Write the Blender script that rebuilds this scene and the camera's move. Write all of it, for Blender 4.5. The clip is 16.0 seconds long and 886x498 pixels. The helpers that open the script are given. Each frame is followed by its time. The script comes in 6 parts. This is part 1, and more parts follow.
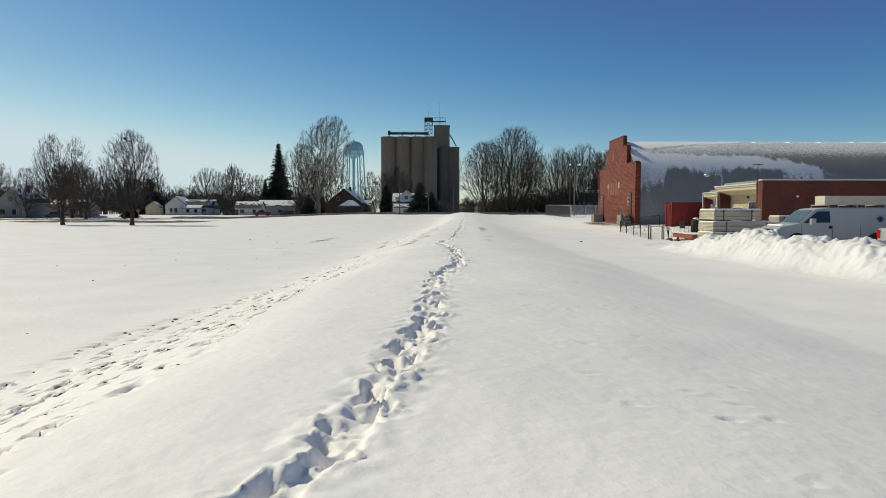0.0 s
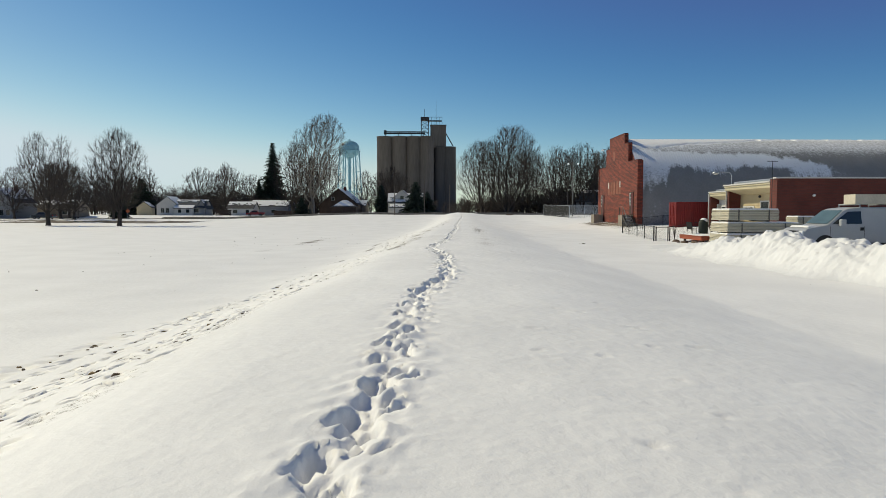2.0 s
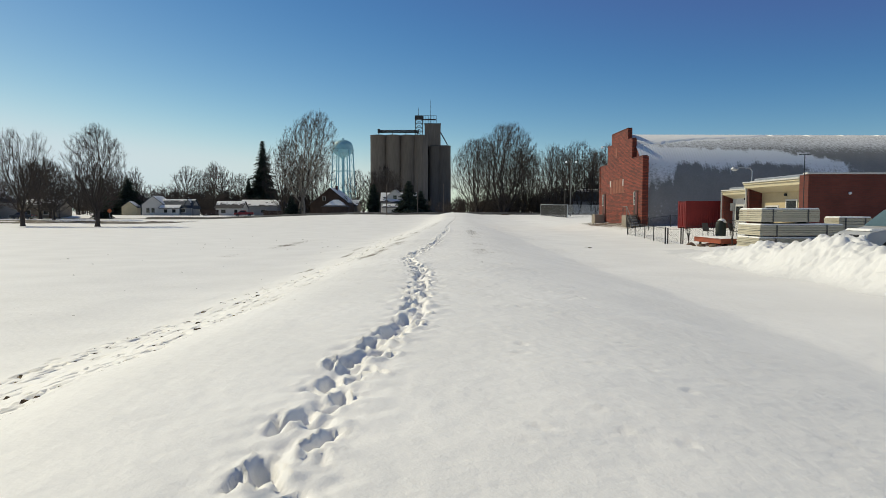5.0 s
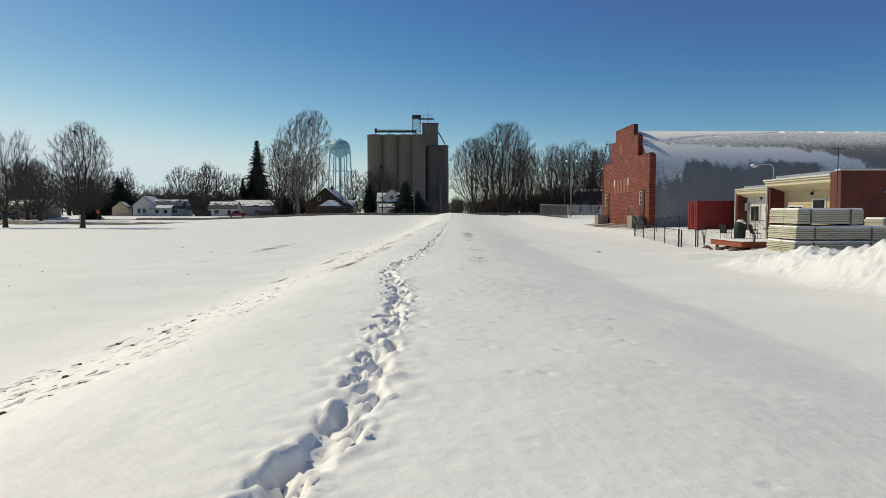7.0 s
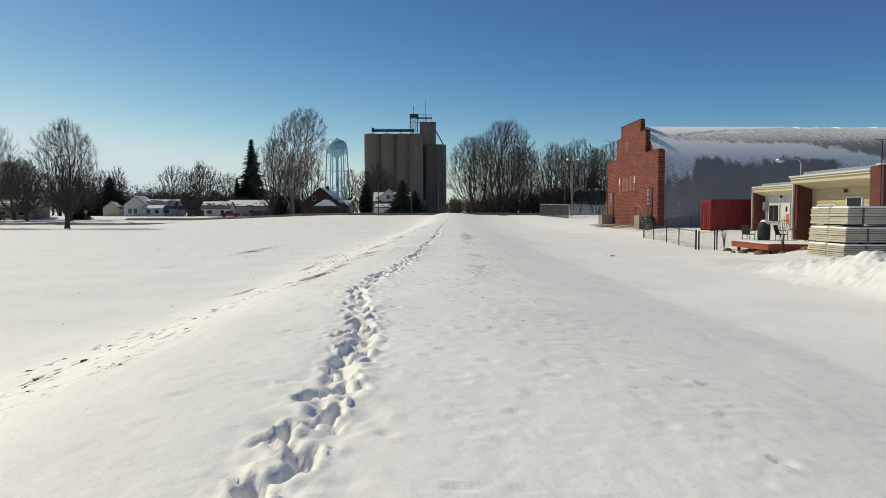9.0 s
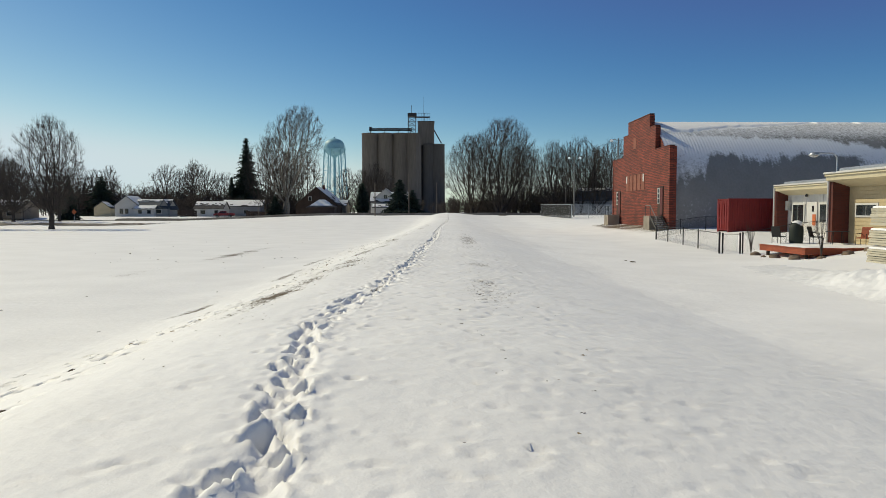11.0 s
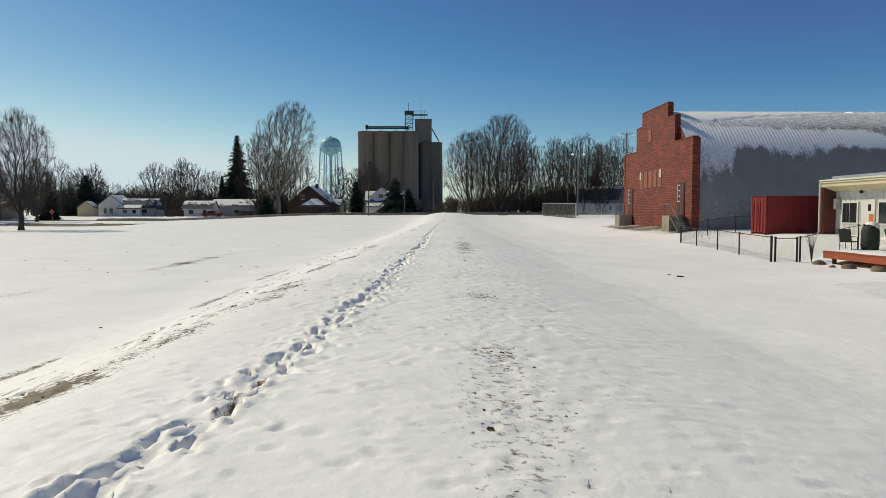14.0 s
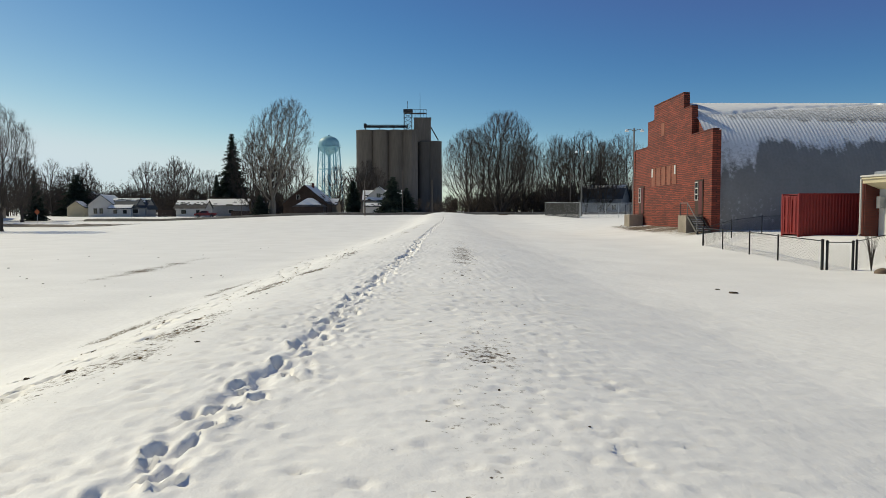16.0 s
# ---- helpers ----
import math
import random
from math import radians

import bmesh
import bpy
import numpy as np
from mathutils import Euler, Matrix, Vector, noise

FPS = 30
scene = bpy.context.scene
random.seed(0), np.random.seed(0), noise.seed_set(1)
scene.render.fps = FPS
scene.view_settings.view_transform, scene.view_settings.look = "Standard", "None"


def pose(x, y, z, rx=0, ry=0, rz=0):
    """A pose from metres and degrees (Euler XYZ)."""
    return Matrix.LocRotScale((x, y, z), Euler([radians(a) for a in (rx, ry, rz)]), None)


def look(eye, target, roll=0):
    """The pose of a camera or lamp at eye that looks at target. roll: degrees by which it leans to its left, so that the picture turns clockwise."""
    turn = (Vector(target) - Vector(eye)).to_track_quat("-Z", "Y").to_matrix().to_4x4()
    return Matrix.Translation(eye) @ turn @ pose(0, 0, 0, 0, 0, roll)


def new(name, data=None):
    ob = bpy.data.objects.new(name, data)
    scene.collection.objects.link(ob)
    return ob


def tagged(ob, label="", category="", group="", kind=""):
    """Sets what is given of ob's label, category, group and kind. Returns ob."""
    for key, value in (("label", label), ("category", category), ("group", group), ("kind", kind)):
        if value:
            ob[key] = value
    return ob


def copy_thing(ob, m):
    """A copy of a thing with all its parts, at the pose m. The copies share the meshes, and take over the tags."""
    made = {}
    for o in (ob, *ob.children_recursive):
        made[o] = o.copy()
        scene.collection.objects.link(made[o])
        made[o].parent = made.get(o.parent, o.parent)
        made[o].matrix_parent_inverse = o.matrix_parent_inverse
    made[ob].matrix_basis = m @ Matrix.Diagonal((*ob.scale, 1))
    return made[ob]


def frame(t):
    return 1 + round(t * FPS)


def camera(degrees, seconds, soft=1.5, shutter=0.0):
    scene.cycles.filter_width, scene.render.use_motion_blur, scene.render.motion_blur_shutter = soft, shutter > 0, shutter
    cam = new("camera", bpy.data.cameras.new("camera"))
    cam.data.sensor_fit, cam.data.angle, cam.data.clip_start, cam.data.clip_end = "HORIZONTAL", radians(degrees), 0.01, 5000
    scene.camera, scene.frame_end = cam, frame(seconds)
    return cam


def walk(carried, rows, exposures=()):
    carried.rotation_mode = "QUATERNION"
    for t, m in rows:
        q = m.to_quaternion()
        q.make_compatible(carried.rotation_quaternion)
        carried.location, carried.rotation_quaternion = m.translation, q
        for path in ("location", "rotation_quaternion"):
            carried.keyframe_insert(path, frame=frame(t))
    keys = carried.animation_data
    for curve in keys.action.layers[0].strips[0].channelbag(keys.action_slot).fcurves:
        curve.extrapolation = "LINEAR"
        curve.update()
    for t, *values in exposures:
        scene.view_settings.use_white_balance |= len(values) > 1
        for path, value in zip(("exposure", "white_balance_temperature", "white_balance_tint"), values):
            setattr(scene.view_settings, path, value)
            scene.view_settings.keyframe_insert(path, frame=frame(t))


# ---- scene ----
cam = camera(66.0, 16.0, soft=0.8)
PATH = [
    (0, pose(0.000, -0.000, 2.900, 86.845, -0.090, 0.000)),
    (0.5, pose(0.073, 0.790, 2.893, 86.852, -0.083, -0.063)),
    (1, pose(0.141, 1.590, 2.898, 86.855, -0.078, -0.130)),
    (1.5, pose(0.203, 2.409, 2.903, 86.860, -0.073, -0.191)),
    (2, pose(0.254, 3.248, 2.905, 86.855, -0.068, -0.262)),
    (2.5, pose(0.309, 4.111, 2.911, 86.846, -0.065, -0.343)),
    (3, pose(0.378, 4.995, 2.928, 86.834, -0.073, -0.421)),
    (3.5, pose(0.471, 5.886, 2.927, 86.830, -0.076, -0.500)),
    (4, pose(0.534, 6.798, 2.908, 86.827, -0.069, -0.562)),
    (6.5, pose(0.938, 11.892, 2.950, 86.863, -0.013, -0.784)),
    (7, pose(0.968, 12.855, 2.943, 86.865, -0.000, -0.821)),
    (7.5, pose(1.006, 13.856, 2.941, 86.863, 0.007, -0.854)),
    (8, pose(1.047, 14.882, 2.925, 86.866, 0.016, -0.885)),
    (8.5, pose(1.109, 15.919, 2.911, 86.870, 0.025, -0.941)),
    (9, pose(1.180, 16.948, 2.900, 86.876, 0.030, -0.980)),
    (11.5, pose(1.362, 22.260, 2.912, 86.877, 0.045, -1.130)),
    (12, pose(1.477, 23.510, 2.928, 86.887, 0.036, -1.143)),
    (12.5, pose(1.602, 24.767, 2.929, 86.881, 0.029, -1.157)),
    (13, pose(1.698, 26.003, 2.925, 86.870, 0.037, -1.172)),
    (13.5, pose(1.729, 27.194, 2.916, 86.857, 0.058, -1.206)),
    (14, pose(1.745, 28.351, 2.901, 86.841, 0.082, -1.258)),
    (14.5, pose(1.806, 29.539, 2.907, 86.826, 0.107, -1.284)),
    (15, pose(1.901, 30.737, 2.911, 86.820, 0.126, -1.296)),
    (15.5, pose(1.994, 31.969, 2.910, 86.818, 0.141, -1.290)),
    (16, pose(2.071, 33.225, 2.903, 86.816, 0.147, -1.271)),
]
walk(cam, PATH)

# ---- world, sun and exposure ----
SUN_TO = Vector((-0.660, 0.420, 0.620)).normalized()
world = bpy.data.worlds.new("world")
scene.world = world
world.use_nodes = True
wn = world.node_tree
sky = wn.nodes.new("ShaderNodeTexSky")
sky.sky_type = "NISHITA"
sky.sun_disc = False
sky.sun_elevation = math.asin(SUN_TO.z)
sky.sun_rotation = math.atan2(SUN_TO.x, SUN_TO.y)
sky.air_density = 1.0
sky.dust_density = 2.6
sky.ozone_density = 1.0
sky.altitude = 3000
bg = wn.nodes["Background"]
bg.inputs["Strength"].default_value = 0.1
split = wn.nodes.new("ShaderNodeSeparateColor")
join = wn.nodes.new("ShaderNodeCombineColor")
wn.links.new(sky.outputs["Color"], split.inputs["Color"])
# a hazy winter sky: a steeper fall of red and green away from the sun than the clear model gives
for band, power, gain, limit, floor_level in (("Red", 2.10, 0.172, 5.8, 0.60), ("Green", 1.55, 0.352, 6.9, 0.95), ("Blue", 1.0, 0.82, 7.6, 1.6)):
    fall = wn.nodes.new("ShaderNodeMath")
    fall.operation = "POWER"
    fall.inputs[1].default_value = power
    wn.links.new(split.outputs[band], fall.inputs[0])
    level = wn.nodes.new("ShaderNodeMath")
    level.operation = "MULTIPLY"
    level.inputs[1].default_value = gain
    wn.links.new(fall.outputs["Value"], level.inputs[0])
    most = wn.nodes.new("ShaderNodeMath")
    most.operation = "SMOOTH_MIN"
    most.inputs[1].default_value = limit
    most.inputs[2].default_value = 3.0
    wn.links.new(level.outputs["Value"], most.inputs[0])
    least = wn.nodes.new("ShaderNodeMath")
    least.operation = "SMOOTH_MAX"
    least.inputs[1].default_value = floor_level
    least.inputs[2].default_value = 0.4
    wn.links.new(most.outputs["Value"], least.inputs[0])
    wn.links.new(least.outputs["Value"], join.inputs[band])
wn.links.new(join.outputs["Color"], bg.inputs["Color"])
sun_lamp = bpy.data.lights.new("sun", "SUN")
sun_lamp.energy = 3.32
sun_lamp.angle = radians(0.5)
sun_lamp.color = (1.0, 0.91, 0.65)
sun_ob = new("sun", sun_lamp)
sun_ob.matrix_world = look(SUN_TO * 300, (0, 0, 0))
scene.view_settings.exposure = 0.06


# ---- materials ----
def mat(name, color, rough=0.7, metal=0.0, vary=0.12, scale=1.2, fine=18.0, bump=0.15, stain=None, stain_amount=0.35,
        spec=0.4, stretch=(1, 1, 1), random_part=0.0, transmission=0.0):
    m = bpy.data.materials.new(name)
    m.use_nodes = True
    nt = m.node_tree
    p = nt.nodes["Principled BSDF"]
    p.inputs["Roughness"].default_value = rough
    p.inputs["Metallic"].default_value = metal
    p.inputs["Specular IOR Level"].default_value = spec
    p.inputs["Transmission Weight"].default_value = transmission
    tc = nt.nodes.new("ShaderNodeTexCoord")
    mp = nt.nodes.new("ShaderNodeMapping")
    mp.inputs["Scale"].default_value = stretch
    nt.links.new(tc.outputs["Object"], mp.inputs["Vector"])
    big = nt.nodes.new("ShaderNodeTexNoise")
    big.inputs["Scale"].default_value = scale
    big.inputs["Detail"].default_value = 5
    small = nt.nodes.new("ShaderNodeTexNoise")
    small.inputs["Scale"].default_value = fine
    small.inputs["Detail"].default_value = 4
    for n in (big, small):
        nt.links.new(mp.outputs["Vector"], n.inputs["Vector"])
    ramp = nt.nodes.new("ShaderNodeMapRange")
    ramp.inputs["From Min"].default_value = 0.3
    ramp.inputs["From Max"].default_value = 0.7
    ramp.inputs["To Min"].default_value = 1.0 - vary
    ramp.inputs["To Max"].default_value = 1.0 + vary
    nt.links.new(big.outputs["Fac"], ramp.inputs["Value"])
    ramp2 = nt.nodes.new("ShaderNodeMapRange")
    ramp2.inputs["From Min"].default_value = 0.3
    ramp2.inputs["From Max"].default_value = 0.7
    ramp2.inputs["To Min"].default_value = 1.0 - vary * 0.6
    ramp2.inputs["To Max"].default_value = 1.0 + vary * 0.6
    nt.links.new(small.outputs["Fac"], ramp2.inputs["Value"])
    mul = nt.nodes.new("ShaderNodeMath")
    mul.operation = "MULTIPLY"
    nt.links.new(ramp.outputs["Result"], mul.inputs[0])
    nt.links.new(ramp2.outputs["Result"], mul.inputs[1])
    last = mul.outputs["Value"]
    if random_part:
        oi = nt.nodes.new("ShaderNodeObjectInfo")
        r3 = nt.nodes.new("ShaderNodeMapRange")
        r3.inputs["To Min"].default_value = 1 - random_part
        r3.inputs["To Max"].default_value = 1 + random_part
        nt.links.new(oi.outputs["Random"], r3.inputs["Value"])
        mul2 = nt.nodes.new("ShaderNodeMath")
        mul2.operation = "MULTIPLY"
        nt.links.new(last, mul2.inputs[0])
        nt.links.new(r3.outputs["Result"], mul2.inputs[1])
        last = mul2.outputs["Value"]
    vm = nt.nodes.new("ShaderNodeVectorMath")
    vm.operation = "SCALE"
    vm.inputs[0].default_value = color
    nt.links.new(last, vm.inputs["Scale"])
    out = vm.outputs["Vector"]
    if stain:
        mix = nt.nodes.new("ShaderNodeMix")
        mix.data_type = "RGBA"
        st = nt.nodes.new("ShaderNodeTexNoise")
        st.inputs["Scale"].default_value = scale * 0.55
        st.inputs["Detail"].default_value = 7
        st.inputs["Roughness"].default_value = 0.65
        nt.links.new(mp.outputs["Vector"], st.inputs["Vector"])
        sr = nt.nodes.new("ShaderNodeMapRange")
        sr.inputs["From Min"].default_value = 0.5
        sr.inputs["From Max"].default_value = 0.75
        sr.inputs["To Max"].default_value = stain_amount
        nt.links.new(st.outputs["Fac"], sr.inputs["Value"])
        nt.links.new(sr.outputs["Result"], mix.inputs["Factor"])
        nt.links.new(out, mix.inputs["A"])
        mix.inputs["B"].default_value = (*stain, 1)
        out = mix.outputs["Result"]
    nt.links.new(out, p.inputs["Base Color"])
    if bump:
        b = nt.nodes.new("ShaderNodeBump")
        b.inputs["Strength"].default_value = bump
        b.inputs["Distance"].default_value = 0.03
        nt.links.new(small.outputs["Fac"], b.inputs["Height"])
        nt.links.new(b.outputs["Normal"], p.inputs["Normal"])
    return m


def snow_material(name, color=(0.88, 0.875, 0.87), lumps=0.5, earth=False):
    m = bpy.data.materials.new(name)
    m.use_nodes = True
    nt = m.node_tree
    p = nt.nodes["Principled BSDF"]
    p.inputs["Roughness"].default_value = 0.62
    p.inputs["Specular IOR Level"].default_value = 0.25
    tc = nt.nodes.new("ShaderNodeTexCoord")
    noises = []
    for sc, det in ((0.35, 4), (5.0, 5), (60.0, 3)):
        n = nt.nodes.new("ShaderNodeTexNoise")
        n.inputs["Scale"].default_value = sc
        n.inputs["Detail"].default_value = det
        nt.links.new(tc.outputs["Object"], n.inputs["Vector"])
        noises.append(n)
    mr = nt.nodes.new("ShaderNodeMapRange")
    mr.inputs["From Min"].default_value = 0.3
    mr.inputs["From Max"].default_value = 0.7
    mr.inputs["To Min"].default_value = 0.95
    mr.inputs["To Max"].default_value = 1.04
    nt.links.new(noises[0].outputs["Fac"], mr.inputs["Value"])
    vm = nt.nodes.new("ShaderNodeVectorMath")
    vm.operation = "SCALE"
    vm.inputs[0].default_value = color
    nt.links.new(mr.outputs["Result"], vm.inputs["Scale"])
    colour = vm.outputs["Vector"]
    if earth:
        # bare soil and stubble where the snow has worn thin
        worn = nt.nodes.new("ShaderNodeAttribute")
        worn.attribute_name = "bare"
        grit = nt.nodes.new("ShaderNodeTexNoise")
        grit.inputs["Scale"].default_value = 11.0
        grit.inputs["Detail"].default_value = 7
        grit.inputs["Roughness"].default_value = 0.72
        nt.links.new(tc.outputs["Object"], grit.inputs["Vector"])
        total = nt.nodes.new("ShaderNodeMath")
        total.operation = "ADD"
        nt.links.new(worn.outputs["Fac"], total.inputs[0])
        nt.links.new(grit.outputs["Fac"], total.inputs[1])
        cut = nt.nodes.new("ShaderNodeMapRange")
        cut.inputs["From Min"].default_value = 0.81
        cut.inputs["From Max"].default_value = 0.93
        nt.links.new(total.outputs["Value"], cut.inputs["Value"])
        tint = nt.nodes.new("ShaderNodeMix")
        tint.data_type = "RGBA"
        tint.inputs["A"].default_value = (0.055, 0.038, 0.025, 1)
        tint.inputs["B"].default_value = (0.19, 0.145, 0.09, 1)
        nt.links.new(noises[2].outputs["Fac"], tint.inputs["Factor"])
        blend = nt.nodes.new("ShaderNodeMix")
        blend.data_type = "RGBA"
        nt.links.new(cut.outputs["Result"], blend.inputs["Factor"])
        nt.links.new(colour, blend.inputs["A"])
        nt.links.new(tint.outputs["Result"], blend.inputs["B"])
        colour = blend.outputs["Result"]
    nt.links.new(colour, p.inputs["Base Color"])
    b1 = nt.nodes.new("ShaderNodeBump")
    b1.inputs["Strength"].default_value = lumps
    b1.inputs["Distance"].default_value = 0.04
    nt.links.new(noises[1].outputs["Fac"], b1.inputs["Height"])
    b2 = nt.nodes.new("ShaderNodeBump")
    b2.inputs["Strength"].default_value = 0.25
    b2.inputs["Distance"].default_value = 0.006
    nt.links.new(noises[2].outputs["Fac"], b2.inputs["Height"])
    nt.links.new(b1.outputs["Normal"], b2.inputs["Normal"])
    nt.links.new(b2.outputs["Normal"], p.inputs["Normal"])
    return m


def brick_material(name, color, dark, mortar, row=0.19, width=0.42, gap=0.022, wander=0.0):
    """Brick courses laid along the walls' own directions; x and y both count as the length of a course."""
    m = bpy.data.materials.new(name)
    m.use_nodes = True
    nt = m.node_tree
    p = nt.nodes["Principled BSDF"]
    p.inputs["Roughness"].default_value = 0.85
    tc = nt.nodes.new("ShaderNodeTexCoord")
    sep = nt.nodes.new("ShaderNodeSeparateXYZ")
    nt.links.new(tc.outputs["Object"], sep.inputs["Vector"])
    add = nt.nodes.new("ShaderNodeMath")
    add.operation = "ADD"
    nt.links.new(sep.outputs["X"], add.inputs[0])
    nt.links.new(sep.outputs["Y"], add.inputs[1])
    comb = nt.nodes.new("ShaderNodeCombineXYZ")
    nt.links.new(add.outputs["Value"], comb.inputs["X"])
    nt.links.new(sep.outputs["Z"], comb.inputs["Y"])
    br = nt.nodes.new("ShaderNodeTexBrick")
    br.inputs["Scale"].default_value = 1.0
    br.inputs["Color1"].default_value = (*color, 1)
    br.inputs["Color2"].default_value = (*dark, 1)
    br.inputs["Mortar"].default_value = (*mortar, 1)
    br.inputs["Mortar Size"].default_value = gap
    br.inputs["Brick Width"].default_value = width
    br.inputs["Row Height"].default_value = row
    br.inputs["Bias"].default_value = -0.2
    if wander:
        # courses that waver, as hand-laid rough brick does
        wav = nt.nodes.new("ShaderNodeTexNoise")
        wav.inputs["Scale"].default_value = 2.2
        wav.inputs["Detail"].default_value = 4
        nt.links.new(comb.outputs["Vector"], wav.inputs["Vector"])
        push = nt.nodes.new("ShaderNodeVectorMath")
        push.operation = "MULTIPLY_ADD"
        push.inputs[1].default_value = (wander * 6, wander * 2, 0)
        nt.links.new(wav.outputs["Color"], push.inputs[0])
        nt.links.new(comb.outputs["Vector"], push.inputs[2])
        nt.links.new(push.outputs["Vector"], br.inputs["Vector"])
    else:
        nt.links.new(comb.outputs["Vector"], br.inputs["Vector"])
    ns = nt.nodes.new("ShaderNodeTexNoise")
    ns.inputs["Scale"].default_value = 0.6
    ns.inputs["Detail"].default_value = 7
    nt.links.new(tc.outputs["Object"], ns.inputs["Vector"])
    mr = nt.nodes.new("ShaderNodeMapRange")
    mr.inputs["From Min"].default_value = 0.3
    mr.inputs["From Max"].default_value = 0.7
    mr.inputs["To Min"].default_value = 0.75
    mr.inputs["To Max"].default_value = 1.2
    nt.links.new(ns.outputs["Fac"], mr.inputs["Value"])
    vm = nt.nodes.new("ShaderNodeVectorMath")
    vm.operation = "SCALE"
    nt.links.new(br.outputs["Color"], vm.inputs[0])
    nt.links.new(mr.outputs["Result"], vm.inputs["Scale"])
    nt.links.new(vm.outputs["Vector"], p.inputs["Base Color"])
    b = nt.nodes.new("ShaderNodeBump")
    b.inputs["Strength"].default_value = 0.6
    b.inputs["Distance"].default_value = 0.02
    b.invert = True
    nt.links.new(br.outputs["Fac"], b.inputs["Height"])
    nt.links.new(b.outputs["Normal"], p.inputs["Normal"])
    return m


M_SNOW = snow_material("snow", lumps=0.5, earth=True)
M_PILE = snow_material("ploughed_snow", (0.76, 0.762, 0.77), lumps=0.9)
M_ROOFSNOW = snow_material("roof_snow", (0.86, 0.86, 0.86), lumps=0.3)
M_SOIL = mat("soil", (0.075, 0.052, 0.032), 0.95, vary=0.4, fine=40, scale=5, bump=0.5)
M_GRASS = mat("dry_grass", (0.20, 0.145, 0.075), 0.9, vary=0.35, scale=4, fine=30)
M_ROAD = mat("asphalt", (0.040, 0.040, 0.043), 0.8, vary=0.3, scale=0.4, fine=12, stain=(0.4, 0.41, 0.44), stain_amount=0.25)
M_BRICK = brick_material("red_brick", (0.25, 0.047, 0.024), (0.10, 0.020, 0.012), (0.058, 0.020, 0.014), row=0.165, width=0.95, gap=0.030, wander=0.07)
M_BRICK2 = brick_material("wing_brick", (0.135, 0.030, 0.020), (0.10, 0.023, 0.016), (0.085, 0.034, 0.026), row=0.11, width=0.30, gap=0.012)
M_INFILL = mat("window_infill", (0.22, 0.085, 0.055), 0.9, vary=0.2, scale=1.5, bump=0.2)
M_CONC = mat("concrete", (0.27, 0.235, 0.19), 0.9, vary=0.2, scale=0.8, fine=14, stain=(0.16, 0.14, 0.12))
M_SILO = mat("silo_concrete", (0.122, 0.110, 0.099), 0.9, vary=0.22, scale=0.10, fine=1.5, stain=(0.065, 0.056, 0.050), stain_amount=0.9, stretch=(1, 1, 0.12), bump=0.05)
M_SILO2 = mat("silo_concrete_grey", (0.07, 0.068, 0.068), 0.9, vary=0.2, scale=0.10, fine=1.5, stain=(0.05, 0.048, 0.048), stain_amount=0.7, stretch=(1, 1, 0.12), bump=0.05)
M_STEEL = mat("galvanised_steel", (0.46, 0.48, 0.50), 0.42, metal=0.75, vary=0.12, scale=0.5, fine=6, stain=(0.25, 0.24, 0.23), stain_amount=0.4, bump=0.03)
M_ROOFMETAL = mat("corrugated_roof_metal", (0.25, 0.245, 0.235), 0.6, metal=0.1, vary=0.10, scale=0.35, fine=5, stain=(0.20, 0.20, 0.20), stain_amount=0.4, bump=0.02)
M_DARKSTEEL = mat("dark_steel", (0.035, 0.037, 0.04), 0.6, metal=0.3, vary=0.2)
M_BLACK = mat("black_metal", (0.012, 0.012, 0.013), 0.55, vary=0.2)
M_TANK = mat("tank_blue_paint", (0.22, 0.44, 0.52), 0.5, vary=0.10, scale=0.2, fine=2, stain=(0.45, 0.58, 0.62), stain_amount=0.25, bump=0.0)
M_RED = mat("container_red_paint", (0.19, 0.013, 0.012), 0.55, vary=0.15, scale=0.8, fine=9, stain=(0.17, 0.02, 0.018), stain_amount=0.5, bump=0.05)
M_REDCAR = mat("car_red_paint", (0.17, 0.010, 0.016), 0.3, vary=0.05, bump=0)
M_WHITECAR = mat("white_car_paint", (0.40, 0.41, 0.42), 0.35, vary=0.04, bump=0, stain=(0.45, 0.43, 0.40), stain_amount=0.25)
M_DARKCAR = mat("dark_car_paint", (0.03, 0.035, 0.045), 0.3, vary=0.05, bump=0)
M_GLASS = mat("dark_glass", (0.02, 0.025, 0.028), 0.08, vary=0.1, bump=0, spec=0.7)
M_TYRE = mat("tyre_rubber", (0.015, 0.015, 0.016), 0.85, vary=0.2)
M_CHROME = mat("bright_metal", (0.6, 0.6, 0.6), 0.25, metal=0.9, vary=0.05, bump=0)
M_LAMPGLASS = mat("lamp_glass", (0.75, 0.77, 0.78), 0.2, vary=0.05, bump=0)
M_TAIL = mat("tail_lamp_red", (0.45, 0.01, 0.01), 0.25, vary=0.05, bump=0)
M_CREAM = mat("cream_paint", (0.52, 0.46, 0.31), 0.6, vary=0.08, scale=0.8, fine=7, stain=(0.42, 0.36, 0.24), stain_amount=0.3)
M_SIDING = mat("yellow_siding", (0.46, 0.37, 0.22), 0.7, vary=0.10, scale=0.6, fine=8)
M_WHITE = mat("white_paint", (0.55, 0.54, 0.515), 0.6, vary=0.07, scale=0.7, fine=8, stain=(0.5, 0.49, 0.45), stain_amount=0.25)
M_GREYWALL = mat("grey_siding", (0.26, 0.265, 0.27), 0.75, vary=0.1, scale=0.5, fine=6)
M_TANWALL = mat("tan_siding", (0.22, 0.185, 0.145), 0.8, vary=0.15, scale=0.5, fine=6)
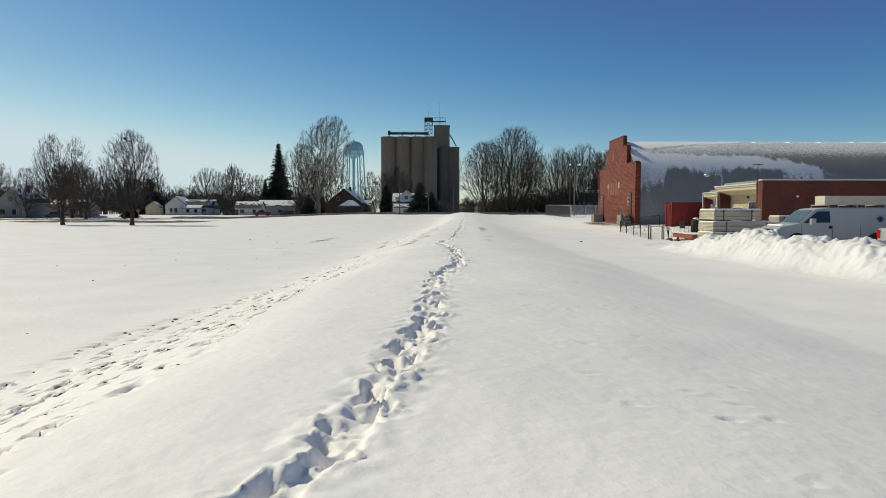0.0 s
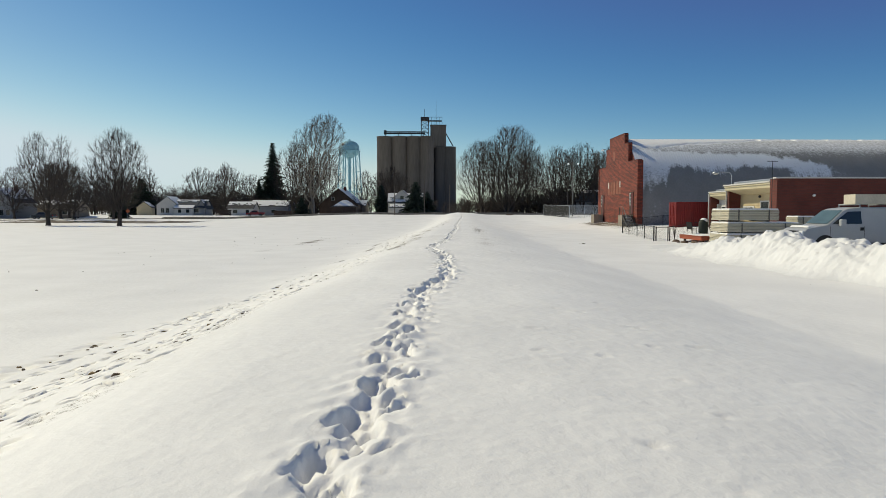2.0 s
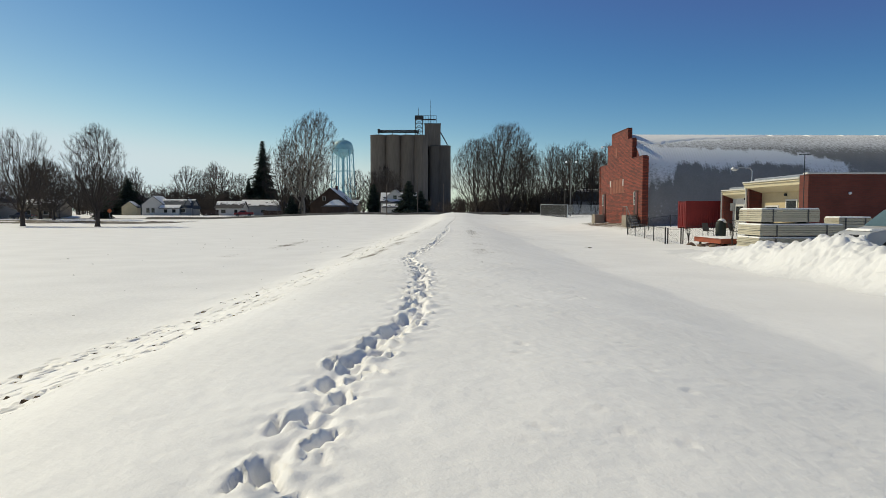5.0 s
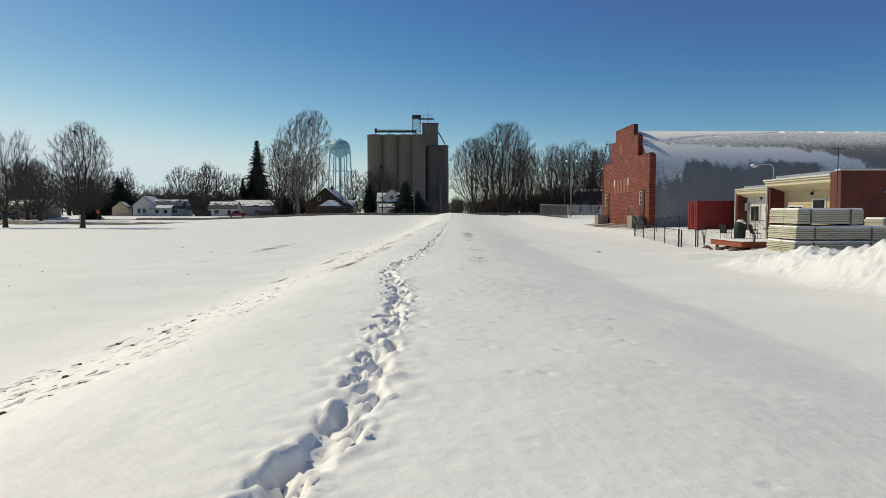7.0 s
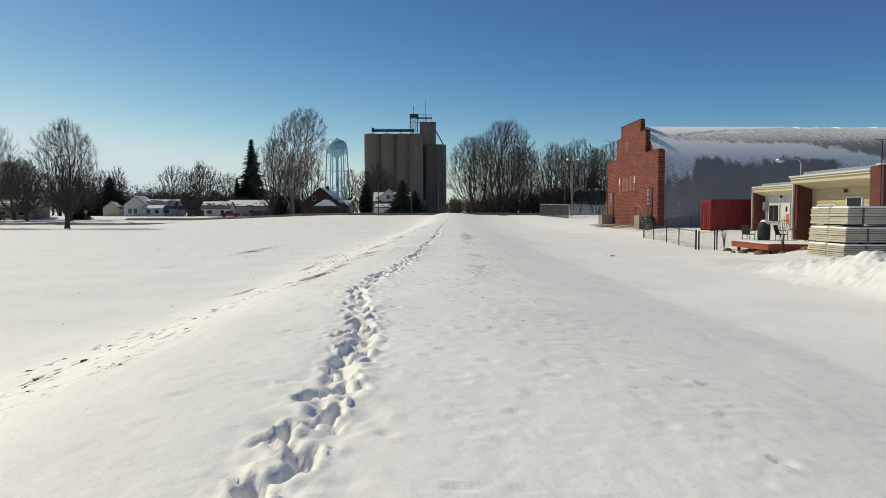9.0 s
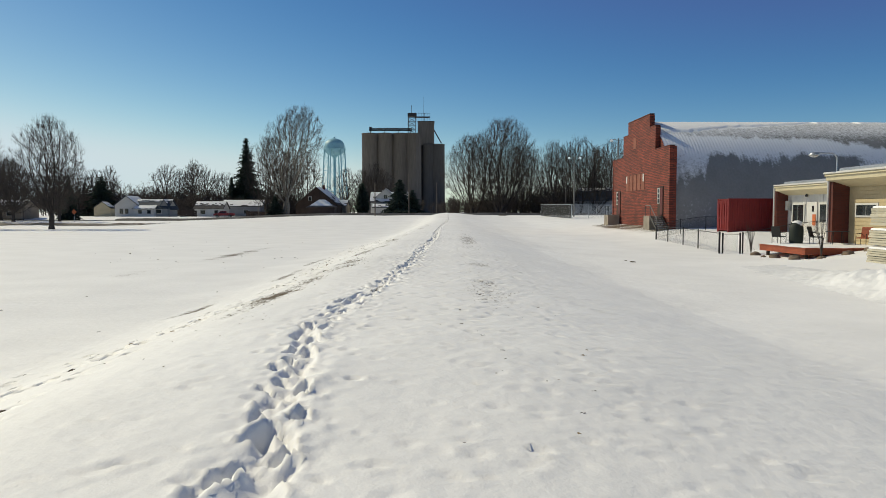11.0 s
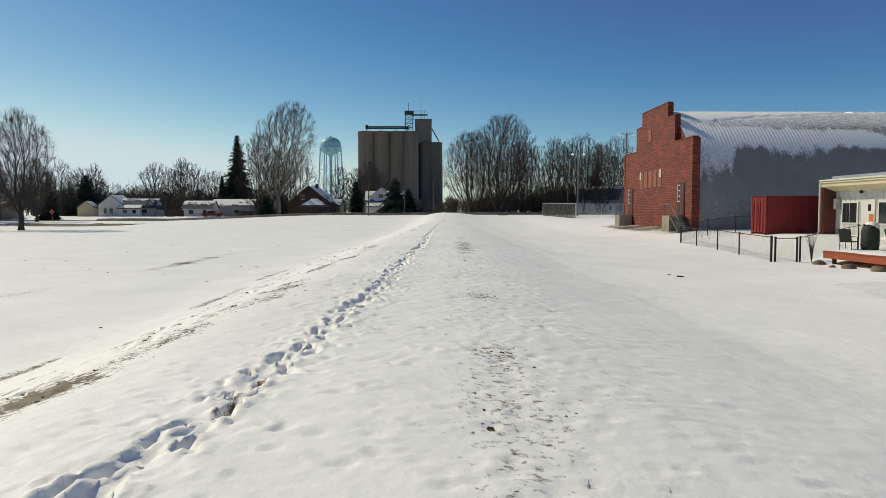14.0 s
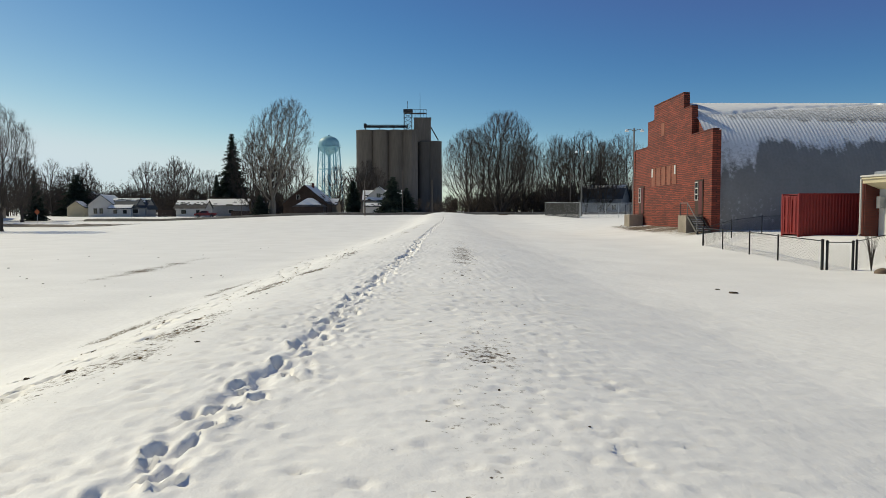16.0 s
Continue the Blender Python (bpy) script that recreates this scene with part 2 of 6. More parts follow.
M_BROWNWALL = mat("brown_wood", (0.055, 0.036, 0.028), 0.85, vary=0.25, scale=0.6, fine=6)
def film_of_snow_and_light(m, scale=3.5):
    """Adds a thin, broken film of snow, and whitening that stands for sunlight, where the mesh's own attribute asks for
    it.
    """
    nt = m.node_tree
    p = nt.nodes["Principled BSDF"]
    under = p.inputs["Base Color"].links[0].from_socket
    cover = nt.nodes.new("ShaderNodeAttribute")
    cover.attribute_name = "film"
    tc = nt.nodes.new("ShaderNodeTexCoord")
    grain = nt.nodes.new("ShaderNodeTexNoise")
    grain.inputs["Scale"].default_value = scale
    grain.inputs["Detail"].default_value = 6
    grain.inputs["Roughness"].default_value = 0.7
    nt.links.new(tc.outputs["Object"], grain.inputs["Vector"])
    total = nt.nodes.new("ShaderNodeMath")
    total.operation = "ADD"
    nt.links.new(cover.outputs["Fac"], total.inputs[0])
    nt.links.new(grain.outputs["Fac"], total.inputs[1])
    cut = nt.nodes.new("ShaderNodeMapRange")
    cut.inputs["From Min"].default_value = 0.80
    cut.inputs["From Max"].default_value = 1.20
    nt.links.new(total.outputs["Value"], cut.inputs["Value"])
    blend = nt.nodes.new("ShaderNodeMix")
    blend.data_type = "RGBA"
    nt.links.new(cut.outputs["Result"], blend.inputs["Factor"])
    nt.links.new(under, blend.inputs["A"])
    blend.inputs["B"].default_value = (0.83, 0.84, 0.86, 1)
    nt.links.new(blend.outputs["Result"], p.inputs["Base Color"])


film_of_snow_and_light(M_ROOFMETAL)
M_ROOFDARK = mat("dark_shingles", (0.06, 0.058, 0.062), 0.9, vary=0.3, scale=1.2, fine=9, bump=0.4)
M_ROOFBLUE = mat("blue_shingles", (0.045, 0.058, 0.078), 0.85, vary=0.2, scale=1.2, fine=9, bump=0.3)
M_BARK = mat("bark", (0.052, 0.043, 0.038), 0.95, vary=0.3, scale=1.5, fine=12, stretch=(1, 1, 0.25), bump=0.4, random_part=0.15)
M_TWIG = mat("twigs", (0.066, 0.054, 0.048), 0.95, vary=0.25, scale=1.5, fine=6, bump=0, random_part=0.2)
M_PALEBARK = mat("pale_bark", (0.22, 0.195, 0.165), 0.9, vary=0.3, scale=0.8, fine=8, stretch=(1, 1, 0.3), bump=0.2)
M_PALETWIG = mat("pale_twigs", (0.10, 0.082, 0.068), 0.9, vary=0.2, bump=0)
M_NEEDLE = mat("needles", (0.032, 0.048, 0.034), 0.9, vary=0.35, scale=1.0, fine=8, bump=0, random_part=0.2)
M_POLE = mat("weathered_pole", (0.12, 0.10, 0.085), 0.9, vary=0.2, scale=1.0, fine=12, stretch=(1, 1, 0.2))
M_DECK = mat("orange_stained_wood", (0.27, 0.062, 0.025), 0.7, vary=0.2, scale=1.5, fine=14, stretch=(1, 1, 4))
M_BUNDLE = mat("cream_board_bundle", (0.46, 0.41, 0.28), 0.75, vary=0.10, scale=1.0, fine=10, random_part=0.12)
M_BUNDLE2 = mat("grey_board_bundle", (0.46, 0.425, 0.33), 0.7, vary=0.10, scale=1.0, fine=10, random_part=0.12)
M_STRAP = mat("dark_strap", (0.10, 0.095, 0.085), 0.7, vary=0.2)
M_ROCK = mat("boulder", (0.17, 0.125, 0.09), 0.9, vary=0.3, scale=3, fine=20, bump=0.6)
M_ORANGE = mat("orange_sign", (0.50, 0.13, 0.04), 0.5, vary=0.05, bump=0)
M_BLUE = mat("blue_lettering", (0.03, 0.06, 0.22), 0.4, vary=0.05, bump=0)
M_SLAT = mat("fence_slats", (0.022, 0.023, 0.023), 0.8, vary=0.2, scale=0.8, fine=9)
M_GREYPOLE = mat("weathered_grey_pole", (0.15, 0.145, 0.135), 0.75, vary=0.15, scale=0.6, fine=8)
M_GREEN = mat("dark_green_cover", (0.02, 0.028, 0.022), 0.7, vary=0.2)


# ---- mesh building ----
class Mesh:
    """Collects corners and faces for one mesh."""

    def __init__(self):
        self.v, self.f = [], []

    def add(self, verts, faces):
        n = len(self.v)
        self.v += [tuple(p) for p in verts]
        self.f += [tuple(i + n for i in q) for q in faces]

    def box(self, x0, x1, y0, y1, z0, z1, c=0.0):
        """A box, with its upright and top edges cut off by c."""
        (x0, x1), (y0, y1), (z0, z1) = sorted((x0, x1)), sorted((y0, y1)), sorted((z0, z1))
        if c <= 0:
            self.add([(x0, y0, z0), (x1, y0, z0), (x1, y1, z0), (x0, y1, z0), (x0, y0, z1), (x1, y0, z1), (x1, y1, z1), (x0, y1, z1)],
                     [(3, 2, 1, 0), (4, 5, 6, 7), (0, 1, 5, 4), (1, 2, 6, 5), (2, 3, 7, 6), (3, 0, 4, 7)])
            return
        ring = [(x0 + c, y0), (x1 - c, y0), (x1, y0 + c), (x1, y1 - c), (x1 - c, y1), (x0 + c, y1), (x0, y1 - c), (x0, y0 + c)]
        mx, my = (x0 + x1) / 2, (y0 + y1) / 2
        kx, ky = 1 - 2 * c / max(x1 - x0, 1e-6), 1 - 2 * c / max(y1 - y0, 1e-6)
        top = [(mx + (x - mx) * kx, my + (y - my) * ky) for x, y in ring]
        vs = [(x, y, z0) for x, y in ring] + [(x, y, z1 - c) for x, y in ring] + [(x, y, z1) for x, y in top]
        fs = [tuple(range(7, -1, -1)), tuple(range(16, 24))]
        for i in range(8):
            j = (i + 1) % 8
            fs += [(i, j, 8 + j, 8 + i), (8 + i, 8 + j, 16 + j, 16 + i)]
        self.add(vs, fs)

    def tube(self, path, radii, sides=8, caps=True):
        path = [Vector(p) for p in path]
        if not hasattr(radii, "__len__"):
            radii = [radii] * len(path)
        n, base = len(path), len(self.v)
        for i, p in enumerate(path):
            d = (path[min(i + 1, n - 1)] - path[max(i - 1, 0)]).normalized()
            a = d.orthogonal().normalized() if abs(d.z) > 0.95 else d.cross(Vector((0, 0, 1))).normalized()
            b = d.cross(a)
            for k in range(sides):
                w = 2 * math.pi * k / sides
                q = p + (a * math.cos(w) + b * math.sin(w)) * radii[i]
                self.v.append((q.x, q.y, q.z))
        for i in range(n - 1):
            for k in range(sides):
                l = (k + 1) % sides
                self.f.append((base + i * sides + k, base + i * sides + l, base + (i + 1) * sides + l, base + (i + 1) * sides + k))
        if caps:
            self.f.append(tuple(base + k for k in range(sides - 1, -1, -1)))
            self.f.append(tuple(base + (n - 1) * sides + k for k in range(sides)))

    def stick(self, path, radii):
        """A thin three-sided stem."""
        b = len(self.v)
        for (x, y, z), r in zip(path, radii):
            self.v += [(x + r, y, z), (x - 0.5 * r, y + 0.62 * r, z + 0.6 * r), (x - 0.5 * r, y - 0.62 * r, z - 0.6 * r)]
        for i in range(len(path) - 1):
            a = b + 3 * i
            self.f += [(a, a + 1, a + 4, a + 3), (a + 1, a + 2, a + 5, a + 4), (a + 2, a, a + 3, a + 5)]

    def lathe(self, profile, centre=(0, 0, 0), sides=32):
        base, n = len(self.v), len(profile)
        for r, z in profile:
            for k in range(sides):
                w = 2 * math.pi * k / sides
                self.v.append((centre[0] + r * math.cos(w), centre[1] + r * math.sin(w), centre[2] + z))
        for i in range(n - 1):
            for k in range(sides):
                l = (k + 1) % sides
                self.f.append((base + i * sides + k, base + i * sides + l, base + (i + 1) * sides + l, base + (i + 1) * sides + k))

    def prism(self, poly, axis, a, b):
        """A flat outline pushed along an axis from a to b. Outline corners are (first, second) of the other two axes in order."""
        n = len(poly)

        def put(p, w):
            return (w, p[0], p[1]) if axis == "x" else (p[0], w, p[1]) if axis == "y" else (p[0], p[1], w)
        vs = [put(p, a) for p in poly] + [put(p, b) for p in poly]
        fs = [tuple(range(n)), tuple(range(2 * n - 1, n - 1, -1))]
        fs += [(i, n + i, n + (i + 1) % n, (i + 1) % n) for i in range(n)]
        self.add(vs, fs)


def obj(name, mesh, material, parent=None, label="", smooth=False, fix=True):
    me = bpy.data.meshes.new(name)
    me.from_pydata(mesh.v, [], mesh.f)
    if fix:
        bm = bmesh.new()
        bm.from_mesh(me)
        bmesh.ops.recalc_face_normals(bm, faces=bm.faces)
        bm.to_mesh(me)
        bm.free()
    me.materials.append(material)
    if smooth:
        me.shade_smooth()
    ob = new(name, me)
    if parent is not None:
        ob.parent = parent
    if label:
        ob["label"] = label
    return ob


def empty(name, m, label, category, group="", kind=""):
    ob = new(name)
    ob.empty_display_size = 0.3
    ob.matrix_world = m
    return tagged(ob, label, category, group, kind)


def simple(name, build, material, parent=None, label="", smooth=False):
    m = Mesh()
    build(m)
    return obj(name, m, material, parent, label, smooth)


def boxpart(name, dims, material, parent, label="", c=0.0):
    m = Mesh()
    m.box(*dims, c)
    return obj(name, m, material, parent, label)


def smoothstep(a, b, v):
    t = np.clip((v - a) / (np.asarray(b) - a), 0, 1)
    return t * t * (3 - 2 * t)


# smooth random fields over the plan
GRIDS = {}


def field(x, y, size, seed):
    if seed not in GRIDS:
        GRIDS[seed] = np.random.RandomState(seed).rand(256, 256)
    grid = GRIDS[seed]
    gx, gy = x / size + 37.3, y / size + 91.7
    ix, iy = np.floor(gx).astype(int), np.floor(gy).astype(int)
    fx, fy = gx - ix, gy - iy
    fx, fy = fx * fx * (3 - 2 * fx), fy * fy * (3 - 2 * fy)
    a, b = grid[ix % 256, iy % 256], grid[(ix + 1) % 256, iy % 256]
    c, d = grid[ix % 256, (iy + 1) % 256], grid[(ix + 1) % 256, (iy + 1) % 256]
    return (a * (1 - fx) + b * fx) * (1 - fy) + (c * (1 - fx) + d * fx) * fy - 0.5


# ---- ground ----
TRAIL_Y = [-40, 1.5, 3.6, 5.3, 8.3, 13.4, 15.4, 17.5, 20, 23.5, 25.5, 28.6, 31, 33, 36.7, 40, 45, 52, 56, 71, 85, 120, 160, 185]
TRAIL_X = [-4.0, -1.15, -0.77, -0.46, -0.22, -0.08, 0.02, 0.44, 0.40, 0.44, 0.32, -0.10, 0.0, 0.25, 0.46, 0.80, 1.0, 1.25, 1.55, 1.85, 2.4, 3.9, 5.2, 6.0]


def trail_x(y):
    w = [np.interp(np.asarray(y) + o, TRAIL_Y, TRAIL_X) for o in (-0.5, 0, 0.5)]
    return (w[0] + w[1] + w[2]) / 3


def berm_x(y):
    return 0.6 + 0.036 * np.clip(y, -60, 200)


BERM_S = [-9.5, -7.5, -6, -4.7, -3.6, -2.8, -1.5, 0, 0.8, 1.6, 3, 4.5, 5.6, 7.5, 9.5, 12]
BERM_Z = [0, 0.16, 0.48, 0.93, 1.28, 1.44, 1.50, 1.46, 1.40, 1.30, 1.06, 0.78, 0.58, 0.37, 0.18, 0.0]


def road_z(x):
    return 0.75 + 1.25 * smoothstep(-62, -20, x)


def ground_z(x, y):
    """The snow's height, without tracks."""
    x, y = np.asarray(x, float), np.asarray(y, float)
    right = np.interp(x, [7, 14, 18, 24, 40, 200], [0.0, 0.48, 0.72, 1.32, 1.5, 1.6])
    hollow = np.interp(x, [7, 14, 18, 20.6, 23, 25, 40, 200], [0.0, 0.40, 0.42, 0.46, 0.95, 1.2, 1.5, 1.6])
    right = right + (hollow - right) * smoothstep(49, 55, y) * (1 - smoothstep(82, 92, y))
    left = -0.05 * smoothstep(-20, -60, x)
    base = right + left + 0.05
    lane = smoothstep(-45, -60, x)
    far = smoothstep(118 + 44 * lane, 183 - 11 * lane, y)
    base = base * (1 - far) + road_z(x) * far
    base = base + smoothstep(260, 900, y) * 0.6 + 0.85 * smoothstep(196, 214, y) * smoothstep(-46, -64, x)
    s = x - berm_x(y)
    berm = 0
    for o in (-0.35, 0, 0.35):
        berm = berm + np.interp(s + o, BERM_S, BERM_Z) / 3
    end = 1 - smoothstep(165, 184, y)
    crest = 1.0 + 0.12 * smoothstep(60, 150, y)
    z = np.maximum(base, 0) * 1.0 + berm * end * crest * np.clip(1 - base * 0.30 * far, 0.3, 1)
    # drifts and small unevenness
    near = 1 - smoothstep(200, 500, np.abs(y))
    z = z + near * (0.16 * field(x, y * 0.6, 7.0, 1) + 0.06 * field(x, y, 2.3, 2) + 0.022 * field(x, y, 0.7, 3))
    z = z + near * 0.016 * field(x, y, 0.21, 4) * smoothstep(10, 40, y + 12 * field(x, y, 5, 5))
    # a low bank that the plough left along the road
    bank = np.exp(-((y - 182.5 + 1.5 * field(x, y, 9, 6)) / 1.3) ** 2) * 0.06
    z = z + bank * (1 - np.exp(-((x - 6) / 3.0) ** 2))
    # the road's own bed
    z = z + 0.10 * np.exp(-((y - 189) / 4.2) ** 4)
    z = np.where(np.hypot(x, y) > 900, z * 0 + 2.0, z)
    return z


def lines(*runs):
    out = []
    for a, b, step in runs:
        out += list(np.arange(a, b - step * 0.5, step))
    return np.array(out + [runs[-1][1]])


def stretch(a, b, first, growth):
    out, step = [a], first
    while abs(out[-1] - a) < abs(b - a):
        step *= growth
        out.append(out[-1] + math.copysign(step, b - a))
    return out[1:]


U = np.array(sorted(stretch(-6.6, -3000, 0.16, 1.22) + list(lines((-6.6, -4.9, 0.07), (-4.9, -3.0, 0.05), (-3.0, -1.25, 0.08), (-1.25, -0.62, 0.06), (-0.62, 0.62, 0.027), (0.62, 1.0, 0.06), (1.0, 3.3, 0.055), (3.3, 7.5, 0.11))) + stretch(7.5, 3000, 0.16, 1.20)))
V = np.array(sorted(stretch(0.6, -600, 0.1, 1.25) + list(lines((0.6, 6, 0.028), (6, 46, 0.048), (46, 70, 0.12), (70, 125, 0.4), (125, 200, 0.8))) + stretch(200, 3500, 0.6, 1.14)))
fade = np.clip(1 - np.abs(U) / 400, 0, 1)
GX = trail_x(V)[:, None] * fade[None, :] + U[None, :]
GY = np.repeat(V[:, None], len(U), 1)
GZ = ground_z(GX, GY)


def dent(cx, cy, heading, length, width, depth, rim=0.018, shape=0.5):
    """Presses one track into the snow; heading is its turn from straight ahead, in radians."""
    reach = length * 0.9 + 0.12
    j0, j1 = np.searchsorted(V, (cy - reach, cy + reach))
    if j1 <= j0:
        return
    x, y = GX[j0:j1], GY[j0:j1]
    near = np.abs(x - cx) < reach
    dx, dy = x - cx, y - cy
    a = dx * math.cos(heading) + dy * math.sin(heading)
    b = -dx * math.sin(heading) + dy * math.cos(heading)
    sd = int(abs(cx * 91 + cy * 57)) % 50 + 7
    wob = 1 + 0.55 * field(x, y, 0.10, sd) + 0.45 * field(x, y, 0.05, sd + 3)
    r = np.sqrt((a / (width / 2)) ** 2 + (b / (length / 2)) ** 2) * wob
    hole = depth * (1 - smoothstep(1 - shape, 1.06, r)) * (1 + 0.5 * field(x, y, 0.07, sd + 5))
    lip = rim * np.exp(-((r - 1.3) / 0.22) ** 2)
    GZ[j0:j1] += np.where(near, lip - hole, 0)


rng = random.Random(7)
# the beaten trench that joins the steps
across = GX - trail_x(GY)
lean = 0.05 * np.sin(GY * 2.1) + 0.10 * field(GX * 0, GY, 0.9, 40)
ragged = 0.15 + 0.13 * field(GX, GY, 0.22, 41) + 0.10 * field(GX, GY, 0.09, 42)
open_y = np.clip(0.48 + 1.5 * field(GX * 0, GY, 1.1, 43), 0, 1) * smoothstep(1.0, 3.0, GY) * (1 - smoothstep(75, 120, GY))
trench = (1 - smoothstep(ragged * 0.35, ragged, np.abs(across - lean))) * open_y
GZ -= trench * (0.080 + 0.06 * field(GX, GY, 0.12, 44)) * (1.05 - 0.35 * smoothstep(22, 32, GY))
churned = np.exp(-(across / 0.34) ** 2) * smoothstep(1, 3, GY) * (1 - smoothstep(60, 90, GY))
GZ += churned * (0.075 * field(GX, GY, 0.17, 45) + 0.035 * field(GX, GY, 0.08, 46)) * (1.0 - 0.3 * smoothstep(24, 32, GY))
y, side = 1.2, 1
prints = []
while y < 150:
    y += rng.uniform(0.36, 0.52) if y < 24 else rng.uniform(0.30, 0.45)
    side = -side
    slope = float(trail_x(y + 0.4) - trail_x(y - 0.4)) / 0.8
    lead = math.atan(-slope) + rng.uniform(-0.35, 0.35)
    x = float(trail_x(y)) + side * rng.uniform(0.07, 0.14) + rng.uniform(-0.03, 0.03)
    deep = rng.uniform(0.10, 0.15)
    thin = float(np.interp(y, [0, 24, 32], [1.0, 0.9, 0.72]))
    prints.append((x, y))
    dent(x, y, lead, rng.uniform(0.28, 0.40) * thin, rng.uniform(0.13, 0.19) * thin, deep * thin, 0.022, 0.55)
    for _ in range(rng.choice((2, 2, 3)) if y < 24 else 1):
        # the drag of the heel and the crust broken beside the print
        dent(x + rng.uniform(-0.12, 0.12), y - rng.uniform(0.05, 0.35), lead + rng.uniform(-0.6, 0.6), rng.uniform(0.22, 0.42), rng.uniform(0.08, 0.14), deep * rng.uniform(0.3, 0.7), 0.010, 0.8)
# crumbs thrown out beside the prints
for x, y in prints:
    if y < 50:
        for _ in range(7):
            dent(x + rng.uniform(-0.22, 0.22), y + rng.uniform(-0.25, 0.25), 0, rng.uniform(0.05, 0.12), rng.uniform(0.05, 0.1), -rng.uniform(0.010, 0.028), 0, 1.0)
# a beaten line of small animal tracks along the foot of the bank's side
tracks = []
for lane in range(7):
    y = 2.0 + lane * 0.3
    while y < 78:
        y += rng.uniform(0.10, 0.30) * (1 + y / 50)
        if rng.random() < (0.95 if y < 24 else 0.6):
            x = float(berm_x(y)) - 4.05 - 0.52 * lane * (0.8 + 0.35 * math.sin(y * 0.11)) + 0.30 * math.sin(y * 0.35 + lane) + rng.gauss(0, 0.13)
            s = rng.uniform(0.10, 0.22)
            dent(x, y, rng.uniform(-0.9, 0.9), s * 1.6, s, rng.uniform(0.07, 0.14), 0.015, 0.5)
            tracks.append((x, y, s))
# loose pits over the fields
for _ in range(500):
    y = rng.uniform(3, 60)
    x = rng.choice((rng.uniform(-12, -5), rng.uniform(1.5, 14), rng.uniform(1.2, 4)))
    s = rng.uniform(0.09, 0.15)
    dent(x, y, rng.uniform(0, 3), s * 1.4, s, rng.uniform(0.01, 0.03), 0.01, 0.9)
# wind-worn crust on the crown of the bank further on
for _ in range(4200):
    y = rng.uniform(20, 62)
    if rng.random() < (y - 18) / 22:
        x = float(berm_x(y)) + rng.uniform(-2.6, 2.6)
        s = rng.uniform(0.09, 0.15)
        dent(x, y, rng.uniform(-0.4, 0.4) + 1.3, s * 1.4, s, rng.uniform(0.010, 0.026), 0.008, 0.9)

# where the snow has worn thin: the windward shoulder, the crown, the foot of the bank and before the brick front
S = GX - berm_x(GY)
patchy = np.clip(0.5 + 1.5 * field(S * 0.5, GY, 2.6, 51) + 0.8 * field(S, GY, 0.8, 52), 0, 1)
shoulder = np.exp(-((S + 3.45 - 0.18 * np.sin(GY * 0.5) - 0.45 * smoothstep(46, 80, GY)) / (0.62 + 0.002 * GY)) ** 2) * smoothstep(25, 34, GY) * (1 - smoothstep(95, 130, GY))
crown = np.exp(-((S - 0.60) / 0.75) ** 2) * smoothstep(24, 33, GY) * (1 - smoothstep(62, 85, GY))
foot = np.exp(-((S + 3.9 - 0.25 * np.sin(GY * 0.35)) / 0.45) ** 2) * smoothstep(4, 10, GY) * (1 - smoothstep(36, 44, GY))
lane = np.exp(-((GX + 12.3 - 0.6 * np.sin(GY * 0.2)) / 1.2) ** 2) * smoothstep(42, 54, GY) * (1 - smoothstep(70, 84, GY))
toe = np.exp(-((S + 7.0 - 0.35 * np.sin(GY * 0.3)) / 0.45) ** 2) * smoothstep(34, 40, GY) * (1 - smoothstep(56, 66, GY))
front = np.clip(np.minimum(GX - 21.0, 24.6 - GX) * 2, 0, 1) * np.clip(np.minimum(GY - 84.5, 107 - GY), 0, 1)
path = np.exp(-((GX - trail_x(GY) - 0.08) / 0.14) ** 2) * smoothstep(24, 30, GY) * (1 - smoothstep(44, 50, GY))
BARE = np.maximum.reduce([shoulder * (0.21 + 0.31 * np.clip(patchy + 0.45 * np.exp(-((GY - 42) / 2.4) ** 2) + 0.1 * np.exp(-((GY - 36.5) / 1.0) ** 2) - 0.3 * np.exp(-((GY - 48) / 2.0) ** 2), 0, 1) ** 1.4) * (1 - 0.38 * smoothstep(45, 62, GY)), crown * (0.195 + 0.165 * patchy), foot * (0.14 + 0.20 * patchy),
                          lane * (0.22 + 0.27 * patchy), toe * (0.17 + 0.26 * patchy), front * (0.34 + 0.2 * patchy), path * (0.12 + 0.24 * patchy ** 2)])
GZ -= np.clip(BARE - 0.25, 0, 0.3) * (0.10 + 0.25 * field(GX, GY, 0.10, 53)) * (GY < 80)

nv, nu = GZ.shape
me = bpy.data.meshes.new("ground")
me.vertices.add(nv * nu)
me.vertices.foreach_set("co", np.stack([GX, GY, GZ], -1).astype(np.float32).ravel())
idx = np.arange(nv * nu).reshape(nv, nu)
quads = np.stack([idx[:-1, :-1], idx[:-1, 1:], idx[1:, 1:], idx[1:, :-1]], -1).reshape(-1, 4)
me.loops.add(quads.size)
me.loops.foreach_set("vertex_index", quads.astype(np.int32).ravel())
me.polygons.add(len(quads))
me.polygons.foreach_set("loop_start", np.arange(0, quads.size, 4, dtype=np.int32))
me.update(calc_edges=True)
me.validate()
me.shade_smooth()
me.attributes.new("bare", "FLOAT", "POINT").data.foreach_set("value", BARE.astype(np.float32).ravel())
me.materials.append(M_SNOW)
ground = tagged(new("ground", me), "snow-covered field with a raised bank, boot prints and animal tracks", "ground", kind="structure")


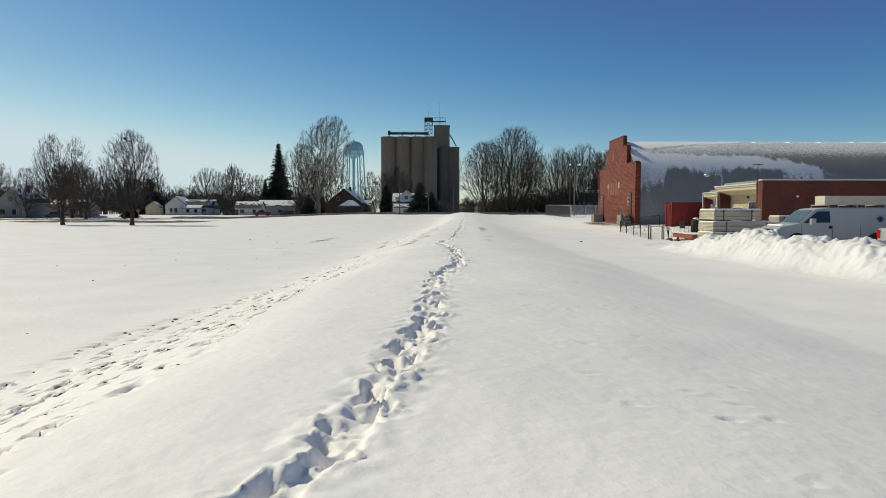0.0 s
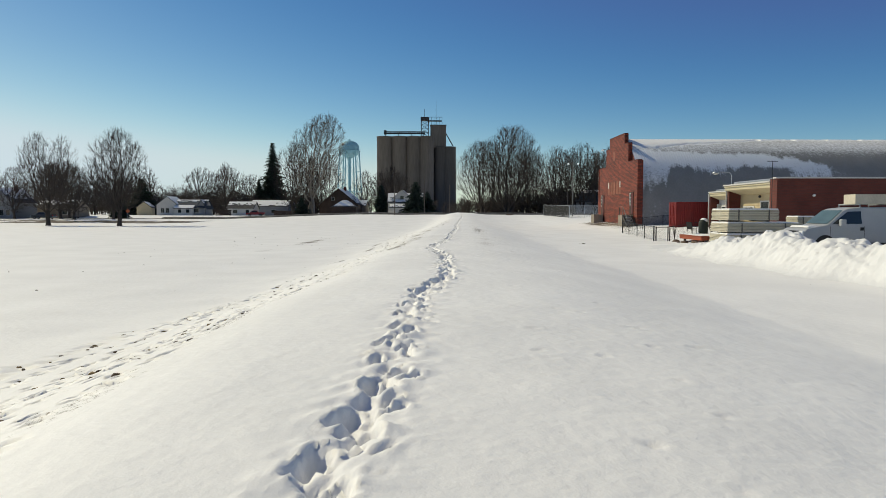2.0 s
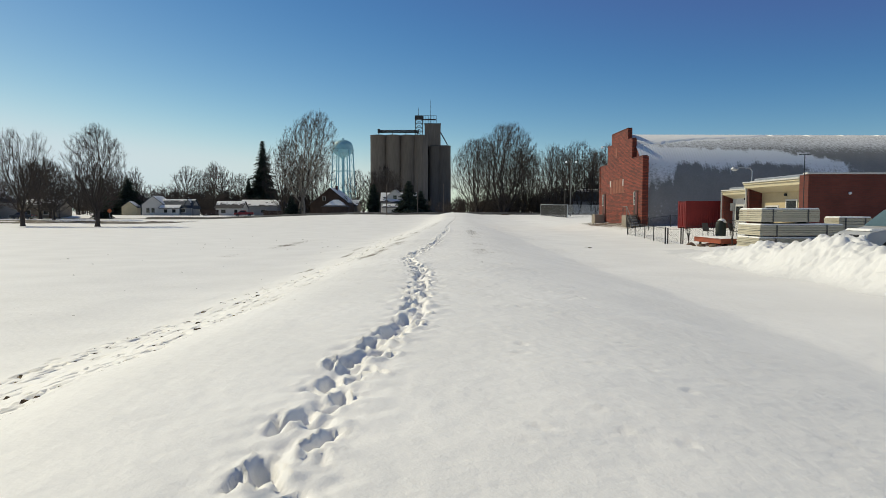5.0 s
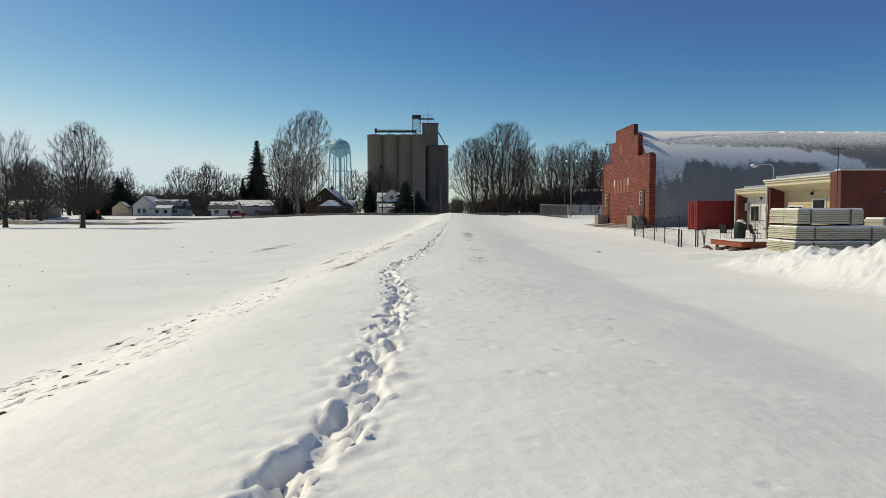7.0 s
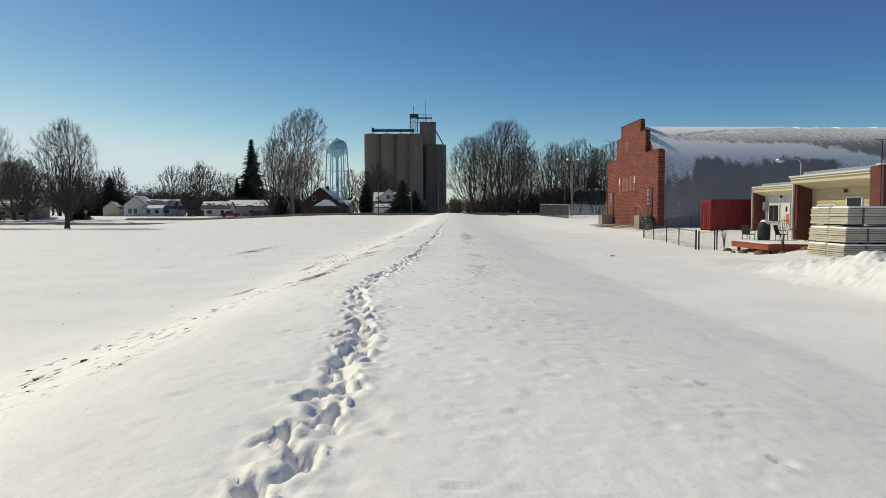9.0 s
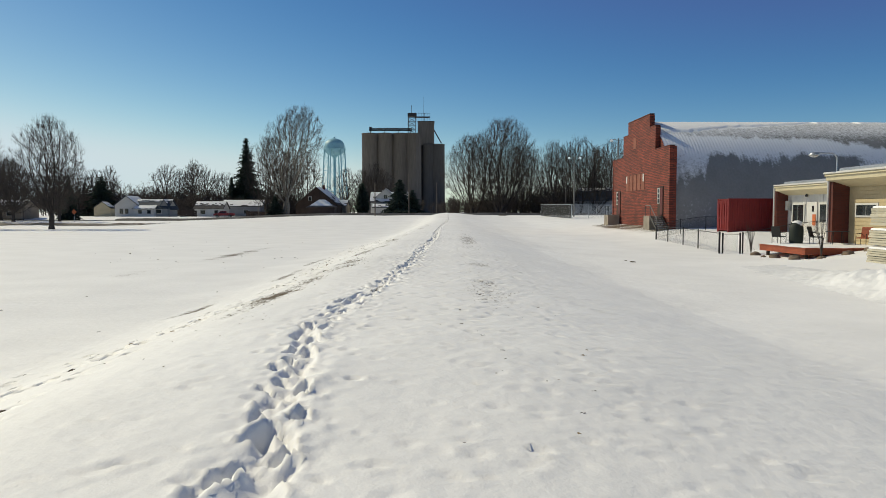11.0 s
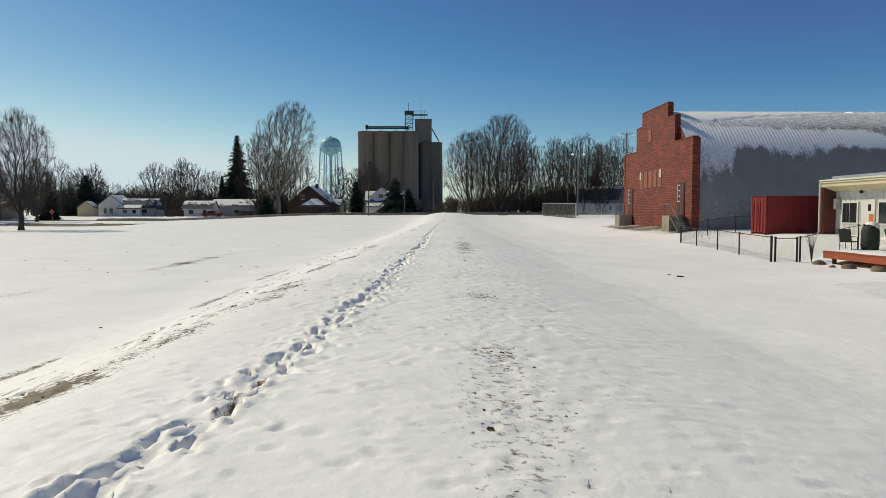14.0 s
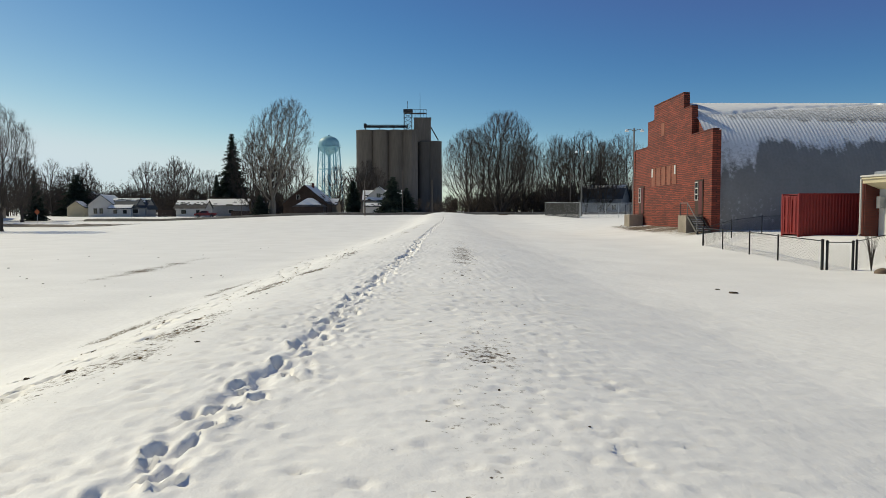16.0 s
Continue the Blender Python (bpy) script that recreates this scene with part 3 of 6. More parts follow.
def gz(x, y):
    return float(ground_z(np.array([x]), np.array([y]))[0])


def road_strip(name, pts, half, lift, label):
    m = Mesh()
    for i in range(len(pts)):
        x, y = pts[i]
        a, b = pts[max(i - 1, 0)], pts[min(i + 1, len(pts) - 1)]
        d = Vector((b[0] - a[0], b[1] - a[1])).normalized()
        n = Vector((-d.y, d.x))
        for k in (-1, -0.5, 0, 0.5, 1):
            w = half * k * (1 + 0.18 * math.sin(i * 1.7 + k * 2))
            px, py = x + n.x * w, y + n.y * w
            m.v.append((px, py, gz(px, py) + lift * (1 - 0.5 * k * k)))
    for i in range(len(pts) - 1):
        for k in range(4):
            a = i * 5 + k
            m.f.append((a, a + 1, a + 6, a + 5))
    return tagged(obj(name, m, M_ROAD, smooth=True), label, "road", kind="structure")


def raised_road():
    """The road lies on a low dark embankment."""
    m = Mesh()
    prof = [(185.2, -0.12), (185.7, 0.16), (186.3, 0.52), (187.0, 0.60), (189.0, 0.64), (191.0, 0.60), (192.2, 0.40), (193.5, -0.1)]
    xs = np.arange(-74, 210, 2.0)
    for x in xs:
        for k, (yy, up) in enumerate(prof):
            wob = 0.35 * float(field(np.array([x]), np.array([k * 3.0]), 5.0, 71)[0])
            m.v.append((x, yy + wob, gz(x, 189) - 0.14 + up + 0.25 * wob * (k < 3)))
    n = len(prof)
    for i in range(len(xs) - 1):
        for k in range(n - 1):
            q = i * n + k
            m.f.append((q, q + 1, q + n + 1, q + n))
    return tagged(obj("road", m, M_ROAD, smooth=True), "dark asphalt road on a low embankment with streaks of snow", "road", kind="structure")


raised_road()
road_strip("far_road", [(x, 189 + 0.0008 * (x + 70) ** 2) for x in range(-330, -70, 4)], 2.7, 0.16, "ploughed asphalt road with streaks of snow")
def bare_bank(x0, x1, y0, y1, seed):
    """A strip of thawed dark earth on the slope below the lane."""
    m = Mesh()
    xs, ys = np.arange(x0, x1, 0.8), np.linspace(y0, y1, 9)
    X, Y = np.meshgrid(xs, ys, indexing="ij")
    mid, half = (y0 + y1) / 2, (y1 - y0) / 2
    rag = 1 + 1.1 * field(X, Y, 6.0, seed) + 0.7 * field(X, Y, 1.7, seed + 1)
    ends = np.clip(np.minimum(X - x0, x1 - X) / 8, 0.05, 1)
    Y = mid + (Y - mid) * np.clip(rag * ends, 0.05, 1.3)
    Z = ground_z(X, Y) + 0.05
    k = len(ys)
    m.v = list(map(tuple, np.stack([X, Y, Z], -1).reshape(-1, 3)))
    for i in range(len(xs) - 1):
        for j in range(k - 1):
            q = i * k + j
            m.f.append((q, q + k, q + k + 1, q + 1))
    return tagged(obj("bare_bank", m, M_EARTH, smooth=True, fix=False), "thawed strip of dark wet earth beside the lane", "earth", kind="structure")


M_EARTH = mat("wet_earth", (0.075, 0.060, 0.050), 0.85, vary=0.35, scale=0.5, fine=8, stain=(0.5, 0.5, 0.52), stain_amount=0.35)
bare_bank(-106, -53, 164.2, 168.2, 81)
bare_bank(-150, -84, 169.0, 172.5, 85)


# dry grass and soil that show through the snow
def tuft_field(name, spots, label):
    m = Mesh()
    r = random.Random(len(spots))
    for x, y, s in spots:
        z = gz(x, y) - 0.012
        k = r.randint(5, 7)
        ring = []
        for i in range(k):
            w = 2 * math.pi * i / k
            q = s * r.uniform(0.6, 1.15)
            ring.append((x + q * math.cos(w) * 1.25, y + q * math.sin(w) * 0.8, z - 0.01))
        inner = [(x + (px - x) * r.uniform(0.5, 0.8), y + (py - y) * r.uniform(0.5, 0.8), z + s * r.uniform(0.2, 0.55)) for px, py, pz in ring]
        m.add(ring + inner + [(x, y, z + s * r.uniform(0.3, 0.5))], [(i, (i + 1) % k, k + (i + 1) % k, k + i) for i in range(k)] + [(k + i, k + (i + 1) % k, 2 * k) for i in range(k)])
        for _ in range(3):
            w = r.uniform(0, 6.28)
            bx, by = x + r.uniform(-s, s) * 0.7, y + r.uniform(-s, s) * 0.7
            h = s * r.uniform(0.3, 0.9)
            dx, dy = math.cos(w) * h * 0.8, math.sin(w) * h * 0.8
            m.add([(bx - 0.006, by, z), (bx + 0.006, by, z), (bx + dx, by + dy, z + h * 0.6)], [(0, 1, 2)])
    return tagged(obj(name, m, M_SOIL if "soil" in name else M_GRASS, fix=False), label, "grass", kind="stuff")


r = random.Random(3)
soil, grass = [], []
for x, y, s in tracks:
    if r.random() < 0.5:
        (soil if r.random() < 0.75 else grass).append((x + r.gauss(0, 0.04), y + r.gauss(0, 0.05), s * r.uniform(0.12, 0.34)))
for _ in range(700):   # bare streaks on the bank's windward shoulder
    y = r.choice((r.gauss(29, 3), r.gauss(40, 4), r.gauss(50, 5), r.gauss(63, 8), r.gauss(90, 14)))
    if y > 14:
        (soil if r.random() < 0.5 else grass).append((float(berm_x(y)) - 3.1 + r.gauss(0, 0.36) - 0.15 * math.sin(y * 0.6), y, r.uniform(0.008, 0.022) * (1 + y / 80)))
for _ in range(1100):   # worn specks on the crown
    y = r.uniform(25, 75)
    (grass if r.random() < 0.4 else soil).append((float(berm_x(y)) + r.gauss(0.55, 0.48), y, r.uniform(0.006, 0.017) * r.choice((1, 1, 1.6, 2.2))))
for _ in range(110):
    y = r.uniform(14, 60)
    soil.append((r.uniform(1.2, 14), y, r.uniform(0.006, 0.020)))
for _ in range(90):
    y = r.uniform(10, 90)
    soil.append((r.uniform(-22, -6), y, r.uniform(0.02, 0.07)))
for x, y, s in ((2.09, 36.7, 0.028), (2.46, 36.15, 0.03), (2.52, 36.2, 0.02), (2.47, 34.65, 0.03), (2.42, 34.7, 0.02), (2.54, 34.6, 0.02), (2.40, 35.4, 0.024), (10.5, 51.8, 0.13), (10.4, 52.6, 0.1), (18.0, 189.0 - 10, 0.6), (18.8, 179.5, 0.5), (-3.6, 5.2, 0.12), (-0.75, 3.1, 0.06), (2.2, 30.9, 0.03)):
    soil.append((x, y, s))
for _ in range(160):   # leaf litter before the brick front
    grass.append((r.uniform(21.2, 24.0), r.uniform(86, 106), r.uniform(0.03, 0.09)))
tuft_field("soil_clods", soil, "dark soil clods showing through thin snow")
tuft_field("dry_grass", grass, "brown dry grass stubble poking through thin snow")


# ---- ploughed snow heap ----
def snow_heap():
    xs, ys = np.arange(-2.6, 3.4, 0.065), np.arange(20.5, 53.0, 0.07)
    X, Y = np.meshgrid(xs, ys)
    cx = np.interp(Y, [20, 28, 36, 43, 53], [15.6, 15.1, 14.9, 14.6, 15.0])
    h = np.interp(Y, [20.5, 22, 23, 24.8, 27, 30, 34, 36, 39, 41, 43, 46, 53], [0.2, 0.5, 0.85, 1.36, 1.36, 1.28, 1.26, 1.16, 0.86, 0.6, 0.32, 0.14, 0.0])
    px = cx + X
    w = 1.35 + 0.5 * field(Y * 0, Y, 2.5, 21)
    body = np.exp(-(np.abs(X - 0.25) / w) ** 2.6)
    lump = 0.26 * field(px, Y, 0.85, 22) + 0.20 * field(px, Y, 0.36, 23) + 0.17 * field(px, Y, 0.19, 24) + 0.11 * field(px, Y, 0.11, 26)
    z = ground_z(px, Y) - 0.06 + h * body * (1 + 0.45 * field(px, Y, 1.8, 25)) + lump * body * np.clip(h, 0, 1)
    z = np.where(body < 0.02, z - 0.12, z)
    m = Mesh()
    n, k = X.shape
    m.v = list(map(tuple, np.stack([px, Y, z], -1).reshape(-1, 3)))
    for i in range(n - 1):
        for j in range(k - 1):
            a = i * k + j
            m.f.append((a, a + 1, a + k + 1, a + k))
    return tagged(obj("snow_mound", m, M_PILE, smooth=True, fix=False), "ploughed heap of lumpy white snow beside the car park", "snow heap")


snow_heap()


# ---- arched hall with stepped brick front ----
HX, HY0, HY1, HC = 24.2, 86.05, 106.1, 96.07
HB = 1.2      # foot of its walls
ARCH_R, ARCH_Z = 9.87, 2.65
hall = empty("arched_hall", pose(0, 0, 0), "long arched metal hall with a stepped red brick front", "building")


def front_wall(m):
    t = 0.45
    outline = [(HY0, HB), (HY0, 9.19), (90.35, 9.19), (90.35, 11.62), (92.2, 11.62), (92.2, 13.02), (99.94, 13.02),
               (99.94, 11.62), (101.79, 11.62), (101.79, 9.19), (HY1, 9.19), (HY1, HB)]
    m.prism(outline, "x", HX, HX + t)


simple("brick_front", front_wall, M_BRICK, hall, "red brick front wall with stepped parapet")
for y0, y1, z in ((HY0, 90.35, 9.19), (90.35, 92.2, 11.62), (92.2, 99.94, 13.02), (99.94, 101.79, 11.62), (101.79, HY1, 9.19)):
    boxpart("coping", (HX - 0.04, HX + 0.5, y0 + (0.02 if z > 9.5 else -0.05), y1 - 0.02, z, z + 0.09), M_BRICK2, hall, "dark brick coping", 0.02)
for y, z0, z1 in ((90.35, 9.25, 11.58), (92.2, 11.7, 12.98)):
    boxpart("parapet_end", (HX - 0.02, HX + 0.50, y - 0.03, y + 0.3, z0, z1), M_BRICK, hall)
boxpart("corner_pier", (HX - 0.06, HX + 0.62, HY0 - 0.10, HY0 + 0.30, HB, 9.15), M_BRICK, hall)
boxpart("corner_pier", (HX - 0.06, HX + 0.62, HY1 - 0.30, HY1 + 0.10, HB, 9.15), M_BRICK, hall)


def arch_roof(m):
    xs = np.arange(HX + 0.40, HX + 56, 0.0775)
    th = np.radians(np.r_[np.linspace(0, 100, 36), np.linspace(108, 180, 10)])
    rib = 0.016 * np.sin(2 * np.pi * xs / 0.31)
    for x, q0 in zip(xs, rib):
        q = q0 * 0.3
        m.v.append((x, HC - ARCH_R + 0.0 - q, HB))
        for a in th:
            q = q0 * min(1.0, max(0.25, (a - 0.45) * 2.5))   # the lower sheets are flatter
            rr = ARCH_R + q
            m.v.append((x, HC - rr * math.cos(a), ARCH_Z + rr * math.sin(a)))
        m.v.append((x, HC + ARCH_R + q, HB))
    n = len(th) + 2
    for i in range(len(xs) - 1):
        for j in range(n - 1):
            a = i * n + j
            m.f.append((a, a + n, a + n + 1, a + 1))


roof_sheet = simple("arched_roof", arch_roof, M_ROOFMETAL, hall, "grey corrugated metal arch under a broken film of snow", smooth=True)


def crest_edge(L):
    """The lower edge of the deep snow along the crest, in degrees up the arch."""
    roll = (L / 4.6) % 1.0
    return np.interp(L, [0, 4, 9.4, 15, 19, 24, 56], [56, 60, 64, 70, 75, 78, 80]) + 6.5 * roll * smoothstep(13, 19, L)


def roof_film_and_light(me):
    """How far snow film and painted light whiten each part of the arch, 0 to 1."""
    co = np.empty(len(me.vertices) * 3, np.float32)
    me.vertices.foreach_get("co", co)
    co = co.reshape(-1, 3)
    L = co[:, 0] - HX
    D = np.degrees(np.arctan2(co[:, 2] - ARCH_Z, HC - co[:, 1]))
    arc = np.radians(D) * ARCH_R
    n1, n3 = field(co[:, 0], arc, 2.4, 31), field(co[:, 0], arc, 6.0, 33)
    fringe = 7 * field(co[:, 0], arc * 0.22, 0.42, 35) + 4 * field(co[:, 0], arc * 0.3, 1.1, 36)
    upper = np.interp(L, [0, 4.5, 10.2, 15.7, 20.9, 25.4, 30, 56], [58, 55.5, 52, 50, 45, 36, 16, -10]) + 0.55 * fringe
    lower = np.interp(L, [0, 0.5, 2, 3.7, 4.4, 5.4, 7.2, 11, 14.6, 17.5, 25, 56], [9, 11, 15, 19, 28, 35, 30, 29, 30, 26, 19, 10]) + fringe + 3 * n1
    band = smoothstep(lower - 3, lower + 9, D) * (1 - smoothstep(upper - 2.5, upper + 2.5, D))
    ribbed = 0.12 * np.sin(2 * np.pi * co[:, 0] / 0.31) * smoothstep(lower + 16, lower, D) * smoothstep(3, 6, L)
    gap = 0.35 * smoothstep(0.16, 0.34, n1) * smoothstep(50, 42, D) * smoothstep(4, 8, L)
    top = smoothstep(crest_edge(L) - 3, crest_edge(L) + 2, D + 0.4 * fringe)
    bottom = 0.10 * smoothstep(12, 2, D + 6 * n1)
    # thinned below 42 degrees as painted shade, raised above 40 to brighten sunlit metal
    return np.clip(np.maximum.reduce([band * (0.62 + 0.18 * smoothstep(26, 42, D)) - gap + ribbed * band, top * 0.9, bottom + 0.13 + 0.06 * n3 + 0.44 * smoothstep(40, 60, D)]), 0, 1)


roof_sheet.data.attributes.new("film", "FLOAT", "POINT").data.foreach_set("value", roof_film_and_light(roof_sheet.data).astype(np.float32))


def arch_snow(m):
    xs = np.arange(HX + 0.5, HX + 55.5, 0.11)
    th = np.radians(np.linspace(50, 108, 100))
    X, T = np.meshgrid(xs, th, indexing="ij")
    D = np.degrees(T)
    L = X - HX
    arc = T * ARCH_R
    n1 = field(X, arc, 2.4, 31)
    n2 = 0.6 * field(X, arc * 0.5, 0.6, 32) + 0.5 * field(X, arc, 0.22, 34)
    edge = crest_edge(L) + 5 * n1 + 3 * field(X, arc * 0.4, 0.5, 35)
    h = 0.17 * smoothstep(edge - 1.0, edge + 4.0, D) - 0.05 + 0.035 * n2
    h = np.where(D > 102, -0.12, h)
    R = ARCH_R + np.clip(h, -0.1, 0.4)
    Y, Z = HC - R * np.cos(T), ARCH_Z + R * np.sin(T)
    k = len(th)
    m.v = list(map(tuple, np.stack([X, Y, Z], -1).reshape(-1, 3)))
    keep = (h[:-1, :-1] > -0.03) | (h[1:, 1:] > -0.03)
    for i, j in zip(*np.nonzero(keep)):
        a = i * k + j
        m.f.append((a, a + k, a + k + 1, a + 1))


def arch_end(m):
    ring = [(HC - (ARCH_R - 0.06) * math.cos(a), ARCH_Z + (ARCH_R - 0.06) * math.sin(a)) for a in np.radians(np.linspace(0, 180, 60))]
    m.prism(ring, "x", HX + 0.47, HX + 0.56)


simple("arch_end", arch_end, M_BRICK, hall, "brick infill closing the arch behind the parapet")
ms = Mesh()
arch_snow(ms)
tagged(obj("roof_snow", ms, M_ROOFSNOW, smooth=True, fix=False), "thick rounded snow along the crest of the arched roof", "snow", kind="stuff")


def part_empty(name, parent):
    ob = new(name)
    ob.parent = parent
    ob.empty_display_size = 0.2
    return ob


# five bricked-up windows
for i in range(5):
    y = 93.7 + i * 1.42
    boxpart("bricked_window", (HX - 0.03, HX - 0.004, y, y + 1.02, 5.25, 7.0), M_INFILL, hall, "bricked-up window in paler brick")
for y in (93.85, 100.0):
    boxpart("vent_panel", (HX - 0.06, HX - 0.03, y, y + 0.34, 6.15, 6.95), M_WHITE, hall, "small white panel")
boxpart("bricked_window", (HX - 0.03, HX - 0.004, 96.9, 97.8, 9.9, 11.1), M_INFILL, hall, "bricked-up window in paler brick")
for y, sgn in ((88.4, 1), (103.4, -1)):
    boxpart("door_frame", (HX - 0.06, HX - 0.004, y - 0.75, y + 0.85, 2.55, 5.38), M_BROWNWALL, hall)
    boxpart("door", (HX - 0.09, HX - 0.065, y - 0.65, y + 0.05, 2.6, 5.25), mat("dark_red_door", (0.10, 0.02, 0.018), 0.6), hall, "dark red wooden door")
    boxpart("pane", (HX - 0.09, HX - 0.065, y + 0.15, y + 0.75, 3.75, 5.2), M_GLASS, hall)
    for z in (3.75, 4.23, 4.72, 5.2):
        boxpart("glazing_bar", (HX - 0.12, HX - 0.092, y + 0.12, y + 0.78, z - 0.04, z + 0.04), M_WHITE, hall)
    for yy in (y + 0.14, y + 0.76):
        boxpart("glazing_bar", (HX - 0.12, HX - 0.092, yy - 0.035, yy + 0.035, 3.71, 5.24), M_WHITE, hall)


def stoop(y, name_label, steps_to):
    s = empty("stoop", pose(0, 0, 0), name_label, "steps")
    m = Mesh()
    m.prism([(y - 0.9, 1.1), (y - 0.9, 2.5), (y + 0.9, 2.5), (y + 0.9, 1.1)], "x", HX - 1.5, HX - 0.13)
    obj("landing", m, M_CONC, s, "weathered concrete landing")
    if steps_to:
        for sx in (HX - 1.38, HX - 0.3):
            m = Mesh()
            m.tube([(sx, y - 0.9, 2.42), (sx, y - 2.9, 1.12)], 0.10, 6)
            obj("stringer", m, M_BLACK, s)
        for i in range(7):
            yy, z = y - 1.1 - i * 0.27, 2.32 - i * 0.175
            boxpart("tread", (HX - 1.4, HX - 0.28, yy - 0.13, yy + 0.13, z, z + 0.04), M_BLACK, s)
            boxpart("tread_snow", (HX - 1.30, HX - 0.5, yy - 0.10, yy + 0.10, z + 0.041, z + 0.065), M_ROOFSNOW, s, "trace of snow", 0.01)
        for sx in (HX - 1.4,):
            m = Mesh()
            m.tube([(sx, y + 0.7, 2.5), (sx, y + 0.7, 3.5), (sx, y - 0.85, 3.5), (sx, y - 2.85, 2.15), (sx, y - 2.85, 1.2)], 0.045, 6)
            m.tube([(sx, y - 0.85, 2.5), (sx, y - 0.85, 3.5)], 0.035, 6)
            obj("handrail", m, M_GREYPOLE, s)
    else:
        m = Mesh()
        m.tube([(HX - 1.4, y - 0.8, 2.5), (HX - 1.4, y - 0.8, 3.5), (HX - 1.4, y + 0.8, 3.5), (HX - 1.4, y + 0.8, 2.5)], 0.03, 6)
        obj("handrail", m, M_DARKSTEEL, s)
    return s


stoop(88.2, "concrete landing with black metal stairs before the brick front", True)
stoop(103.6, "concrete landing with a metal rail at the far door", False)


# ---- low brick wing ----
wing = empty("brick_wing", pose(0, 0, 0), "low flat-roofed brick wing with cream fascias", "building")
WB = 0.9
boxpart("brick_wall", (23.55, 62, 50.45, 50.8, WB, 5.22), M_BRICK2, wing, "plain red brick wall")
boxpart("brick_wall", (23.56, 24.8, 50.8, 51.5, WB, 5.20), M_BRICK2, wing)
boxpart("coping", (23.45, 62, 50.38, 50.95, 5.22, 5.32), M_WHITE, wing, "white metal coping with snow", 0.03)
boxpart("roof_deck", (29.2, 62, 59.4, 73.4, 4.55, 4.75), M_ROOFSNOW, wing, "snow-covered flat roof")
boxpart("roof_deck", (24.85, 62, 50.95, 59.3, 4.75, 4.95), M_ROOFSNOW, wing, "snow-covered flat roof")
boxpart("side_wall", (24.80, 24.98, 51.5, 59.0, WB, 4.75), M_SIDING, wing, "yellow siding under the overhang")
boxpart("brick_wall", (23.85, 24.85, 58.95, 59.3, WB, 4.85), M_BRICK2, wing)
boxpart("brick_wall", (24.85, 29.0, 59.0, 59.3, WB, 4.7), M_BRICK2, wing)
boxpart("side_wall", (28.95, 29.15, 59.3, 73.4, WB, 4.6), M_WHITE, wing, "white upright siding")
boxpart("brick_wall", (28.1, 29.1, 73.35, 73.7, WB, 4.7), M_BRICK2, wing)
boxpart("back_wall", (29.1, 62, 73.4, 73.7, WB, 4.7), M_BRICK2, wing)
for i in range(26):
    boxpart("batten", (28.925, 28.945, 59.6 + i * 0.53, 59.65 + i * 0.53, 1.2, 4.5), M_WHITE, wing)
for i in range(16):
    boxpart("siding_board", (24.775, 24.797, 51.5, 58.9, 1.3 + i * 0.21, 1.49 + i * 0.21), M_SIDING, wing)


def fascia(x0, x1, y0, y1, top, name="fascia"):
    m = Mesh()
    m.prism([(x0, top), (x0 - 0.05, top - 0.12), (x0 + 0.05, top - 0.14), (x0 + 0.05, top - 0.36), (x1, top - 0.72), (x1, top)], "y", y0, y1)
    obj(name, m, M_CREAM, wing, "cream painted overhanging fascia")
    m = Mesh()
    m.box(x0 - 0.10, x1 + 0.3, y0 - 0.05, y1 + 0.05, top, top + 0.10, 0.03)
    obj("gutter_edge", m, M_WHITE, wing)


fascia(23.58, 24.8, 51.5, 59.3, 5.0)
fascia(27.95, 28.95, 59.4, 73.5, 4.85)
boxpart("roof_edge", (24.3, 25.2, 52.0, 59.2, 5.12, 5.34), M_STEEL, wing, "grey metal roof edge", 0.05)
boxpart("roof_edge", (28.6, 29.6, 60.0, 73.4, 4.97, 5.18), M_STEEL, wing, "grey metal roof edge", 0.05)
m = Mesh()
m.tube([(23.75, 59.25, 4.9), (23.75, 59.25, 1.0)], 0.06, 8)
obj("downpipe", m, M_WHITE, wing)
m = Mesh()
m.tube([(27.95, 73.55, 4.75), (27.95, 73.55, 1.5), (27.7, 73.4, 1.3)], 0.06, 8)
obj("downpipe", m, M_WHITE, wing)


def wing_window(x, y0, y1, z0, z1, panes=2, parent=None):
    w = part_empty("window", parent or wing)
    boxpart("window_frame", (x - 0.05, x - 0.004, y0 - 0.11, y1 + 0.11, z0 - 0.11, z1 + 0.11), M_WHITE, w)
    n = panes
    for i in range(n):
        a, b = y0 + (y1 - y0) * i / n + 0.03, y0 + (y1 - y0) * (i + 1) / n - 0.03
        boxpart("pane", (x - 0.07, x - 0.055, a, b, z0, z1), M_GLASS, w)


wing_window(24.775, 56.5, 58.2, 2.7, 3.25, 2)
wing_window(24.775, 54.0, 55.3, 2.9, 3.65, 1)
wing_window(24.775, 52.0, 52.9, 2.7, 3.2, 1)
wing_window(28.925, 71.0, 72.5, 2.15, 3.4, 2)
wing_window(28.925, 67.3, 68.9, 2.15, 3.4, 2)
wing_window(28.925, 63.0, 64.6, 2.15, 3.4, 2)
boxpart("door", (28.86, 28.92, 69.25, 70.2, 1.5, 3.6), M_WHITE, wing, "white door with small window")
boxpart("door_pane", (28.84, 28.857, 69.6, 69.85, 2.9, 3.3), M_GLASS, wing)
boxpart("notice", (28.835, 28.857, 69.35, 69.75, 1.9, 2.7), M_ORANGE, wing, "orange notice on the door")
boxpart("wall_box", (28.6, 28.92, 72.75, 73.1, 3.0, 3.7), M_STEEL, wing, "grey meter box")
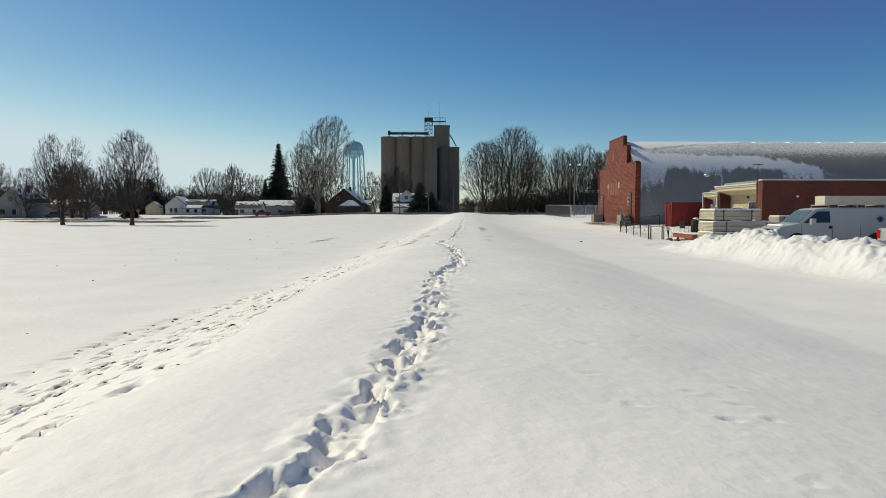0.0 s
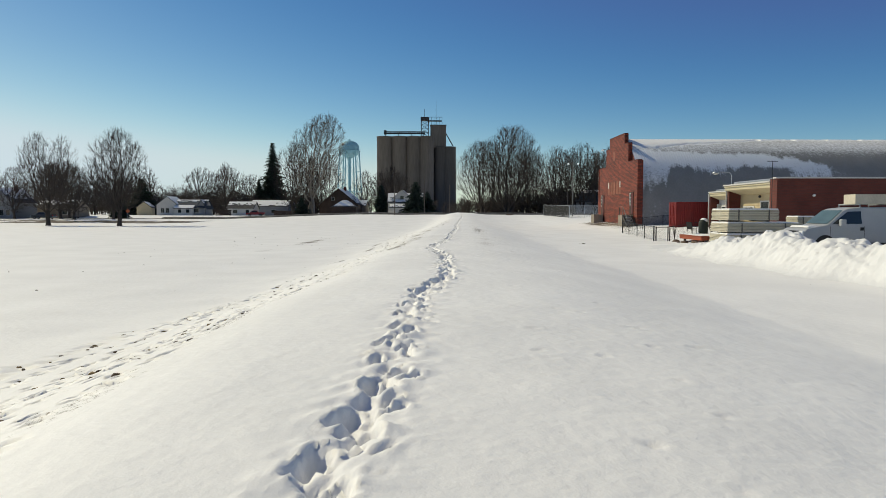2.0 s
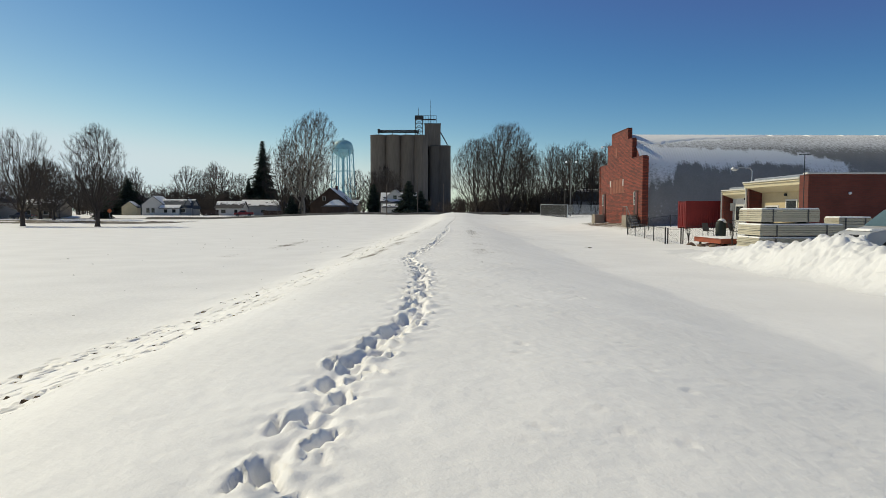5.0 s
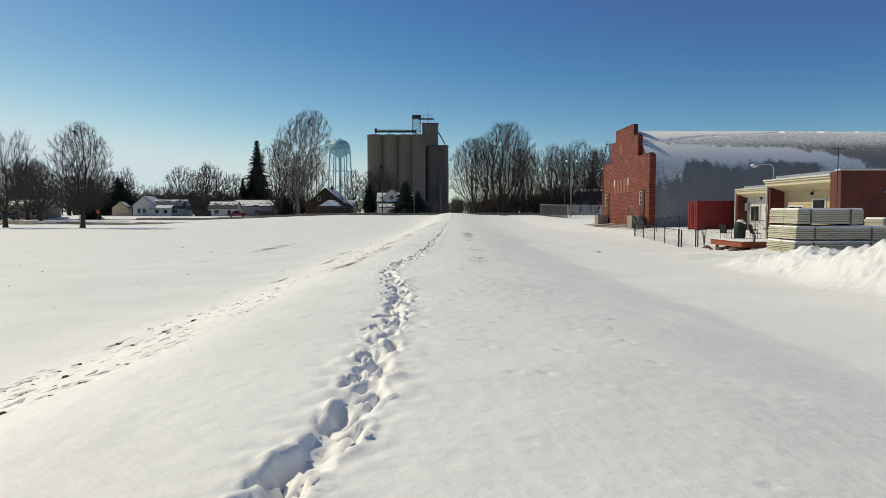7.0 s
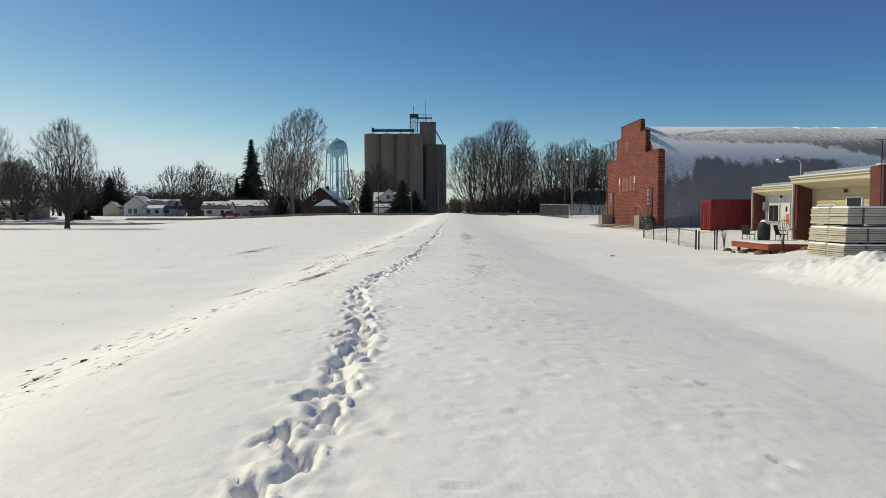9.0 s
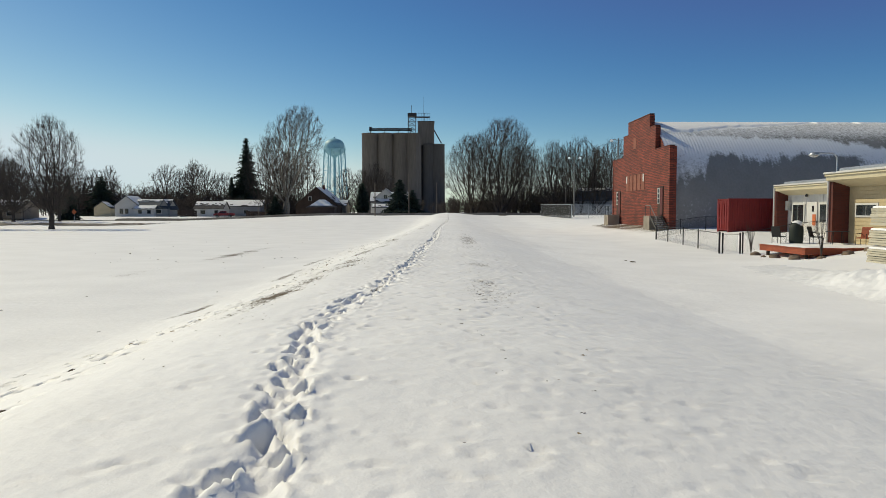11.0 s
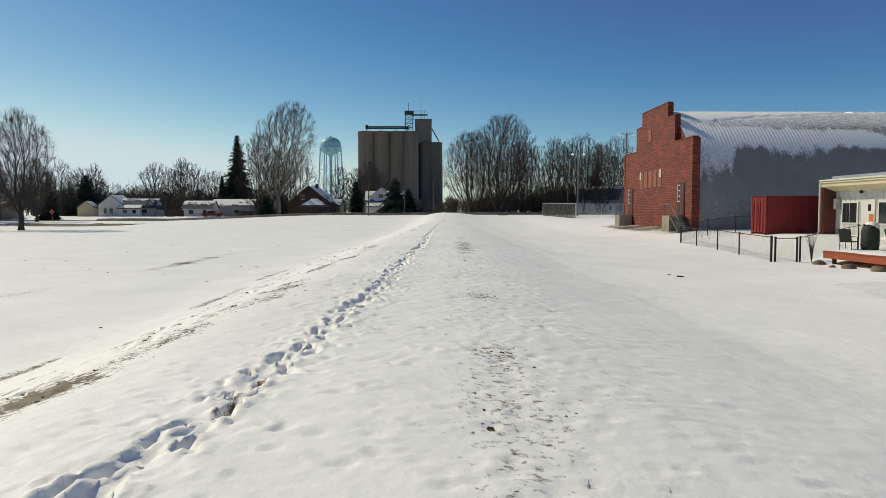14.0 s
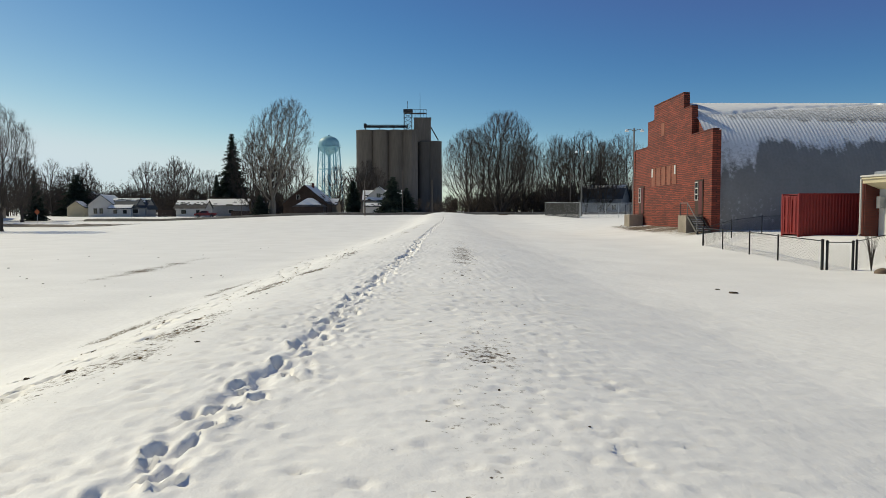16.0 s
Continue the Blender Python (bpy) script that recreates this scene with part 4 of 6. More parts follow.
# round wall lamp on the brick wall
m = Mesh()
m.lathe([(0.0, -0.12), (0.07, -0.11), (0.09, -0.05), (0.08, 0.06), (0.0, 0.08)], (0, 0, 0), 16)
lamp = obj("wall_lamp", m, M_LAMPGLASS, smooth=True)
lamp.matrix_world = pose(26.1, 50.36, 4.05, 90, 0, 0)
tagged(lamp, "round white lamp on the brick wall", "lamp")
for y in (55.4, 70.5):
    m = Mesh()
    m.lathe([(0.0, -0.12), (0.09, -0.11), (0.11, 0.0), (0.05, 0.08), (0.0, 0.09)], (0, 0, 0), 12)
    q = obj("soffit_lamp", m, M_DARKSTEEL, smooth=True)
    q.matrix_world = pose(24.7 if y < 60 else 28.8, y, 4.1)
    q.parent = wing


def arm_lamp(x, y, z, reach, label):
    s = empty("arm_lamp", pose(x, y, z), label, "lamp")
    m = Mesh()
    m.tube([(0, 0, -0.4), (0, 0, 0.35), (-0.2, 0, 0.58), (-reach, 0, 0.62)], 0.035, 8)
    obj("arm", m, M_STEEL, s)
    m = Mesh()
    m.lathe([(0.02, 0.14), (0.12, 0.12), (0.30, 0.0), (0.27, -0.05), (0.14, -0.14), (0.0, -0.16)], (-reach - 0.15, 0, 0.52), 16)
    obj("lamp_head", m, M_STEEL, s, "grey cobra-head lamp", True)
    return s


arm_lamp(24.0, 58.9, 5.55, 1.15, "grey arm lamp above the low roof")
m = Mesh()
m.tube([(22.6, 49.2, 1.0), (22.6, 49.2, 6.3)], 0.024, 8)
m.box(22.25, 22.95, 49.18, 49.22, 6.28, 6.32)
tagged(obj("mast", m, M_DARKSTEEL), "thin dark metal mast with a short crossarm", "pole")


# ---- red container ----
def container():
    c = empty("shipping_container", pose(25.2, 75.35, 1.22), "red steel shipping container with a ribbed door end", "container")
    L, W, H = 6.2, 2.1, 2.73

    def sides(m):
        n = 62
        for s, yy in ((1, 0.0), (-1, W)):
            row = []
            for i in range(n * 2 + 1):
                x = 0.06 + (L - 0.12) * i / (n * 2)
                off = 0.022 if (i // 2) % 2 else 0.0
                row.append((x, yy + s * off))
            b = len(m.v)
            for x, y in row:
                m.v += [(x, y, 0.14), (x, y, H - 0.10)]
            for i in range(len(row) - 1):
                m.f.append((b + 2 * i, b + 2 * i + 2, b + 2 * i + 3, b + 2 * i + 1))
        m.box(0.05, L - 0.05, 0.06, W - 0.06, H - 0.10, H - 0.04)
        m.box(L - 0.06, L - 0.02, 0.05, W - 0.05, 0.1, H - 0.1)
    simple("body", sides, M_RED, c)
    for x in (0, L - 0.14):
        for y in (0, W - 0.14):
            boxpart("corner_post", (x, x + 0.14, y - 0.02, y + 0.16, 0, H), M_RED, c, "", 0.015)
    for y in (-0.02, W - 0.1):
        boxpart("rail", (0.1, L - 0.1, y, y + 0.12, 0.02, 0.16), M_RED, c)
        boxpart("rail", (0.1, L - 0.1, y, y + 0.12, H - 0.12, H), M_RED, c)
    for k in range(2):
        y0 = 0.16 + k * (W / 2 - 0.14)
        d = boxpart("door_leaf", (0.02, 0.08, y0, y0 + W / 2 - 0.20, 0.16, H - 0.14), M_RED, c)
        for i in range(2):
            yy = y0 + 0.2 + i * 0.38
            for z0, z1 in ((0.3, 1.1), (1.25, 2.3)):
                boxpart("panel_rib", (-0.02, 0.018, yy, yy + 0.16, z0, z1), M_RED, d)
        for i in range(2):
            mm = Mesh()
            yy = y0 + 0.14 + i * 0.46
            mm.tube([(-0.03, yy, 0.2), (-0.03, yy, H - 0.2)], 0.02, 6)
            obj("lock_bar", mm, M_RED, d)
    return c


container()


# ---- chain-link fence ----
def chain_link(m, a, b, h, step=0.12, w=0.008):
    a, b = Vector(a), Vector(b)
    d = b - a
    n = int(d.length / step)
    k = int(h / step)
    for i in range(-k, n + 1):
        for sgn in (1, -1):
            s0, s1 = max(i, 0), min(i + k, n)
            if s1 <= s0:
                continue
            z0, z1 = (s0 - i) * step, (s1 - i) * step
            if sgn < 0:
                z0, z1 = h - z0, h - z1
            p, q = a + d * (s0 * step / d.length), a + d * (s1 * step / d.length)
            m.add([(p.x, p.y, p.z + z0 - w), (q.x, q.y, q.z + z1 - w), (q.x, q.y, q.z + z1 + w), (p.x, p.y, p.z + z0 + w)], [(0, 1, 2, 3)])


def fence_run(name, pts, h, material, label, r=0.035, mesh=0.14, wire=0.006, group=""):
    f = empty(name, pose(0, 0, 0), label, "fence", group)
    tops = []
    for i, (x, y) in enumerate(pts):
        z = gz(x, y)
        m = Mesh()
        rr = r * (1.5 if i in (0, len(pts) - 1) else 1)
        m.tube([(x, y, z - 0.1), (x, y, z + h + 0.03)], rr, 8)
        m.lathe([(rr * 1.2, 0), (rr * 1.1, 0.03), (0.0, 0.06)], (x, y, z + h + 0.03), 8)
        obj("post", m, material, f)
        tops.append((x, y, z))
    for p, q in zip(tops, tops[1:]):
        m = Mesh()
        m.tube([(p[0], p[1], p[2] + h), (q[0], q[1], q[2] + h)], r * 0.6, 6)
        obj("top_rail", m, material, f)
        m = Mesh()
        chain_link(m, (p[0], p[1], p[2] + 0.04), (q[0], q[1], q[2] + 0.04), h - 0.06, mesh, wire)
        obj("wire_mesh", m, material, f)
    return f


fence_run("chain_link_fence", [(20.3, 78.0), (19.95, 74.2), (19.55, 69.9), (19.1, 66.0), (18.45, 61.15)], 1.2, M_BLACK, "low black chain-link fence standing in snow", 0.04)
fence_run("chain_link_fence", [(20.3, 78.0), (23.0, 79.8), (25.7, 81.0), (30, 81.1), (36, 81.3)], 1.2, M_BLACK, "low black chain-link fence standing in snow", 0.035)
fence_run("gate", [(18.62, 61.1), (19.55, 60.85)], 1.15, M_BLACK, "narrow black chain-link gate", 0.035)
fence_run("chain_link_fence", [(19.7, 60.85), (23.4, 62.2), (27.2, 63.8)], 1.2, M_BLACK, "low black chain-link fence standing in snow", 0.03)
# bare shrubs by the gate
for x, y, hh in ((19.9, 60.2, 1.5), (20.75, 54.55, 1.8)):
    m = Mesh()
    rr = random.Random(int(x * 10))
    for _ in range(14):
        a = rr.uniform(0, 6.28)
        t = rr.uniform(0.1, 0.5)
        z = gz(x, y)
        m.tube([(x, y, z), (x + math.cos(a) * t * 0.3, y + math.sin(a) * t * 0.3, z + hh * 0.5), (x + math.cos(a) * t, y + math.sin(a) * t, z + hh * rr.uniform(0.8, 1.2))], [0.015, 0.01, 0.004], 4)
    tagged(obj("bare_shrub", m, M_BARK), "small leafless shrub with thin upright stems", "shrub")


# ---- deck with its things ----
def deck():
    d = empty("wooden_deck", pose(0, 0, 0), "low orange-stained wooden deck with snow on it", "deck")
    x0, x1, y0, y1, z = 20.1, 24.7, 54.9, 59.6, 1.02
    boxpart("rim_board", (x0, x0 + 0.06, y0, y1, z - 0.30, z), M_DECK, d)
    boxpart("rim_board", (x0 + 0.06, x1, y0, y0 + 0.06, z - 0.30, z), M_DECK, d)
    boxpart("rim_board", (x0 + 0.06, x1, y1 - 0.06, y1, z - 0.30, z), M_DECK, d)
    n = 26
    for i in range(n):
        a = x0 - 0.03 + (x1 - x0) * i / n
        boxpart("plank", (a, a + (x1 - x0) / n - 0.012, y0 - 0.04, y1 + 0.04, z, z + 0.035), M_DECK, d)
    for x in (x0 + 0.3, (x0 + x1) / 2, x1 - 0.3):
        for y in (y0 + 0.4, y1 - 0.4):
            boxpart("leg", (x - 0.07, x + 0.07, y - 0.07, y + 0.07, 0.3, z - 0.28), M_BROWNWALL, d)
    m = Mesh()
    xs, ys = np.arange(x0 + 0.1, x1 - 0.05, 0.2), np.arange(y0 + 0.15, y1 - 0.1, 0.2)
    X, Y = np.meshgrid(xs, ys)
    edge = np.minimum(np.minimum(X - x0, x1 - X), np.minimum(Y - y0, y1 - Y))
    Z = z + 0.03 + 0.09 * smoothstep(0.0, 0.5, edge) + 0.03 * field(X, Y, 0.7, 61)
    k = len(xs)
    m.v = list(map(tuple, np.stack([X, Y, Z], -1).reshape(-1, 3)))
    for i in range(len(ys) - 1):
        for j in range(k - 1):
            a = i * k + j
            m.f.append((a, a + 1, a + k + 1, a + k))
    obj("deck_snow", m, M_ROOFSNOW, d, "layer of snow", True, False)
    return d


deck()


def smoker():
    s = empty("covered_grill", pose(21.7, 58.7, 1.10), "upright black covered grill with snow on its lid", "grill")
    m = Mesh()
    m.lathe([(0.0, 0.02), (0.34, 0.02), (0.37, 0.25), (0.37, 0.85), (0.33, 1.05), (0.22, 1.18), (0.0, 1.23)], (0, 0, 0), 20)
    obj("cover", m, M_GREEN, s, "black fabric cover", True)
    m = Mesh()
    m.lathe([(0.0, 1.31), (0.12, 1.30), (0.26, 1.20), (0.35, 1.03), (0.33, 1.01), (0.20, 1.17), (0.0, 1.22)], (0.05, 0.02, 0.0), 16)
    obj("snow_cap", m, M_ROOFSNOW, s, "snow cap", True)
    m = Mesh()
    m.tube([(-0.24, 0, 0.98), (-0.30, 0, 1.20)], 0.035, 8)
    obj("chimney", m, M_BLACK, s)
    return s


smoker()


def patio_chair(x, y, turn, material, label):
    c = empty("patio_chair", pose(x, y, 1.10, 0, 0, turn), label, "chair", "chairs on the deck")
    boxpart("seat", (-0.26, 0.26, -0.25, 0.25, 0.38, 0.43), material, c, "", 0.015)
    m = Mesh()
    m.prism([(0.22, 0.42), (0.27, 0.42), (0.42, 0.98), (0.37, 0.98)], "x", -0.26, 0.26)
    obj("backrest", m, material, c)
    for sx in (-0.26, 0.26):
        m = Mesh()
        m.tube([(sx, -0.24, 0.0), (sx, -0.24, 0.62), (sx, 0.30, 0.64)], 0.018, 6)
        obj("armrest", m, M_BLACK, c)
        m = Mesh()
        m.tube([(sx, 0.25, 0.0), (sx, 0.25, 0.42)], 0.018, 6)
        obj("leg", m, M_BLACK, c)
    return c


patio_chair(22.55, 58.2, 40, M_BLACK, "black metal patio chair on the snowy deck")
patio_chair(24.15, 56.6, -60, M_DECK, "reddish wooden patio chair with snow on it")
patio_chair(20.85, 58.9, 120, M_BLACK, "black metal patio chair on the snowy deck")


def patio_table(x, y):
    c = empty("patio_table", pose(x, y, 1.10), "round black metal patio table", "table")
    m = Mesh()
    m.lathe([(0.0, 0.70), (0.55, 0.70), (0.57, 0.72), (0.55, 0.74), (0.0, 0.74)], (0, 0, 0), 24)
    obj("tabletop", m, M_BLACK, c)
    for k in range(4):
        a = k * math.pi / 2 + 0.4
        m = Mesh()
        m.tube([(0.4 * math.cos(a), 0.4 * math.sin(a), 0), (0.3 * math.cos(a), 0.3 * math.sin(a), 0.7)], 0.018, 6)
        obj("leg", m, M_BLACK, c)
    return c


patio_table(23.3, 57.5)


def boulder(x, y, s, seed):
    bm = bmesh.new()
    bmesh.ops.create_icosphere(bm, subdivisions=3, radius=s)
    for v in bm.verts:
        n = noise.noise(v.co * 1.6 / s + Vector((seed, 0, 0)))
        v.co *= 1 + 0.3 * n
        v.co.z *= 0.62
    me = bpy.data.meshes.new("boulder")
    bm.to_mesh(me)
    bm.free()
    me.shade_smooth()
    me.materials.append(M_ROCK)
    ob = new("boulder", me)
    ob.matrix_world = pose(x, y, gz(x, y) + s * 0.12, 0, 0, seed * 40)
    return tagged(ob, "rounded brown boulder half sunk in snow", "rock", "boulders round the deck")


for i, (x, y, s) in enumerate(((19.3, 59.2, 0.27), (19.1, 56.7, 0.28), (19.25, 55.0, 0.30), (18.9, 57.5, 0.13), (20.1, 54.1, 0.22), (21.3, 53.9, 0.28), (22.4, 54.0, 0.24))):
    boulder(x + 0.4, y, s, i + 1)


# ---- stacked bundles of boards ----
def bundle(x0, x1, y0, y1, z0, z1, label, boards=5):
    b = empty("board_bundle", pose(0, 0, 0), label, "bundle", "stacked board bundles")
    n = boards
    for i in range(n):
        a, c = z0 + 0.07 + (z1 - z0 - 0.07) * i / n, z0 + 0.07 + (z1 - z0 - 0.07) * (i + 1) / n
        off = 0.02 * math.sin(i * 2.3 + x0)
        boxpart("board_layer", (x0 + off, x1 + off, y0 + off * 0.6, y1, a, c - 0.012), M_BUNDLE if x1 - x0 < 1.6 else M_BUNDLE2, b, "", 0.012)
    for k in range(2):
        xx = x0 + (x1 - x0) * (0.2 + 0.6 * k)
        boxpart("strap", (xx - 0.03, xx + 0.03, y0 - 0.035, y1 + 0.03, z0 + 0.05, z1 + 0.008), M_STRAP, b)
        boxpart("bearer", (xx - 0.06, xx + 0.06, y0 + 0.04, y1 - 0.04, z0, z0 + 0.07), M_BROWNWALL, b)
    m = Mesh()
    m.box(x0 + 0.03, x1 - 0.03, y0 + 0.02, y1 - 0.02, z1, z1 + 0.07, 0.03)
    obj("snow_layer", m, M_ROOFSNOW, b, "thin snow on top")
    return b


SG = 1.05
for z0, z1, x0, x1 in ((SG, SG + 0.55, 16.7, 20.9), (SG + 0.62, SG + 1.20, 16.75, 20.9), (SG + 1.3, SG + 1.98, 16.8, 19.7)):
    bundle(x0, x1, 42.3, 43.5, z0, z1, "strapped bundle of grey boards stacked outdoors with snow", 6)
    bundle(x0 + 0.05, x1 + 0.1, 43.6, 44.9, z0, z1, "strapped bundle of pale boards stacked outdoors with snow", 6)
bundle(21.5, 23.2, 43.6, 45.2, SG, SG + 0.75, "strapped bundle of cream boards beside the stack", 4)
bundle(21.5, 23.2, 43.7, 45.1, SG + 0.82, SG + 1.55, "strapped bundle of cream boards beside the stack", 4)


# ---- vehicles ----
def shell(profile, half, tuck, tuck_from, tuck_to):
    """A body pushed across from a side outline of (along, height), narrowing above the waist."""
    m = Mesh()
    n = len(profile)

    def w(z):
        t = min(max((z - tuck_from) / (tuck_to - tuck_from), 0), 1)
        return half - tuck * t
    for s in (-1, 1):
        for x, z in profile:
            m.v.append((x, s * w(z), z))
    m.f.append(tuple(range(n)))
    m.f.append(tuple(range(2 * n - 1, n - 1, -1)))
    for i in range(n):
        j = (i + 1) % n
        m.f.append((i, n + i, n + j, j))
    return m


def bevelled(ob, width=0.04):
    b = ob.modifiers.new("bevel", "BEVEL")
    b.width, b.segments, b.limit_method, b.angle_limit = width, 2, "ANGLE", radians(25)
    return ob


def wheel(parent, x, y, r=0.36, w=0.24):
    q = part_empty("wheel", parent)
    q.matrix_basis = pose(x, y, r, 90, 0, 0)
    m = Mesh()
    m.lathe([(r * 0.62, -w / 2), (r * 0.95, -w / 2), (r, -w / 3), (r, w / 3), (r * 0.95, w / 2), (r * 0.62, w / 2), (r * 0.62, -w / 2)], (0, 0, 0), 28)
    obj("tyre", m, M_TYRE, q, "", True)
    m = Mesh()
    m.lathe([(0.0, w * 0.36), (r * 0.3, w * 0.40), (r * 0.55, w * 0.28), (r * 0.63, w * 0.45), (r * 0.63, -w * 0.4), (0.0, -w * 0.4)], (0, 0, 0), 20)
    obj("rim", m, M_STEEL, q)


def wheel_arch(parent, x, y, r, depth=0.06):
    m = Mesh()
    n = 14
    for i in range(n + 1):
        a = math.pi * i / n
        for rr in (0.0, r):
            m.v.append((x + rr * math.cos(a), y, 0.36 + rr * math.sin(a)))
    for i in range(n):
        m.f.append((2 * i, 2 * i + 1, 2 * i + 3, 2 * i + 2))
    obj("wheel_arch", m, M_BLACK, parent)


def cargo_van():
    v = empty("cargo_van", pose(16.45, 34.55, 1.06), "white cargo van with boxes on its roof rack, parked in snow", "van")
    prof = [(0.05, 0.42), (0.0, 0.62), (0.04, 0.98), (0.20, 1.10), (0.95, 1.24), (1.10, 1.28), (1.85, 1.92), (2.05, 2.0), (2.6, 2.06), (5.9, 2.07), (6.08, 2.0), (6.18, 1.2), (6.2, 0.45)]
    body = bevelled(obj("body", shell(prof, 0.99, 0.14, 1.15, 2.0), M_WHITECAR, v, "dirty white van body"), 0.05)
    for s in (-1, 1):
        def win(pts, nm="side_window"):
            m = Mesh()
            vs = []
            for x, z in pts:
                t = min(max((z - 1.15) / 0.85, 0), 1)
                vs.append((x, s * (0.996 - 0.14 * t), z))
            m.add(vs, [tuple(range(len(vs)))])
            return obj(nm, m, M_GLASS, v)
        win([(1.28, 1.30), (2.62, 1.32), (2.60, 1.88), (2.0, 1.86)], "door_window")
        m = Mesh()
        m.box(1.55, 1.78, s * 1.0, s * 1.24, 1.22, 1.52, 0.03)
        obj("mirror", m, M_WHITECAR, v)
        for xx in (1.2, 2.72, 4.1):
            boxpart("door_gap", (xx - 0.008, xx + 0.008, s * 0.994 - 0.003, s * 0.994 + 0.003, 0.5, 1.2), M_BLACK, v)
        boxpart("door_handle", (2.55, 2.68, s * 0.995 - 0.02, s * 0.995 + 0.02, 1.02, 1.16), M_BLACK, v)
        for xx in (0.98, 4.85):
            wheel(v, xx, s * 0.86)
            wheel_arch(v, xx, s * 0.998, 0.46)
        boxpart("sill", (1.5, 4.3, s * 0.98 - 0.02, s * 0.98 + 0.02, 0.36, 0.48), M_BLACK, v)
        boxpart("lettering", (5.02, 5.14, s * 0.935 - 0.07, s * 0.935 + 0.07, 1.36, 1.62), M_BLUE, v, "blue cross-shaped mark")
        boxpart("lettering", (4.95, 5.21, s * 0.935 - 0.07, s * 0.935 + 0.07, 1.45, 1.53), M_BLUE, v)
        for i, wl in enumerate((0.5,)):
            x0 = 5.42
            boxpart("lettering", (x0, x0 + wl, s * 0.925 - 0.07, s * 0.925 + 0.07, 1.45, 1.6), M_BLUE, v, "bar of blue lettering")
        boxpart("headlight", (-0.01, 0.18, s * 0.78 - 0.16, s * 0.78 + 0.2, 0.80, 1.0), M_LAMPGLASS, v, "", 0.02)
    m = Mesh()
    m.add([(1.12, -0.90, 1.31), (1.12, 0.90, 1.31), (1.83, 0.80, 1.915), (1.83, -0.80, 1.915)], [(0, 1, 2, 3)])
    m.v = [(x - 0.012, y, z + 0.012) for x, y, z in m.v]
    obj("windscreen", m, mat("windscreen_glass", (0.10, 0.16, 0.16), 0.08, bump=0, spec=0.8), v, "greenish windscreen")
    boxpart("grille", (-0.03, 0.05, -0.60, 0.60, 0.72, 1.0), M_BLACK, v)
    boxpart("bumper", (-0.10, 0.16, -0.98, 0.98, 0.42, 0.66), M_DARKSTEEL, v, "dark bumper", 0.04)
    boxpart("snow_layer", (0.3, 0.95, -0.8, 0.8, 1.14, 1.22), M_ROOFSNOW, v, "thin snow on the bonnet", 0.05)
    for xx in (2.6, 4.0, 5.4):
        m = Mesh()
        m.tube([(xx, -0.8, 2.04), (xx, -0.8, 2.18), (xx, 0.8, 2.18), (xx, 0.8, 2.04)], 0.03, 6)
        obj("roof_bar", m, M_WHITECAR, v)
    return v


cargo_van()
b = boxpart("long_carton", (18.9, 23.1, 33.85, 34.75, 3.25, 3.70), mat("pale_carton", (0.55, 0.50, 0.40), 0.8), None, "", 0.015)
tagged(b, "long pale carton tied on the van's roof rack", "box")


def pickup(m4, paint, label, name="pickup_truck", snow=False):
    v = empty(name, m4, label, "truck")
    prof = [(0.05, 0.45), (0.0, 0.7), (0.05, 1.02), (1.25, 1.14), (1.95, 1.72), (2.2, 1.78), (3.3, 1.78), (3.5, 1.70), (3.62, 1.22), (5.55, 1.20), (5.65, 1.1), (5.65, 0.5)]
    bevelled(obj("body", shell(prof, 0.98, 0.18, 1.15, 1.75), paint, v), 0.05)
    for s in (-1, 1):
        m = Mesh()
        m.add([(x, s * (0.99 - 0.18 * min(max((z - 1.15) / 0.6, 0), 1)), z) for x, z in ((1.5, 1.22), (3.4, 1.24), (3.32, 1.66), (2.05, 1.66))], [(0, 1, 2, 3)])
        obj("side_window", m, M_GLASS, v)
        for xx in (1.0, 4.5):
            wheel(v, xx, s * 0.86, 0.38)
            wheel_arch(v, xx, s * 0.99, 0.47)
        boxpart("tail_light", (5.60, 5.68, s * 0.87 - 0.1, s * 0.87 + 0.1, 0.75, 1.12), M_TAIL, v, "", 0.01)
        boxpart("headlight", (-0.02, 0.10, s * 0.75 - 0.18, s * 0.75 + 0.18, 0.8, 0.98), M_LAMPGLASS, v, "", 0.01)
    m = Mesh()
    m.add([(1.28, -0.9, 1.18), (1.28, 0.9, 1.18), (1.96, 0.80, 1.73), (1.96, -0.80, 1.73)], [(0, 1, 2, 3)])
    m.v = [(x - 0.012, y, z + 0.012) for x, y, z in m.v]
    obj("windscreen", m, M_GLASS, v)
    boxpart("rear_bumper", (5.58, 5.85, -0.95, 0.95, 0.45, 0.65), M_CHROME, v, "chrome bumper", 0.03)
    boxpart("front_bumper", (-0.12, 0.1, -0.95, 0.95, 0.42, 0.64), M_CHROME, v, "chrome bumper", 0.03)
    return v


pickup(pose(-60.4, 217.5, gz(-58, 217.5) + 0.05, 0, 0, 8), M_REDCAR, "red pickup truck parked by the road")
pickup(pose(25.5, 30.6, 0.98, 0, 0, 185), M_WHITECAR, "white pickup truck parked beside the van")
pickup(pose(-106, 182, gz(-104, 182) + 0.05, 0, 0, 0), M_DARKCAR, "dark car parked by a house")


